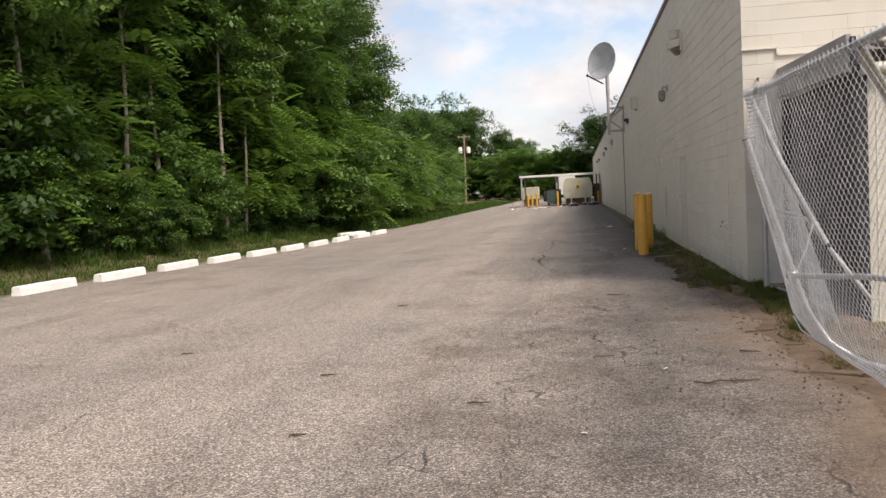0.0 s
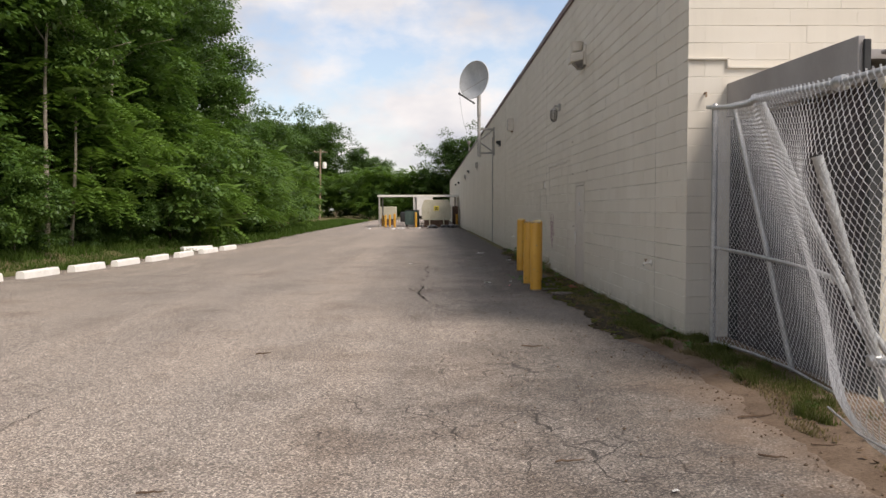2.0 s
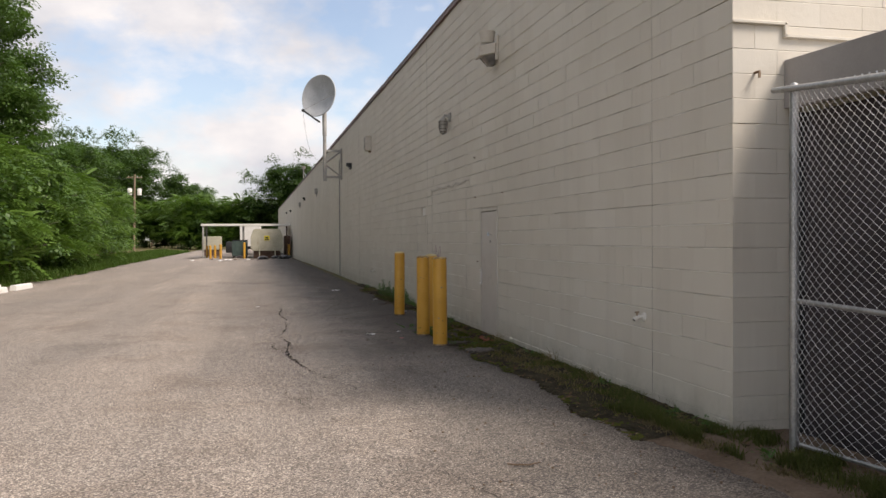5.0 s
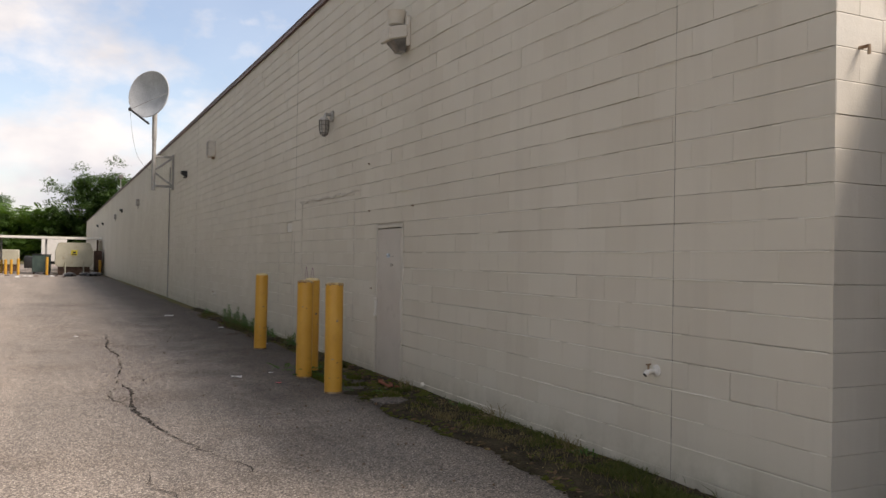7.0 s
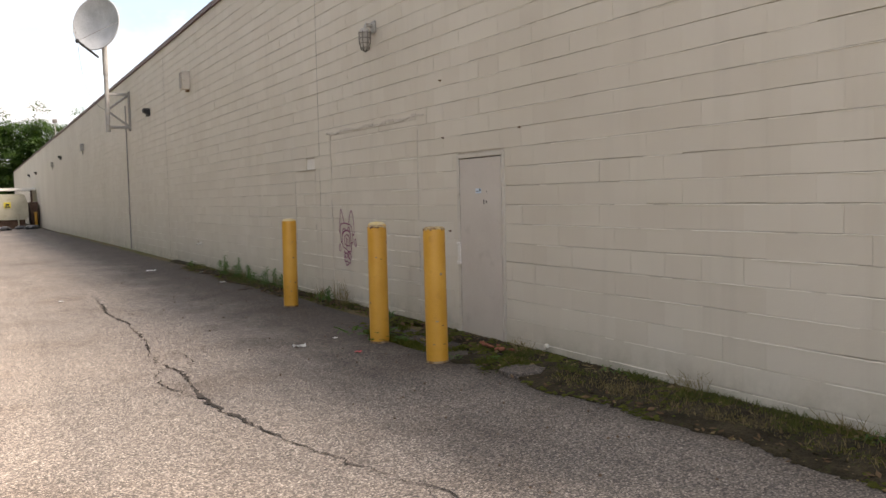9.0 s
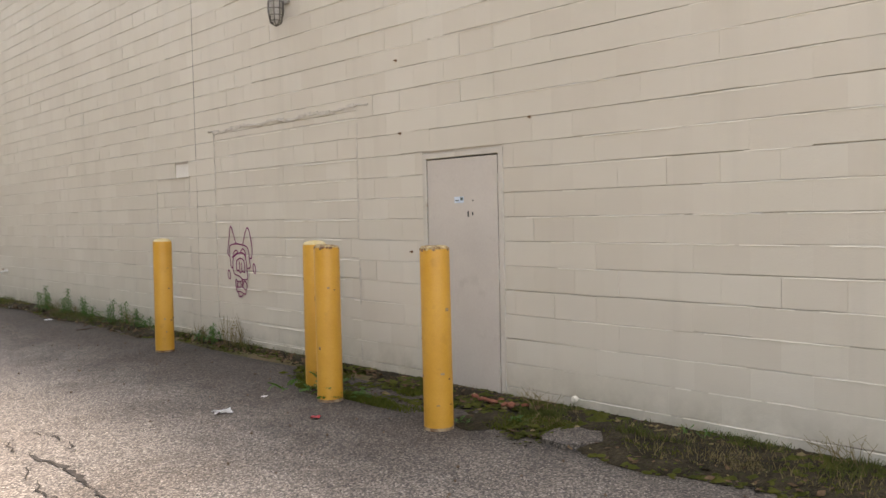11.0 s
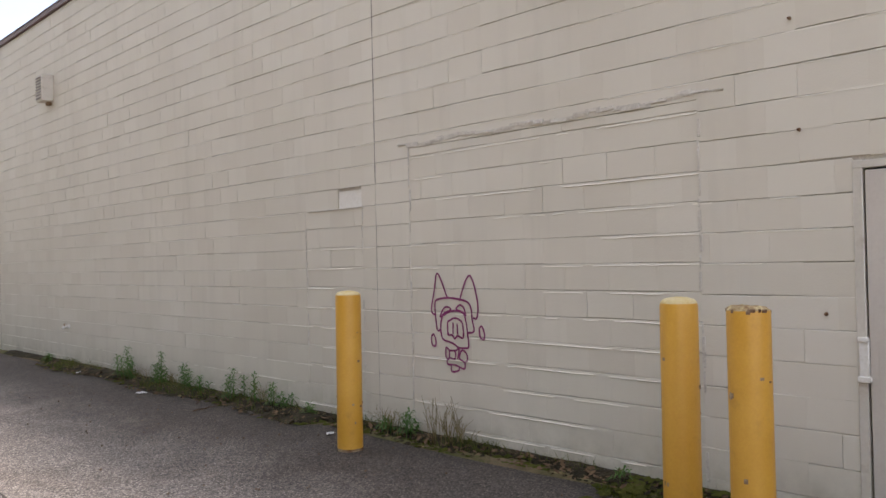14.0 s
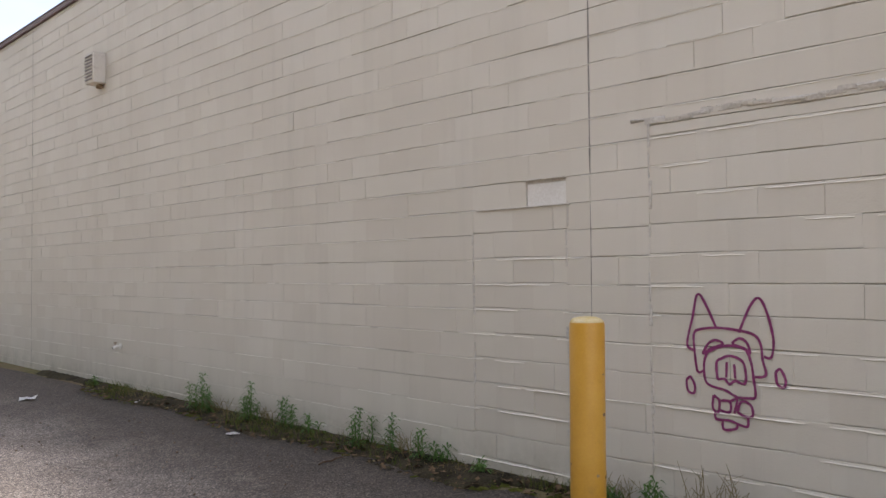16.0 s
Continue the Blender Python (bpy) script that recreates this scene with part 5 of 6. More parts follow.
    for x in (-1.0, 1.0):
        bm = bmesh.new()
        lathe(bm, [(0.2, -0.13), (0.45, -0.12), (0.48, 0.0), (0.45, 0.12), (0.2, 0.13)], 20, (x, -1.2, 0.48), Matrix.Rotation(radians(90), 3, "Y"))
        wheel = part("wheel", bm, BLACK, tr)
        bm = bmesh.new()
        lathe(bm, [(0.12, -0.14), (0.2, -0.10), (0.2, 0.10), (0.12, 0.14)], 14, (x, -1.2, 0.48), Matrix.Rotation(radians(90), 3, "Y"))
        part("hub", bm, STEEL, wheel)
        bm = bmesh.new()
        tube(bm, [(x, 2.2, 0.0), (x, 2.2, 0.75)], 0.06, 8)
        part("landing_leg", bm, STEEL, tr)
    for x, y, s in ((-5.0, 90.2, 1.25), (-4.6, 91.2, 1.25), (-3.95, 88.0, 1.35), (-1.75, 87.6, 1.5), (2.45, 88.2, 1.25), (-5.6, 96.0, 1.2)):
        b = empty_thing("bollard", pose(x, y, gz(x, y)), "yellow painted steel bollard guarding the canopy", "bollard", "bollards at the canopy")
        bm = bmesh.new()
        lathe(bm, [(0.115, -0.1), (0.115, s), (0.08, s + 0.03), (0.01, s + 0.04)], 16)
        part("pipe", bm, YELLOW, b)
    rnd = random.Random(4)
    for i in range(9):
        x, y = -0.6 + rnd.random() * 2.8, 82.3 + rnd.random() * 2.6
        bm = bmesh.new()
        bmesh.ops.create_icosphere(bm, subdivisions=2, radius=0.36)
        for v in bm.verts:
            k = 1 + 0.35 * noise.noise(v.co * 4 + Vector((i * 7, 0, 0)))
            v.co = Vector((v.co.x * 1.4 * k, v.co.y * k, max(-0.12, v.co.z * 0.55 * k)))
        bm.transform(pose(x, y, gz(x, y) + 0.115, 0, 0, rnd.random() * 180))
        tagged(link_bm("rubbish_bag", bm, BAGS if i != 4 else PAPER, True), "slumped rubbish bag dumped on the asphalt", "rubbish", "dumped rubbish")
    for i in range(10):
        x, y = -6.5 + rnd.random() * 6.0, 78 + rnd.random() * 9
        bm = bmesh.new()
        bmesh.ops.create_icosphere(bm, subdivisions=1, radius=0.14)
        for v in bm.verts:
            v.co = Vector((v.co.x * 1.6, v.co.y, max(-0.03, v.co.z * 0.4)))
        bm.transform(pose(x, y, gz(x, y) + 0.028, 0, 0, rnd.random() * 180))
        tagged(link_bm("litter", bm, PAPER if i % 3 else RUSTY, True), "scrap of rubbish on the asphalt", "litter", "scattered rubbish")


build_far_yard()


def utility_pole(x, y, h, drums):
    z = gz(x, y)
    ob = empty_thing("utility_pole", pose(x, y, z, 1.0, 1.2), "weathered wooden utility pole" + (" with two transformer drums" if drums else ""), "utility pole", "utility poles")
    bm = bmesh.new()
    tube(bm, [(0, 0, -0.3), (0, 0, h)], [0.21, 0.14], 12)
    part("mast", bm, WOODPOLE, ob)
    bm = bmesh.new()
    box(bm, (0, 0, h - 0.5), (2.4, 0.12, 0.14), 0.01)
    crossarm = part("crossarm", bm, WOODPOLE, ob)
    for k in (-1.0, -0.4, 0.4, 1.0):
        bm = bmesh.new()
        lathe(bm, [(0.03, h - 0.43), (0.06, h - 0.36), (0.03, h - 0.28)], 8, (k, 0, 0))
        part("insulator", bm, PALE_BLOCK, crossarm)
    if drums:
        for s in (-0.75, 0.75):
            bm = bmesh.new()
            lathe(bm, [(0.30, h - 3.4), (0.36, h - 3.35), (0.36, h - 2.4), (0.28, h - 2.3), (0.05, h - 2.25)], 14, (s, 0, 0))
            part("transformer", bm, PALE_BLOCK, ob, "pale grey transformer drum")


utility_pole(-19.9, 150, 12.4, True)
utility_pole(-22.7, 200, 9.6, False)
utility_pole(-21.6, 242, 9.4, False)


def build_lines():
    bm = bmesh.new()
    ends = [(-22.0, 60, 11.5), (-19.9, 150, 11.9), (-22.7, 200, 9.1), (-21.6, 242, 8.9)]
    for dx in (-1.0, 1.0):
        for a, b in zip(ends, ends[1:]):
            pts = []
            for k in range(13):
                f = k / 12
                p = Vector(a).lerp(Vector(b), f)
                pts.append(p + Vector((dx, 0, -1.6 * math.sin(math.pi * f))))
            tube(bm, pts, 0.016, 4, False)
    tagged(link_bm("power_lines", bm, BLACK), "thin sagging power lines between the poles", "cable")


build_lines()


# ---- plants ----
def frond_template(pairs, length, width, droop, rnd):
    """A drooping compound leaf: separate leaflet quads along a stalk that grows in +y."""
    quads = []
    for i in range(pairs):
        f = (i + 0.6) / pairs
        y, z = length * f, -droop * f * f
        w = width * (1.0 - 0.55 * abs(f - 0.45))
        for s in (-1, 1):
            tip = np.array([s * w, y + w * 0.28, z - w * 0.30])
            root = np.array([s * 0.01, y, z])
            side = np.array([0.0, w * 0.24, 0.02])
            mid = root + (tip - root) * 0.45
            quads.append([root, mid - side, tip, mid + side])
    return np.array(quads)


def simple_template(n, size, rnd):
    """A spray of broad single leaves."""
    quads = []
    for i in range(n):
        a = rnd.random() * 6.283
        r = size * (0.3 + rnd.random() * 1.2)
        c = np.array([r * math.cos(a), r * math.sin(a), rnd.gauss(0, size * 0.4)])
        d = np.array([math.cos(a), math.sin(a), -0.35 + rnd.gauss(0, 0.3)])
        s = np.array([-math.sin(a), math.cos(a), rnd.gauss(0, 0.3)])
        l = size * (0.55 + rnd.random() * 0.5)
        quads.append([c, c + d * l * 0.5 - s * l * 0.33, c + d * l, c + d * l * 0.5 + s * l * 0.33])
    return np.array(quads)


def scatter(templates, places, rs):
    """Copies of leaf templates at (x, y, z, scale, yaw, pitch), as one array of quads."""
    out = []
    for p in places:
        t = templates[rs.randint(len(templates))]
        ca, sa, cb, sb = math.cos(p[4]), math.sin(p[4]), math.cos(p[5]), math.sin(p[5])
        rx = np.array([[1, 0, 0], [0, cb, -sb], [0, sb, cb]])
        rz = np.array([[ca, -sa, 0], [sa, ca, 0], [0, 0, 1]])
        out.append((t.reshape(-1, 3) * p[3]) @ (rz @ rx).T + np.array(p[:3]))
    return np.concatenate(out)


def tree_meshes(seed, h, spread, low, clumps, per, templates, leaf, bark, name):
    """Trunk with limbs, and a ragged crown of leaf clumps round the limb ends. Returns two meshes."""
    rnd, rs = random.Random(seed), np.random.RandomState(seed)
    bm = bmesh.new()
    lean = (rnd.gauss(0, 0.035), rnd.gauss(0, 0.035))
    pts = [Vector((lean[0] * h * f + 0.18 * math.sin(f * 5 + seed), lean[1] * h * f + 0.15 * math.cos(f * 4 + seed) - 0.15, h * f * 0.93 - 0.15)) for f in np.linspace(0, 1, 9)]
    r0 = 0.0065 * h + 0.02
    tube(bm, pts, [r0 * (1.25 if i == 0 else 1 - 0.85 * i / 8) for i in range(9)], 9)
    tips = []
    limbs = 13
    for i in range(limbs):
        f = low + (0.97 - low) * (i + rnd.random() * 0.6) / limbs
        k = f * 8
        a = pts[int(k)].lerp(pts[min(int(k) + 1, 8)], k - int(k))
        ang = i * 2.4 + rnd.random()
        reach = spread * (1.15 - 0.75 * abs(f - 0.5)) * (0.55 + 0.6 * rnd.random())
        up = reach * (0.25 + 0.5 * rnd.random())
        b = a + Vector((math.cos(ang) * reach, math.sin(ang) * reach, up))
        mid = a.lerp(b, 0.5) + Vector((0, 0, reach * 0.12))
        tube(bm, [a, mid, b], [r0 * 0.34 * (1.1 - f), r0 * 0.22 * (1.1 - f), 0.012], 6)
        tips += [b, mid, a.lerp(b, 0.78) + Vector((rnd.gauss(0, 0.5), rnd.gauss(0, 0.5), rnd.gauss(0, 0.4)))]
    tips.append(pts[-1])
    me_t = bpy.data.meshes.new("trunk")
    bmesh.ops.recalc_face_normals(bm, faces=bm.faces)
    bm.to_mesh(me_t)
    bm.free()
    for f in me_t.polygons:
        f.use_smooth = True
    me_t.materials.append(bark)
    places = []
    for c in range(clumps):
        t = tips[rnd.randrange(len(tips))]
        if name in ("i", "j"):
            q = rnd.random()
            t = t - Vector((t.x * 0.6 * q, t.y * 0.6 * q, 0.14 * h * q))
        ctr = t + Vector((rnd.gauss(0, spread * 0.20), rnd.gauss(0, spread * 0.20), rnd.gauss(0, spread * 0.22)))
        size = spread * (0.15 + 0.15 * rnd.random())
        for q in range(per):
            d = Vector((rnd.gauss(0, 1), rnd.gauss(0, 1), abs(rnd.gauss(0, 0.8)) - 0.25))
            d = d.normalized() * size * (0.65 + 0.5 * rnd.random())
            p = ctr + Vector((d.x * 1.1, d.y * 1.1, d.z * 0.95))
            if p.z < 0.25:
                continue
            yaw = math.atan2(-d.x, d.y) + rnd.gauss(0, 0.35)
            places.append((p.x, p.y, p.z, 0.75 + 0.5 * rnd.random(), yaw, -0.1 + rnd.gauss(0, 0.35)))
    v = scatter(templates, places, rs)
    return me_t, quads_mesh("crown", v, len(v) // 4, leaf)


TR, TS = random.Random(77), np.random.RandomState(77)
FRONDS = [frond_template(5, 0.80, 0.30, d, TR) for d in (0.15, 0.28, 0.4)]
BIGFRONDS = [frond_template(6, 1.0, 0.36, d, TR) for d in (0.25, 0.42, 0.6)]
SPRAYS = [simple_template(9, 0.24, TR) for _ in range(5)]
FARSPRAYS = [simple_template(7, 0.36, TR) for _ in range(5)]


def place_tree(meshes, m, label, group, s=1.0, name="tree"):
    ob = empty_thing(name, m, label, "tree", group)
    for n, me in zip(("trunk", "crown"), meshes):
        p = new(n, me)
        p.parent = ob
        p.scale = (s, s, s)
    return ob


def build_woods():
    rnd = random.Random(8)
    tall = [tree_meshes(101, 15, 4.2, 0.25, 78, 36, FRONDS, LEAF_A, BARK, "a"),
            tree_meshes(102, 17, 4.0, 0.42, 72, 38, SPRAYS, LEAF_C, PALE_BARK, "b"),
            tree_meshes(103, 14, 4.4, 0.18, 80, 32, BIGFRONDS, LEAF_A, BARK, "c"),
            tree_meshes(104, 16, 4.2, 0.2, 80, 38, SPRAYS, LEAF_A, BARK, "d")]
    slim = tree_meshes(131, 13, 2.6, 0.62, 40, 34, SPRAYS, LEAF_A, PALE_BARK, "s")
    under = [tree_meshes(111, 5.5, 2.3, 0.08, 48, 20, FRONDS, LEAF_B, BARK, "e"),
             tree_meshes(112, 4.6, 2.4, 0.06, 50, 24, SPRAYS, LEAF_A, BARK, "f"),
             tree_meshes(113, 6.5, 2.6, 0.08, 50, 20, BIGFRONDS, LEAF_B, BARK, "g"),
             tree_meshes(114, 3.2, 2.0, 0.04, 44, 24, SPRAYS, LEAF_C, BARK, "h")]
    labels = ("tall green tree with feathery compound leaves", "tall slim tree with pale bark and dark leaves", "broad green tree with long drooping leaves", "tall leafy tree with dense green crown")
    y = 15.0
    i = 0
    while y < 54:
        x = -17.6 + rnd.gauss(0, 0.9)
        k = (i * 3 + rnd.randrange(2)) % 4
        place_tree(tall[k], pose(x, y, gz(x, y) - 0.05, 0, 0, rnd.random() * 360), labels[k], "front row of the woods", 0.85 + 0.3 * rnd.random())
        y += 4.6 + rnd.random() * 1.6
        i += 1
    for row, (x0, ya, yb, step) in enumerate(((-23.5, 24, 75, 5.6), (-30, 34, 90, 6.5))):
        y = ya
        while y < yb:
            x = x0 + rnd.gauss(0, 1.2)
            k = rnd.randrange(4)
            place_tree(tall[k], pose(x, y, gz(x, y) - 0.05, 0, 0, rnd.random() * 360), labels[k], "deeper rows of the woods", 0.95 + 0.35 * rnd.random())
            y += step + rnd.random() * 1.5
    ul = ("bright green sapling with drooping compound leaves", "dense leafy shrub at the wood's edge", "tall bright shrub with long fronds", "low dark green bush")
    y = 14.0
    while y < 70:
        x = -14.9 - rnd.random() * 1.4
        k = rnd.randrange(4)
        place_tree(under[k], pose(x, y, gz(x, y) - 0.05, 0, 0, rnd.random() * 360), ul[k], "undergrowth along the woods", 0.75 + 0.4 * rnd.random(), "shrub")
        y += 2.0 + rnd.random() * 1.0
    y = 20.0
    while y < 72:
        x = -19.5 - rnd.random() * 2.5
        k = rnd.randrange(4)
        place_tree(under[k], pose(x, y, gz(x, y) - 0.05, 0, 0, rnd.random() * 360), ul[k], "undergrowth inside the woods", 1.0 + 0.5 * rnd.random(), "shrub")
        y += 2.6 + rnd.random() * 1.3
    for x, y, h in ((-14.3, 33.0, 1.0), (-14.0, 34.6, 0.8), (-14.4, 25.6, 1.0), (-14.2, 21.0, 0.95), (-15.0, 29.5, 1.05), (-14.8, 41.0, 1.0)):
        place_tree(slim, pose(x, y, gz(x, y) - 0.05, 0, 0, y * 40), "slim bare-stemmed tree with pale bark", "slim trees at the wood's edge", h)
    y = 13.0
    while y < 44:
        x = -13.6 - rnd.random() * 1.2
        place_tree(under[3 if rnd.random() < 0.6 else 1], pose(x, y, gz(x, y) - 0.05, 0, 0, rnd.random() * 360), "low tangled greenery on the bank", "greenery on the bank", 0.3 + 0.25 * rnd.random(), "bush")
        y += 1.3 + rnd.random()
    for i in range(16):
        x, y = -19 + i * 1.9, 236 + rnd.random() * 8
        place_tree(under[i % 4], pose(x, y, gz(x, y) - 0.05, 0, 0, rnd.random() * 360), ul[i % 4], "bushes at the end of the road", 1.2 + 0.5 * rnd.random(), "shrub")
    edge = tree_meshes(105, 16, 3.9, 0.08, 150, 44, SPRAYS, LEAF_A, BARK, "k")
    for x, y, s, a in ((-17.3, 56.5, 1.0, 40), (-18.6, 63.0, 1.02, 160), (-20.4, 70.5, 0.86, 280), (-22.0, 61.0, 1.12, 75), (-23.0, 79.0, 0.72, 200)):
        place_tree(edge, pose(x, y, gz(x, y) - 0.05, 0, 0, a), "dense leafy tree at the end of the woods", "front row of the woods", s)
    for i in range(15):
        x, y = -21 + i * 2.0 + rnd.gauss(0, 0.4), 173 + rnd.random() * 7 + (8 if i < 4 else 0)
        place_tree(under[(i * 3) % 4], pose(x, y, gz(x, y) - 0.05, 0, 0, rnd.random() * 360), ul[(i * 3) % 4], "bushes at the end of the road", 1.3 + 0.5 * rnd.random(), "shrub")
    # the bushes that close in on the lot past the wheel stops
    for x, y, k, s in ((-13.6, 45, 1, 1.15), (-14.2, 48, 2, 1.0), (-13.4, 51, 0, 1.0), (-13.8, 55, 1, 1.1), (-13.2, 60, 2, 0.9), (-13.6, 66, 0, 1.0), (-14.0, 73, 1, 1.0), (-14.4, 81, 0, 1.0), (-15, 90, 2, 0.9), (-16.5, 101, 1, 1.1), (-18, 113, 0, 1.0), (-20.5, 128, 2, 0.8), (-19, 122, 3, 0.7), (-22.5, 144, 1, 0.9)):
        place_tree(under[k], pose(x, y, gz(x, y) - 0.05, 0, 0, rnd.random() * 360), ul[k], "bushes along the far verge", s, "shrub")
    far = [tree_meshes(121, 15, 4.6, 0.10, 120, 34, FARSPRAYS, LEAF_C, BARK, "i"), tree_meshes(122, 18, 4.6, 0.16, 120, 34, FARSPRAYS, LEAF_A, BARK, "j")]
    fl = ("distant dark green tree with rounded crown", "distant tall tree with ragged crown")
    y = 76.0
    while y < 235:
        for x0 in (-28, -37):
            x = x0 - (y - 76) * 0.02 + rnd.gauss(0, 1.6)
            k = rnd.randrange(2)
            if y < 150 and (x0 == -28 or -0.235 < (x + 1) / (y - 8)):
                continue
            place_tree(far[k], pose(x, y + rnd.gauss(0, 2), gz(x, y) - 0.05, 0, 0, rnd.random() * 360), fl[k], "trees along the far road", (0.9 + 0.48 * max(0.0, y - 150) / 85 + 0.16 * rnd.random()) * (1.0 if k else 1.15))
        y += 8.5
    for i in range(26):
        x = -26 + i * 3.4 + rnd.gauss(0, 1)
        y = 250 + rnd.random() * 40
        k = rnd.randrange(2)
        place_tree(far[k], pose(x, y, gz(x, y) - 0.05, 0, 0, rnd.random() * 360), fl[k], "trees at the end of the road", max(0.72, 1.34 - 0.033 * (x + 26) + rnd.gauss(0, 0.06)) * (1.0 if k else 1.15))
    for x, y, s in ((3.0, 172, 1.08), (8.0, 166, 1.1), (13, 170, 1.1)):
        place_tree(far[0], pose(x, y, gz(x, y) - 0.05, 0, 0, rnd.random() * 360), fl[0], "trees behind the building", s)


build_woods()


def blades(name, spots, mat, hmin, hmax, width, seed, label):
    """Grass: many thin bent blades, as one mesh."""
    rs = np.random.RandomState(seed)
    n = len(spots)
    base = np.array(spots)
    h = hmin + (hmax - hmin) * rs.rand(n) ** 1.5
    a = rs.rand(n) * 6.283
    lean = rs.normal(0, 0.45, (n, 2)) * h[:, None]
    side = np.stack([np.cos(a), np.sin(a), np.zeros(n)], 1) * (width * (0.6 + 0.8 * rs.rand(n)))[:, None]
    top = base + np.concatenate([lean, h[:, None]], 1)
    mid = base + np.concatenate([lean * 0.35, h[:, None] * 0.6], 1)
    v = np.stack([base - side, base + side, mid + side * 0.7, mid - side * 0.7, mid - side * 0.7, mid + side * 0.7, top + side * 0.1, top - side * 0.1], 1).reshape(-1, 3)
    me = quads_mesh(name, v, 2 * n, mat)
    return tagged(new(name, me), label, "grass", kind="stuff")


def build_grass():
    rs = np.random.RandomState(3)

    def strip(n, xf, y0, y1, thin=0.0, freq=1.0):
        out = []
        while len(out) < n:
            y = y0 + (y1 - y0) * rs.rand()
            a, b = xf(y)
            x = a + (b - a) * rs.rand()
            if noise.noise(Vector((x * 2.2 * freq, y * 1.3 * freq, 5))) < thin * 2 - 1 + rs.rand() * 0.5:
                continue
            lift = 0.03 * smooth01((x - right_edge(y)) / 0.25) if x > 1.5 else -0.01
            out.append((x, y, gz(x, y) + lift))
        return out

    wall_side = lambda y: (right_edge(y) - 0.05, WALL_X - 0.01)
    verge = lambda y: (right_edge(y) + 0.07, WALL_X - 0.01)
    foot = lambda y: (WALL_X - 0.38, WALL_X - 0.01)
    blades("verge_grass", strip(9000, foot, 12.8, 19.3, 0.48, 1.2), GRASS, 0.015, 0.085, 0.004, 1, "short green grass along the foot of the wall")
    blades("verge_litter", strip(17000, verge, 12.8, 19.4, 0.50, 0.8), DRY, 0.008, 0.035, 0.007, 21, "withered brown leaves and stalks along the wall")
    blades("verge_straw", strip(9000, verge, 12.8, 33.0, 0.30), STRAW, 0.015, 0.08, 0.003, 2, "dry straw along the foot of the wall")
    blades("corner_grass", strip(8000, lambda y: (right_edge(y) + 0.16, 2.98), 8.6, 14.0, 0.56, 2.2), GRASS, 0.015, 0.13, 0.004, 3, "green tufts at the foot of the fence")
    blades("fence_grass", strip(6000, lambda y: (2.60 + 0.05 * math.sin(y * 2.1), 3.0), 9.0, 13.0, 0.34, 1.6), GRASS, 0.012, 0.085, 0.004, 33, "thin grass between dirt and fence")
    blades("fence_straw", strip(6000, lambda y: (right_edge(y) + 0.1, 3.05), 7.0, 13.5, 0.46, 1.1), DRY, 0.01, 0.05, 0.006, 31, "withered stalks at the foot of the fence")
    blades("door_grass", strip(13000, lambda y: (1.92, 2.79), 18.3, 22.0, 0.5, 1.5), MOSS, 0.012, 0.05, 0.004, 4, "moss and thin grass round the bollards")
    blades("far_wall_grass", strip(2500, wall_side, 21.5, 34.0, 0.45), GRASS, 0.02, 0.14, 0.004, 5, "sparse grass under the wall")
    blades("verge_moss", strip(26000, verge, 12.8, 19.4, 0.42, 0.9), MOSS, 0.006, 0.028, 0.007, 9, "low olive moss along the foot of the wall")
    blades("wall_moss", strip(9000, wall_side, 19.4, 33.5, 0.42, 1.5), MOSS, 0.005, 0.022, 0.006, 10, "thin moss along the foot of the wall")
    left = lambda y: (left_edge(y) - 4.8, left_edge(y) - 0.05)
    blades("bank_grass", strip(34000, left, 12.0, 46.0, 0.15, 0.4), LUSH, 0.05, 0.20, 0.010, 6, "grassy bank between wheel stops and woods")
    blades("bank_weeds", strip(16000, lambda y: (left_edge(y) - 5.5, left_edge(y) - 1.9), 12.0, 48.0, 0.2, 0.4), LUSH, 0.12, 0.42, 0.016, 7, "tall weeds in front of the woods")
    blades("far_verge", strip(16000, lambda y: (left_edge(y) - 4.5, left_edge(y) + 0.1), 45.0, 150.0, 0.15, 0.3), LUSH, 0.10, 0.5, 0.03, 8, "long grass along the far verge")


build_grass()


def ragged_strip(y0, y1, edge, far, lift, seed):
    """A mound of soil with an uneven, broken edge that thins out over the paving."""
    verts, faces = [], []
    ys = list(np.arange(y0, y1, 0.06))
    m = 9
    for y in ys:
        n1 = noise.noise(Vector((y * 1.1, seed, 0.0))) * 0.13 + noise.noise(Vector((y * 4.3, seed, 4.0))) * 0.07 + noise.noise(Vector((y * 13.0, seed, 8.0))) * 0.035
        a = edge(y) + n1
        for i in range(m + 1):
            f = i / m
            x = a + (far - a) * f
            rise = -0.012 + 0.022 * smooth01(f * 6) + lift * smooth01(f * 1.4)
            verts.append((x, y, gz(x, y) + rise + 0.012 * smooth01(f * 4) * noise.noise(Vector((x * 9, y * 9, seed)))))
    for j in range(len(ys) - 1):
        for i in range(m):
            k = j * (m + 1) + i
            faces.append((k, k + 1, k + m + 2, k + m + 1))
    return verts, faces


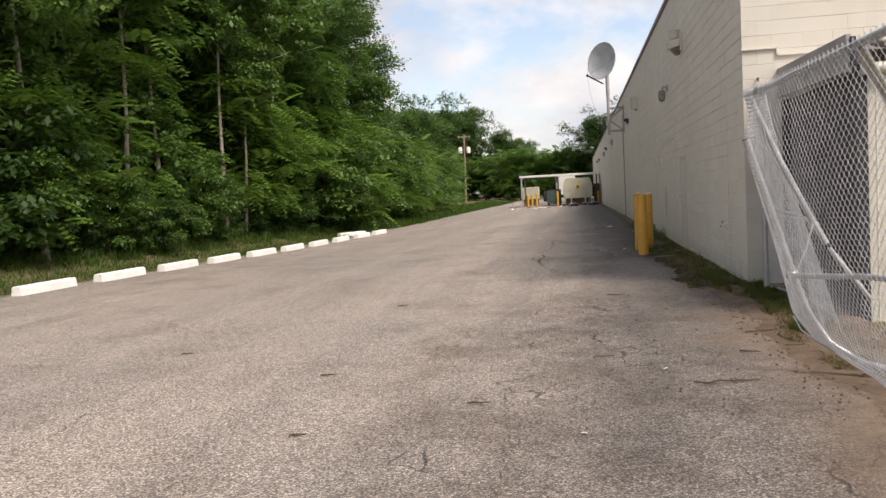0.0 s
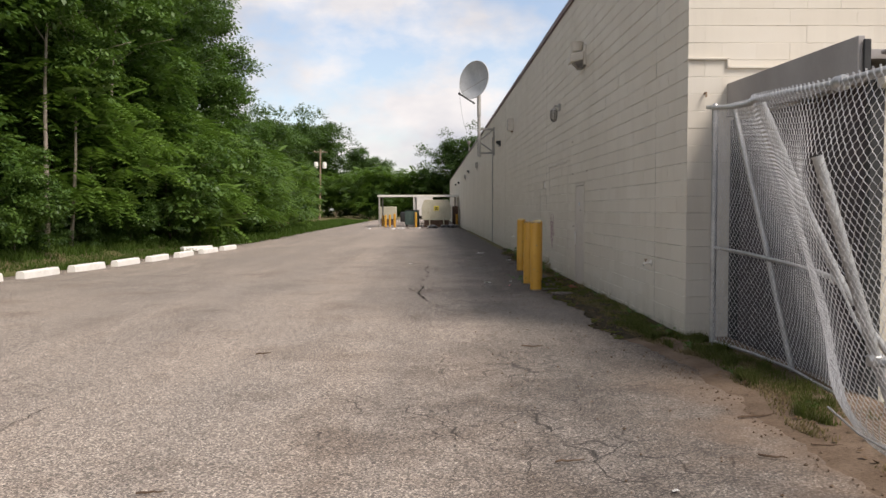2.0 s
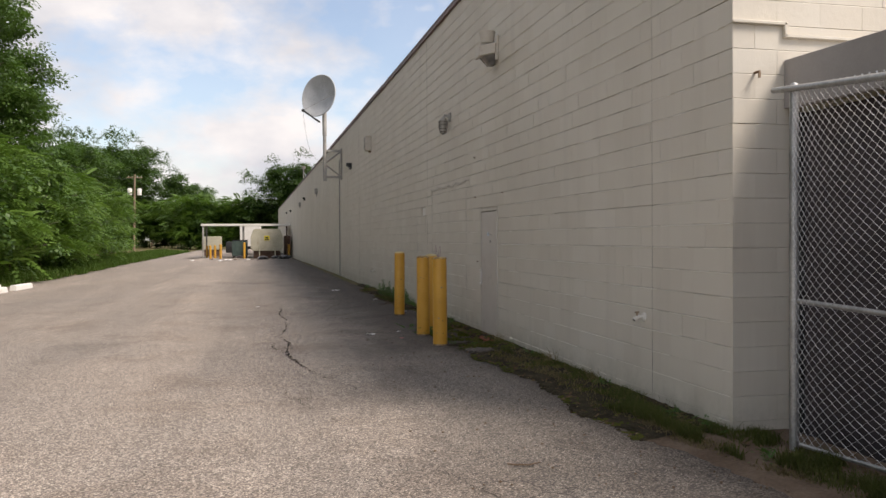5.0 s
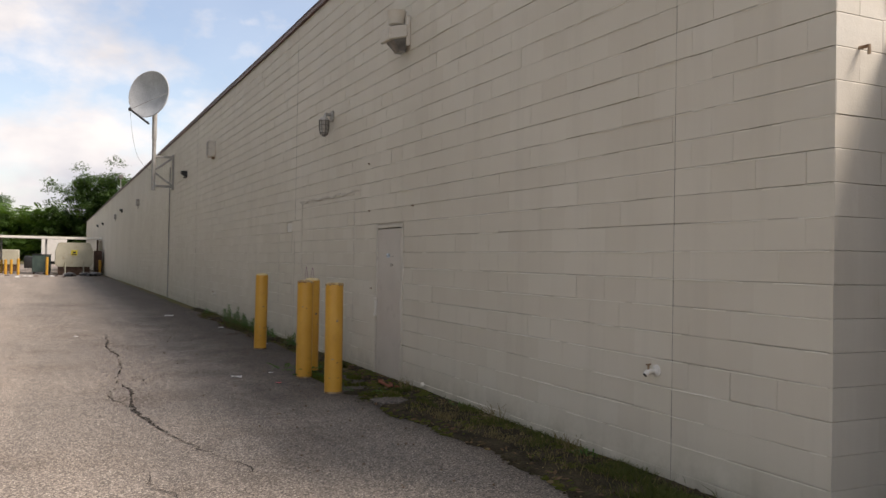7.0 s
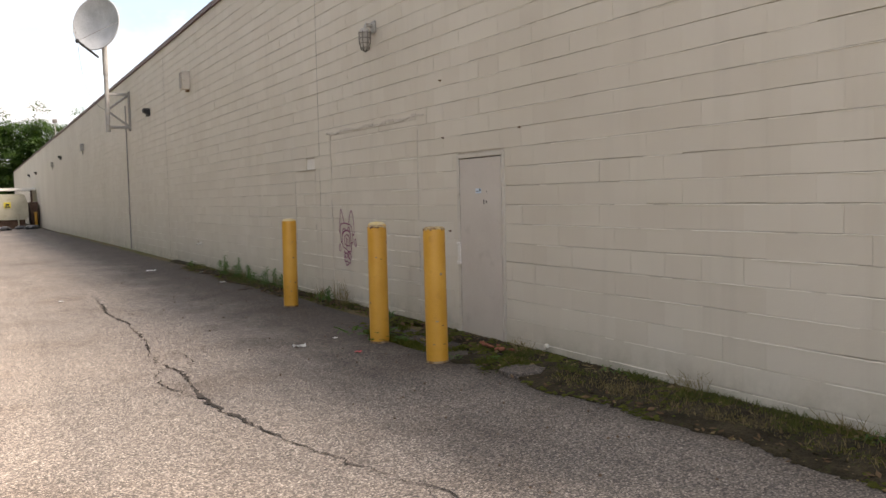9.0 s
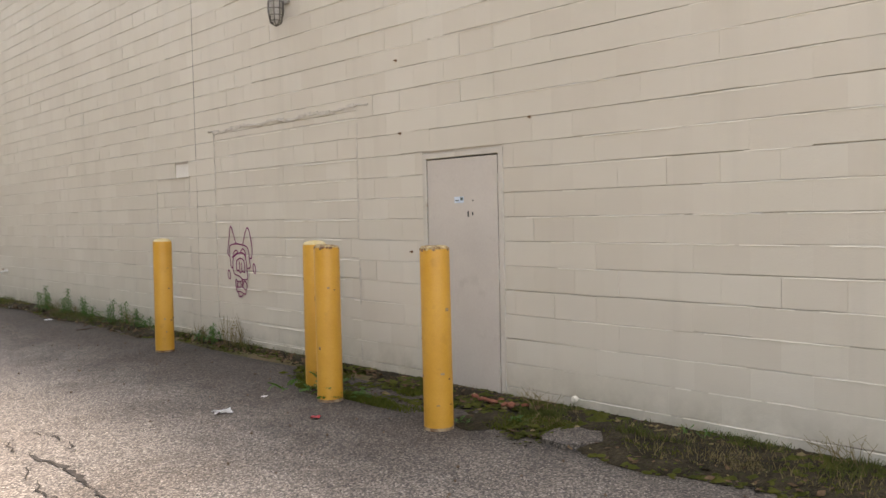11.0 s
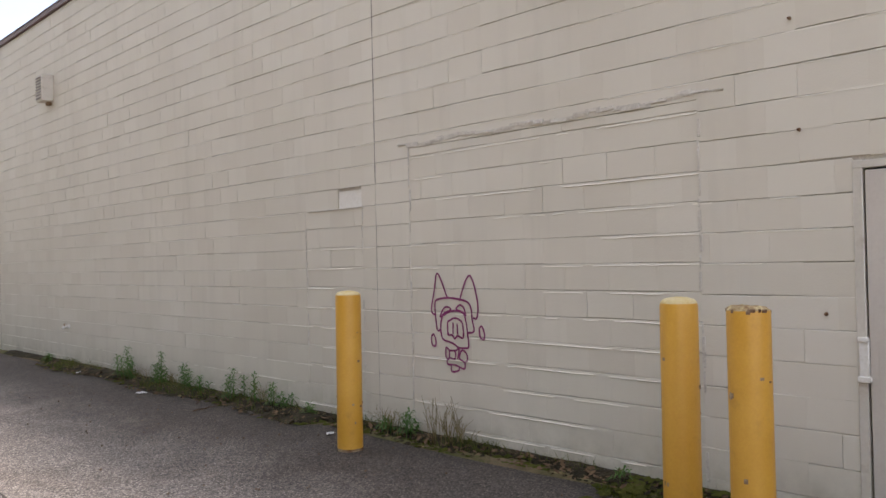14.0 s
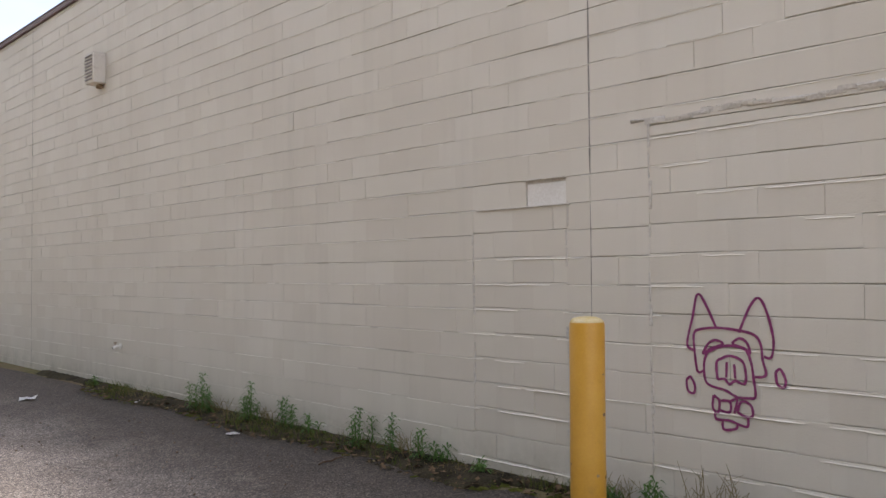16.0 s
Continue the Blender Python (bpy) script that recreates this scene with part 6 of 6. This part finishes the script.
def build_soil():
    """Damp soil and leaf litter between paving and wall."""
    v, f = ragged_strip(12.8, 36.0, lambda y: right_edge(y) - (0.10 if 25.8 < y < 33 else 0.17 if y < 21 else 0.06), 2.812, 0.045, 1.0)
    tagged(new("soil_strip", raw("soil_strip", v, f, SOIL, True)), "damp mossy soil along the foot of the wall", "soil", kind="structure")
    v, f = ragged_strip(2.0, 12.95, lambda y: right_edge(y) - 0.17, 3.31, 0.035, 5.0)
    tagged(new("dirt_strip", raw("dirt_strip", v, f, DIRT, True)), "washed-out tan dirt under the fence", "soil", kind="structure")
    for cx, cy, rx, ry in ((2.05, 20.8, 0.22, 0.42), (2.2, 19.0, 0.3, 0.25)):
        vs, fs = [(cx, cy, gz(cx, cy) + 0.022)], []
        n = 26
        for ring, hh in ((0.55, 0.020), (1.0, 0.006)):
            for k in range(n):
                a = 2 * math.pi * k / n
                q = ring * (1 + 0.28 * noise.noise(Vector((math.cos(a) * 2, math.sin(a) * 2, cx + cy))))
                x, y = min(2.79, cx + rx * q * math.cos(a)), cy + ry * q * math.sin(a)
                vs.append((x, y, gz(x, y) + hh))
        for k in range(n):
            j = (k + 1) % n
            fs += [(0, 1 + k, 1 + j), (1 + k, 1 + n + k, 1 + n + j, 1 + j)]
        tagged(new("soil_patch", raw("soil_patch", vs, fs, SOIL, True)), "mossy soil patch round the bollard feet", "soil", kind="structure")


build_soil()


def build_clods():
    """Crumbs of soil and low cushions of moss that break up the strip under the wall."""
    rnd = random.Random(61)
    lots = {"soil_crumbs": ([], []), "moss_cushions": ([], []), "straw_bits": ([], [])}
    for i in range(9000):
        near = i % 5
        y = 12.85 + rnd.random() * 6.8 if near < 3 else 18.3 + rnd.random() * 3.6 if near == 3 else 21.5 + rnd.random() * 12.5
        e = right_edge(y) - 0.16 - (0.35 if near == 3 else 0.0)
        x = e + (2.79 - e) * rnd.random() ** 0.8
        patch = noise.noise(Vector((x * 2.6, y * 1.6, 9.0))) + 0.35 * noise.noise(Vector((x * 9, y * 9, 2.0)))
        if near == 3 and patch < -0.02:
            continue
        kind = "moss_cushions" if patch > 0.02 and rnd.random() < 0.75 else "straw_bits" if rnd.random() < 0.12 else "soil_crumbs"
        r = (0.008 + rnd.random() ** 2 * 0.026) * (1.5 if kind == "moss_cushions" else 1.0)
        flat = 0.45 if kind == "moss_cushions" else 0.6
        z = gz(x, y) + 0.002 + 0.05 * smooth01((x - e - 0.1) / (2.8 - e) * 1.3)
        v, f = lots[kind]
        o = len(v)
        a = rnd.random() * 6.28
        for k in range(6):
            t = a + k * math.pi / 3
            q = r * (0.7 + 0.6 * rnd.random())
            v.append((x + q * math.cos(t), y + q * math.sin(t), z + rnd.random() * r * 0.15))
        v.append((x + rnd.gauss(0, r * 0.2), y + rnd.gauss(0, r * 0.2), z + r * flat * (0.7 + 0.6 * rnd.random())))
        f += [(o + k, o + (k + 1) % 6, o + 6) for k in range(6)]
    for name, mat, label in (("soil_crumbs", SOIL, "dark crumbs of soil along the wall"), ("moss_cushions", MOSS, "low cushions of olive moss along the wall"), ("straw_bits", STRAW, "pale bits of straw along the wall")):
        v, f = lots[name]
        tagged(new(name, raw(name, v, f, mat)), label, "soil", kind="stuff")


build_clods()


def horseweed(y, h, seed, x=2.66):
    """An upright weed: a stalk with whorls of narrow drooping leaves."""
    rnd = random.Random(seed)
    z = gz(x, y) + 0.02
    ob = empty_thing("weed", pose(x, y, z), "upright green weed growing at the wall's foot", "weed", "weeds along the wall")
    stems = [(0, 0, h)] + [(rnd.gauss(0, 0.05), rnd.gauss(0, 0.08), h * (0.5 + 0.4 * rnd.random())) for _ in range(rnd.randrange(1, 4))]
    bm = bmesh.new()
    quads = []
    for sx, sy, hh in stems:
        tube(bm, [(sx, sy, -0.03), (sx + 0.01, sy, hh * 0.5), (sx + rnd.gauss(0, 0.02), sy, hh)], [0.005, 0.004, 0.002], 5)
        n = int(hh * 110)
        for i in range(n):
            f = (i + 0.5) / n
            a = i * 2.4
            l = 0.10 * (1.15 - 0.55 * f) * (0.7 + 0.6 * rnd.random())
            p = np.array([sx, sy, hh * (0.08 + 0.92 * f)])
            d = np.array([math.cos(a), math.sin(a), 0.35 + 0.5 * f])
            s = np.array([-math.sin(a), math.cos(a), 0]) * 0.008
            e = p + d * l * 0.6
            quads.append([p - s * 0.4, p + s * 0.4, e + s, e - s])
            t = e + np.array([math.cos(a), math.sin(a), -0.7]) * l * 0.5
            quads.append([e - s, e + s, t + s * 0.1, t - s * 0.1])
    part("stalk", bm, WEED, ob)
    v = np.array(quads).reshape(-1, 3)
    lf = new("leaves", quads_mesh("leaves", v, len(quads), WEED))
    lf.parent = ob


for i, (y, h) in enumerate(((30.32, 0.44), (30.2, 0.3), (29.23, 0.43), (29.1, 0.22), (28.55, 0.33), (28.42, 0.27), (28.14, 0.2), (27.32, 0.37), (26.84, 0.35), (26.45, 0.27), (26.3, 0.18), (25.76, 0.13), (24.5, 0.14), (24.17, 0.23), (21.9, 0.1), (33.6, 0.14), (17.6, 0.07), (15.0, 0.08))):
    horseweed(y, h, 300 + i)


def dry_stalks(y, h, seed):
    rnd = random.Random(seed)
    x = 2.68
    ob = empty_thing("dry_weed", pose(x, y, gz(x, y) + 0.02), "clump of thin dry brown stalks", "weed", "dry weeds along the wall")
    bm = bmesh.new()
    for i in range(16):
        sx, sy = rnd.gauss(0, 0.05), rnd.gauss(0, 0.1)
        hh = h * (0.5 + 0.5 * rnd.random())
        tx, ty = sx + rnd.gauss(-0.03, 0.04), sy + rnd.gauss(0, 0.10)
        tube(bm, [(sx, sy, -0.03), ((sx + tx) / 2, (sy + ty) / 2 + rnd.gauss(0, 0.015), hh * 0.6), (tx, ty, hh)], [0.003, 0.0025, 0.0015], 4)
        for k in range(2):
            f = 0.4 + 0.5 * rnd.random()
            a = (sx + (tx - sx) * f, sy + (ty - sy) * f, hh * f)
            tube(bm, [a, (a[0] + rnd.gauss(0, 0.03), a[1] + rnd.gauss(0, 0.05), a[2] + 0.06)], 0.0014, 4)
    part("dry_clump", bm, STRAW, ob)


for i, (y, h) in enumerate(((23.78, 0.42), (23.62, 0.3), (24.49, 0.25), (26.7, 0.26), (28.9, 0.2), (30.0, 0.2), (16.6, 0.2), (15.2, 0.16), (18.9, 0.12))):
    dry_stalks(y, h, 500 + i)


def ground_plant(x, y, s, seed):
    rs, rnd = np.random.RandomState(seed), random.Random(seed)
    places = [(rnd.gauss(0, 0.09 * s), rnd.gauss(0, 0.12 * s), 0.01 + rnd.random() * 0.09 * s, 0.085 * s * (0.7 + rnd.random()), rnd.random() * 6.28, 0.3 + rnd.gauss(0, 0.3)) for _ in range(34)]
    v = scatter(FRONDS, places, rs)
    ob = tagged(new("low_weed", quads_mesh("low_weed", v, len(v) // 4, WEED)), "low leafy weed in the soil by a bollard", "weed", "low weeds", "stuff")
    ob.location = (x, y, gz(x, y) + 0.01)


for i, (x, y, s) in enumerate(((1.85, 20.75, 1.3), (2.0, 20.35, 0.6), (1.98, 19.1, 0.35), (2.25, 18.75, 0.4), (2.2, 21.2, 0.4), (2.6, 12.0, 0.7), (2.62, 10.6, 0.5), (2.66, 9.2, 0.6), (2.62, 13.4, 0.8), (2.66, 12.9, 0.9))):
    ground_plant(x, y, s, 700 + i)


# ---- spray-painted doodle ----
def build_graffiti():
    """Loose loops of spray paint; each stroke is a flat ribbon on the blocks. s runs along the wall, h up."""
    Y0, H0, K = 23.905, 1.795, 1.0

    def smooth_line(pts, n=8):
        out = []
        for i in range(len(pts) - 1):
            p0, p1, p2, p3 = (np.array(pts[max(0, min(len(pts) - 1, i + d))]) for d in (-1, 0, 1, 2))
            for k in range(n):
                t = k / n
                out.append(0.5 * (2 * p1 + (p2 - p0) * t + (2 * p0 - 5 * p1 + 4 * p2 - p3) * t * t + (3 * p1 - p0 - 3 * p2 + p3) * t ** 3))
        out.append(np.array(pts[-1]))
        return out

    strokes = [
        [(0.12, -0.22), (0.0, 0.0), (-0.05, -0.16), (-0.09, -0.33), (-0.04, -0.37)],
        [(0.27, -0.24), (0.34, -0.08), (0.40, -0.02), (0.45, -0.10), (0.49, -0.27), (0.475, -0.38), (0.43, -0.38)],
        [(0.02, -0.50), (-0.02, -0.50), (-0.04, -0.35), (-0.04, -0.26), (0.0, -0.23), (0.12, -0.215), (0.26, -0.225), (0.37, -0.25), (0.41, -0.31), (0.42, -0.40), (0.44, -0.48), (0.42, -0.505), (0.37, -0.51)],
        [(0.05, -0.38), (0.13, -0.34), (0.22, -0.325), (0.31, -0.345), (0.345, -0.42), (0.36, -0.52), (0.37, -0.63), (0.33, -0.645), (0.25, -0.645), (0.17, -0.61), (0.06, -0.585), (0.03, -0.53), (0.03, -0.44), (0.05, -0.38)],
        [(0.02, -0.39), (0.06, -0.32), (0.11, -0.295), (0.16, -0.315), (0.08, -0.35), (0.03, -0.39)],
        [(0.22, -0.31), (0.27, -0.275), (0.32, -0.30), (0.34, -0.365), (0.30, -0.335), (0.22, -0.315)],
        [(0.12, -0.545), (0.115, -0.44), (0.15, -0.41), (0.21, -0.39), (0.29, -0.42), (0.31, -0.50), (0.30, -0.56), (0.24, -0.545), (0.20, -0.57), (0.17, -0.54), (0.12, -0.545)],
        [(0.185, -0.43), (0.18, -0.53)],
        [(0.235, -0.44), (0.24, -0.53)],
        [(0.09, -0.65), (0.085, -0.73), (0.12, -0.755), (0.13, -0.68), (0.09, -0.65)],
        [(0.13, -0.68), (0.20, -0.68), (0.20, -0.745), (0.13, -0.74)],
        [(0.20, -0.68), (0.25, -0.66), (0.23, -0.75)],
        [(0.25, -0.74), (0.28, -0.67), (0.34, -0.69), (0.35, -0.75), (0.31, -0.765), (0.25, -0.74)],
        [(0.10, -0.76), (0.11, -0.80), (0.20, -0.80), (0.31, -0.825), (0.32, -0.77)],
        [(0.15, -0.81), (0.16, -0.86), (0.24, -0.845), (0.25, -0.81)],
        [(-0.10, -0.57), (-0.07, -0.545), (-0.04, -0.60), (-0.05, -0.65), (-0.09, -0.635), (-0.10, -0.57)],
        [(0.50, -0.47), (0.53, -0.45), (0.56, -0.51), (0.55, -0.56), (0.51, -0.54), (0.50, -0.47)],
    ]
    tag = empty_thing("spray_doodle", pose(WALL_X - 0.006, Y0, H0), "purple spray-painted line doodle on the block wall", "graffiti")
    rnd = random.Random(6)
    for st in strokes:
        pts = smooth_line(st)
        bm = bmesh.new()
        prev = None
        for i, p in enumerate(pts):
            a, b = pts[max(0, i - 1)], pts[min(len(pts) - 1, i + 1)]
            d = b - a
            d = d / (np.linalg.norm(d) + 1e-9)
            w = 0.0085 * (0.85 + 0.3 * rnd.random())
            q = [bm.verts.new((0.002 * rnd.random(), -(p[0] + s * d[1] * w) * K, p[1] - s * d[0] * w)) for s in (-1, 1)]
            if prev:
                bm.faces.new((prev[0], prev[1], q[1], q[0]))
            prev = q
        part("stroke", bm, SPRAY, tag, smooth=False)


build_graffiti()


# ---- litter ----
def build_litter():
    rnd = random.Random(15)
    for x, y, s in ((0.97, 20.86, 1.0), (1.49, 21.07, 0.45), (1.54, 33.0, 1.6), (-0.9, 27.9, 0.6), (2.3, 24.9, 0.6), (2.45, 31.6, 0.7), (2.2, 28.8, 0.8), (0.4, 5.6, 0.25), (1.1, 7.4, 0.3)):
        bm = bmesh.new()
        n = 5
        g = [[bm.verts.new(((i - 2) * 0.035 * s + rnd.gauss(0, 0.006), (j - 2) * 0.03 * s + rnd.gauss(0, 0.006), 0.006 + abs(rnd.gauss(0, 0.012)) * s)) for j in range(n)] for i in range(n)]
        for i in range(n - 1):
            for j in range(n - 1):
                bm.faces.new((g[i][j], g[i + 1][j], g[i + 1][j + 1], g[i][j + 1]))
        r = bmesh.ops.solidify(bm, geom=list(bm.faces), thickness=0.002)
        bm.transform(pose(x, y, gz(x, y) + 0.006, 0, 0, rnd.random() * 360))
        tagged(link_bm("paper_scrap", bm, PAPER), "crumpled white paper scrap on the asphalt", "litter", "paper scraps")
    for x, y, l in ((-1.92, 7.55, 0.16), (-0.39, 6.45, 0.18), (1.5, 6.85, 0.5), (-3.92, 8.75, 0.13), (-1.56, 5.65, 0.12), (1.89, 7.97, 0.18), (-2.2, 12.2, 0.18), (0.6, 8.0, 0.2), (2.2, 9.0, 0.35), (2.35, 27.6, 0.35), (2.2, 27.1, 0.4), (0.9, 12.4, 0.25), (2.4, 8.2, 0.3), (2.5, 7.6, 0.3)):
        bm = bmesh.new()
        a = rnd.gauss(0, 0.35)
        d = Vector((math.cos(a), math.sin(a), 0))
        q = Vector((-d.y, d.x, 0))
        pts = [d * l * (k / 5 - 0.5) + q * rnd.gauss(0, l * 0.05) + Vector((0, 0, 0.012 + abs(rnd.gauss(0, 0.004)))) for k in range(6)]
        tube(bm, pts, [0.007, 0.009, 0.008, 0.007, 0.006, 0.003], 6)
        if l > 0.3:
            tube(bm, [pts[3], pts[3] + d * l * 0.2 + q * l * 0.15], [0.005, 0.002], 5)
        bm.transform(Matrix.Translation((x, y, gz(x, y) + 0.004)))
        tagged(link_bm("twig", bm, TWIG, True), "dead brown twig lying on the asphalt", "twig", "fallen twigs")
    vs, fs = [], []
    for i in range(900):
        x, y = (2.0 + rnd.random() * 0.8, 6 + rnd.random() * 6) if i < 420 else (0.3 + rnd.random() * 2.3, 4 + rnd.random() * 28)
        s = 0.004 + rnd.random() * 0.011
        z = gz(x, y) + s * 0.5
        o = len(vs)
        for dx, dy, dz in ((1, 0, 0), (-1, 0, 0), (0, 1, 0), (0, -1, 0), (0, 0, 0.8), (0, 0, -0.8)):
            vs.append((x + dx * s * (0.7 + rnd.random() * 0.6), y + dy * s * (0.7 + rnd.random() * 0.6), z + dz * s))
        fs += [(o + a, o + b, o + c) for a, b, c in ((0, 2, 4), (2, 1, 4), (1, 3, 4), (3, 0, 4), (2, 0, 5), (1, 2, 5), (3, 1, 5), (0, 3, 5))]
    tagged(new("gravel", raw("gravel", vs, fs, DIRT)), "loose gravel scattered over the paving", "gravel", kind="stuff")


build_litter()


def build_odd_bits():
    """Single small things: a sensor on the roof, a knob in the wall, a slab, brick bits and a red scrap."""
    ob = empty_thing("roof_sensor", pose(3.1, 74.8, ROOF_Z + 0.1), "small dark box on a thin roof mast", "sensor")
    bm = bmesh.new()
    tube(bm, [(0, 0, -0.05), (0, 0, 1.15)], 0.03, 8)
    part("mast", bm, STEEL, ob)
    bm = bmesh.new()
    box(bm, (0, 0, 1.28), (0.30, 0.30, 0.26), 0.03)
    part("case", bm, DKSTEEL, ob)
    knob = empty_thing("pipe_plug", pose(WALL_X, 18.64, 0.42), "pale painted round plug low on the wall", "plug")
    bm = bmesh.new()
    lathe(bm, [(0.028, 0.0), (0.028, 0.02), (0.020, 0.034), (0.006, 0.038)], 14, (0, 0, 0), Matrix.Rotation(radians(-90), 3, "Y"))
    part("plug", bm, BEAD, knob)
    rnd = random.Random(91)
    bm = bmesh.new()
    rim = [(2.17 + 0.22 * (0.8 + 0.3 * rnd.random()) * math.cos(a), 18.2 + 0.20 * (0.8 + 0.4 * rnd.random()) * math.sin(a)) for a in np.linspace(0, 6.283, 15)[:-1]]
    top = [bm.verts.new((x, y, gz(x, y) + 0.040 + 0.02 * (x - 2.1))) for x, y in rim]
    low = [bm.verts.new((x, y, gz(x, y) - 0.01)) for x, y in rim]
    bm.faces.new(top)
    for i in range(len(rim)):
        j = (i + 1) % len(rim)
        bm.faces.new((low[i], low[j], top[j], top[i]))
    tagged(link_bm("broken_slab", bm, ASPHALT), "broken grey slab lying in the mossy soil", "slab")
    for i in range(9):
        x, y = 2.53 + rnd.gauss(0, 0.06), 19.25 + rnd.gauss(0, 0.12)
        bm = bmesh.new()
        box(bm, (0, 0, 0), (0.03 + 0.03 * rnd.random(), 0.03 + 0.04 * rnd.random(), 0.025), 0.006)
        bm.transform(pose(x, y, gz(x, y) + 0.055, rnd.gauss(0, 12), rnd.gauss(0, 12), rnd.random() * 90))
        tagged(link_bm("brick_bit", bm, BRICK), "reddish crumb of brick by the door sill", "rubble", "brick crumbs")
    bm = bmesh.new()
    n = 4
    g = [[bm.verts.new(((i - 1.5) * 0.022 + rnd.gauss(0, 0.004), (j - 1.5) * 0.03 + rnd.gauss(0, 0.004), 0.006 + abs(rnd.gauss(0, 0.008)))) for j in range(n)] for i in range(n)]
    for i in range(n - 1):
        for j in range(n - 1):
            bm.faces.new((g[i][j], g[i + 1][j], g[i + 1][j + 1], g[i][j + 1]))
    bmesh.ops.solidify(bm, geom=list(bm.faces), thickness=0.002)
    bm.transform(pose(1.36, 20.1, gz(1.36, 20.1) + 0.006, 0, 0, 30))
    tagged(link_bm("wrapper_scrap", bm, REDLIT), "small crumpled red wrapper on the asphalt", "litter")


build_odd_bits()


def build_leaf_litter():
    """Brown dead leaves and bits along the fence foot and the wall."""
    rs = np.random.RandomState(44)
    quads = []
    for i in range(2200):
        if i < 380:
            x, y = 2.35 + rs.rand() * 0.9, 5.5 + rs.rand() * 7.0
        else:
            y = 12.8 + rs.rand() * 20.5
            e = right_edge(y)
            x = e - 0.25 + (2.78 - e + 0.25) * rs.rand() ** 0.7
        a, l = rs.rand() * 6.283, 0.012 + rs.rand() * 0.03
        z = gz(x, y) + 0.03 + 0.03 * smooth01((x - 2.3) / 0.4) * (rs.rand() * 0.6 + 0.4)
        d = np.array([math.cos(a), math.sin(a), rs.normal(0, 0.25)]) * l
        s = np.array([-math.sin(a), math.cos(a), rs.normal(0, 0.25)]) * l * 0.5
        p = np.array([x, y, z])
        quads.append([p - d, p + s, p + d, p - s])
    v = np.array(quads).reshape(-1, 3)
    tagged(new("dead_leaves", quads_mesh("dead_leaves", v, len(quads), DEAD)), "brown dead leaves along wall and fence", "leaf litter", kind="stuff")


build_leaf_litter()
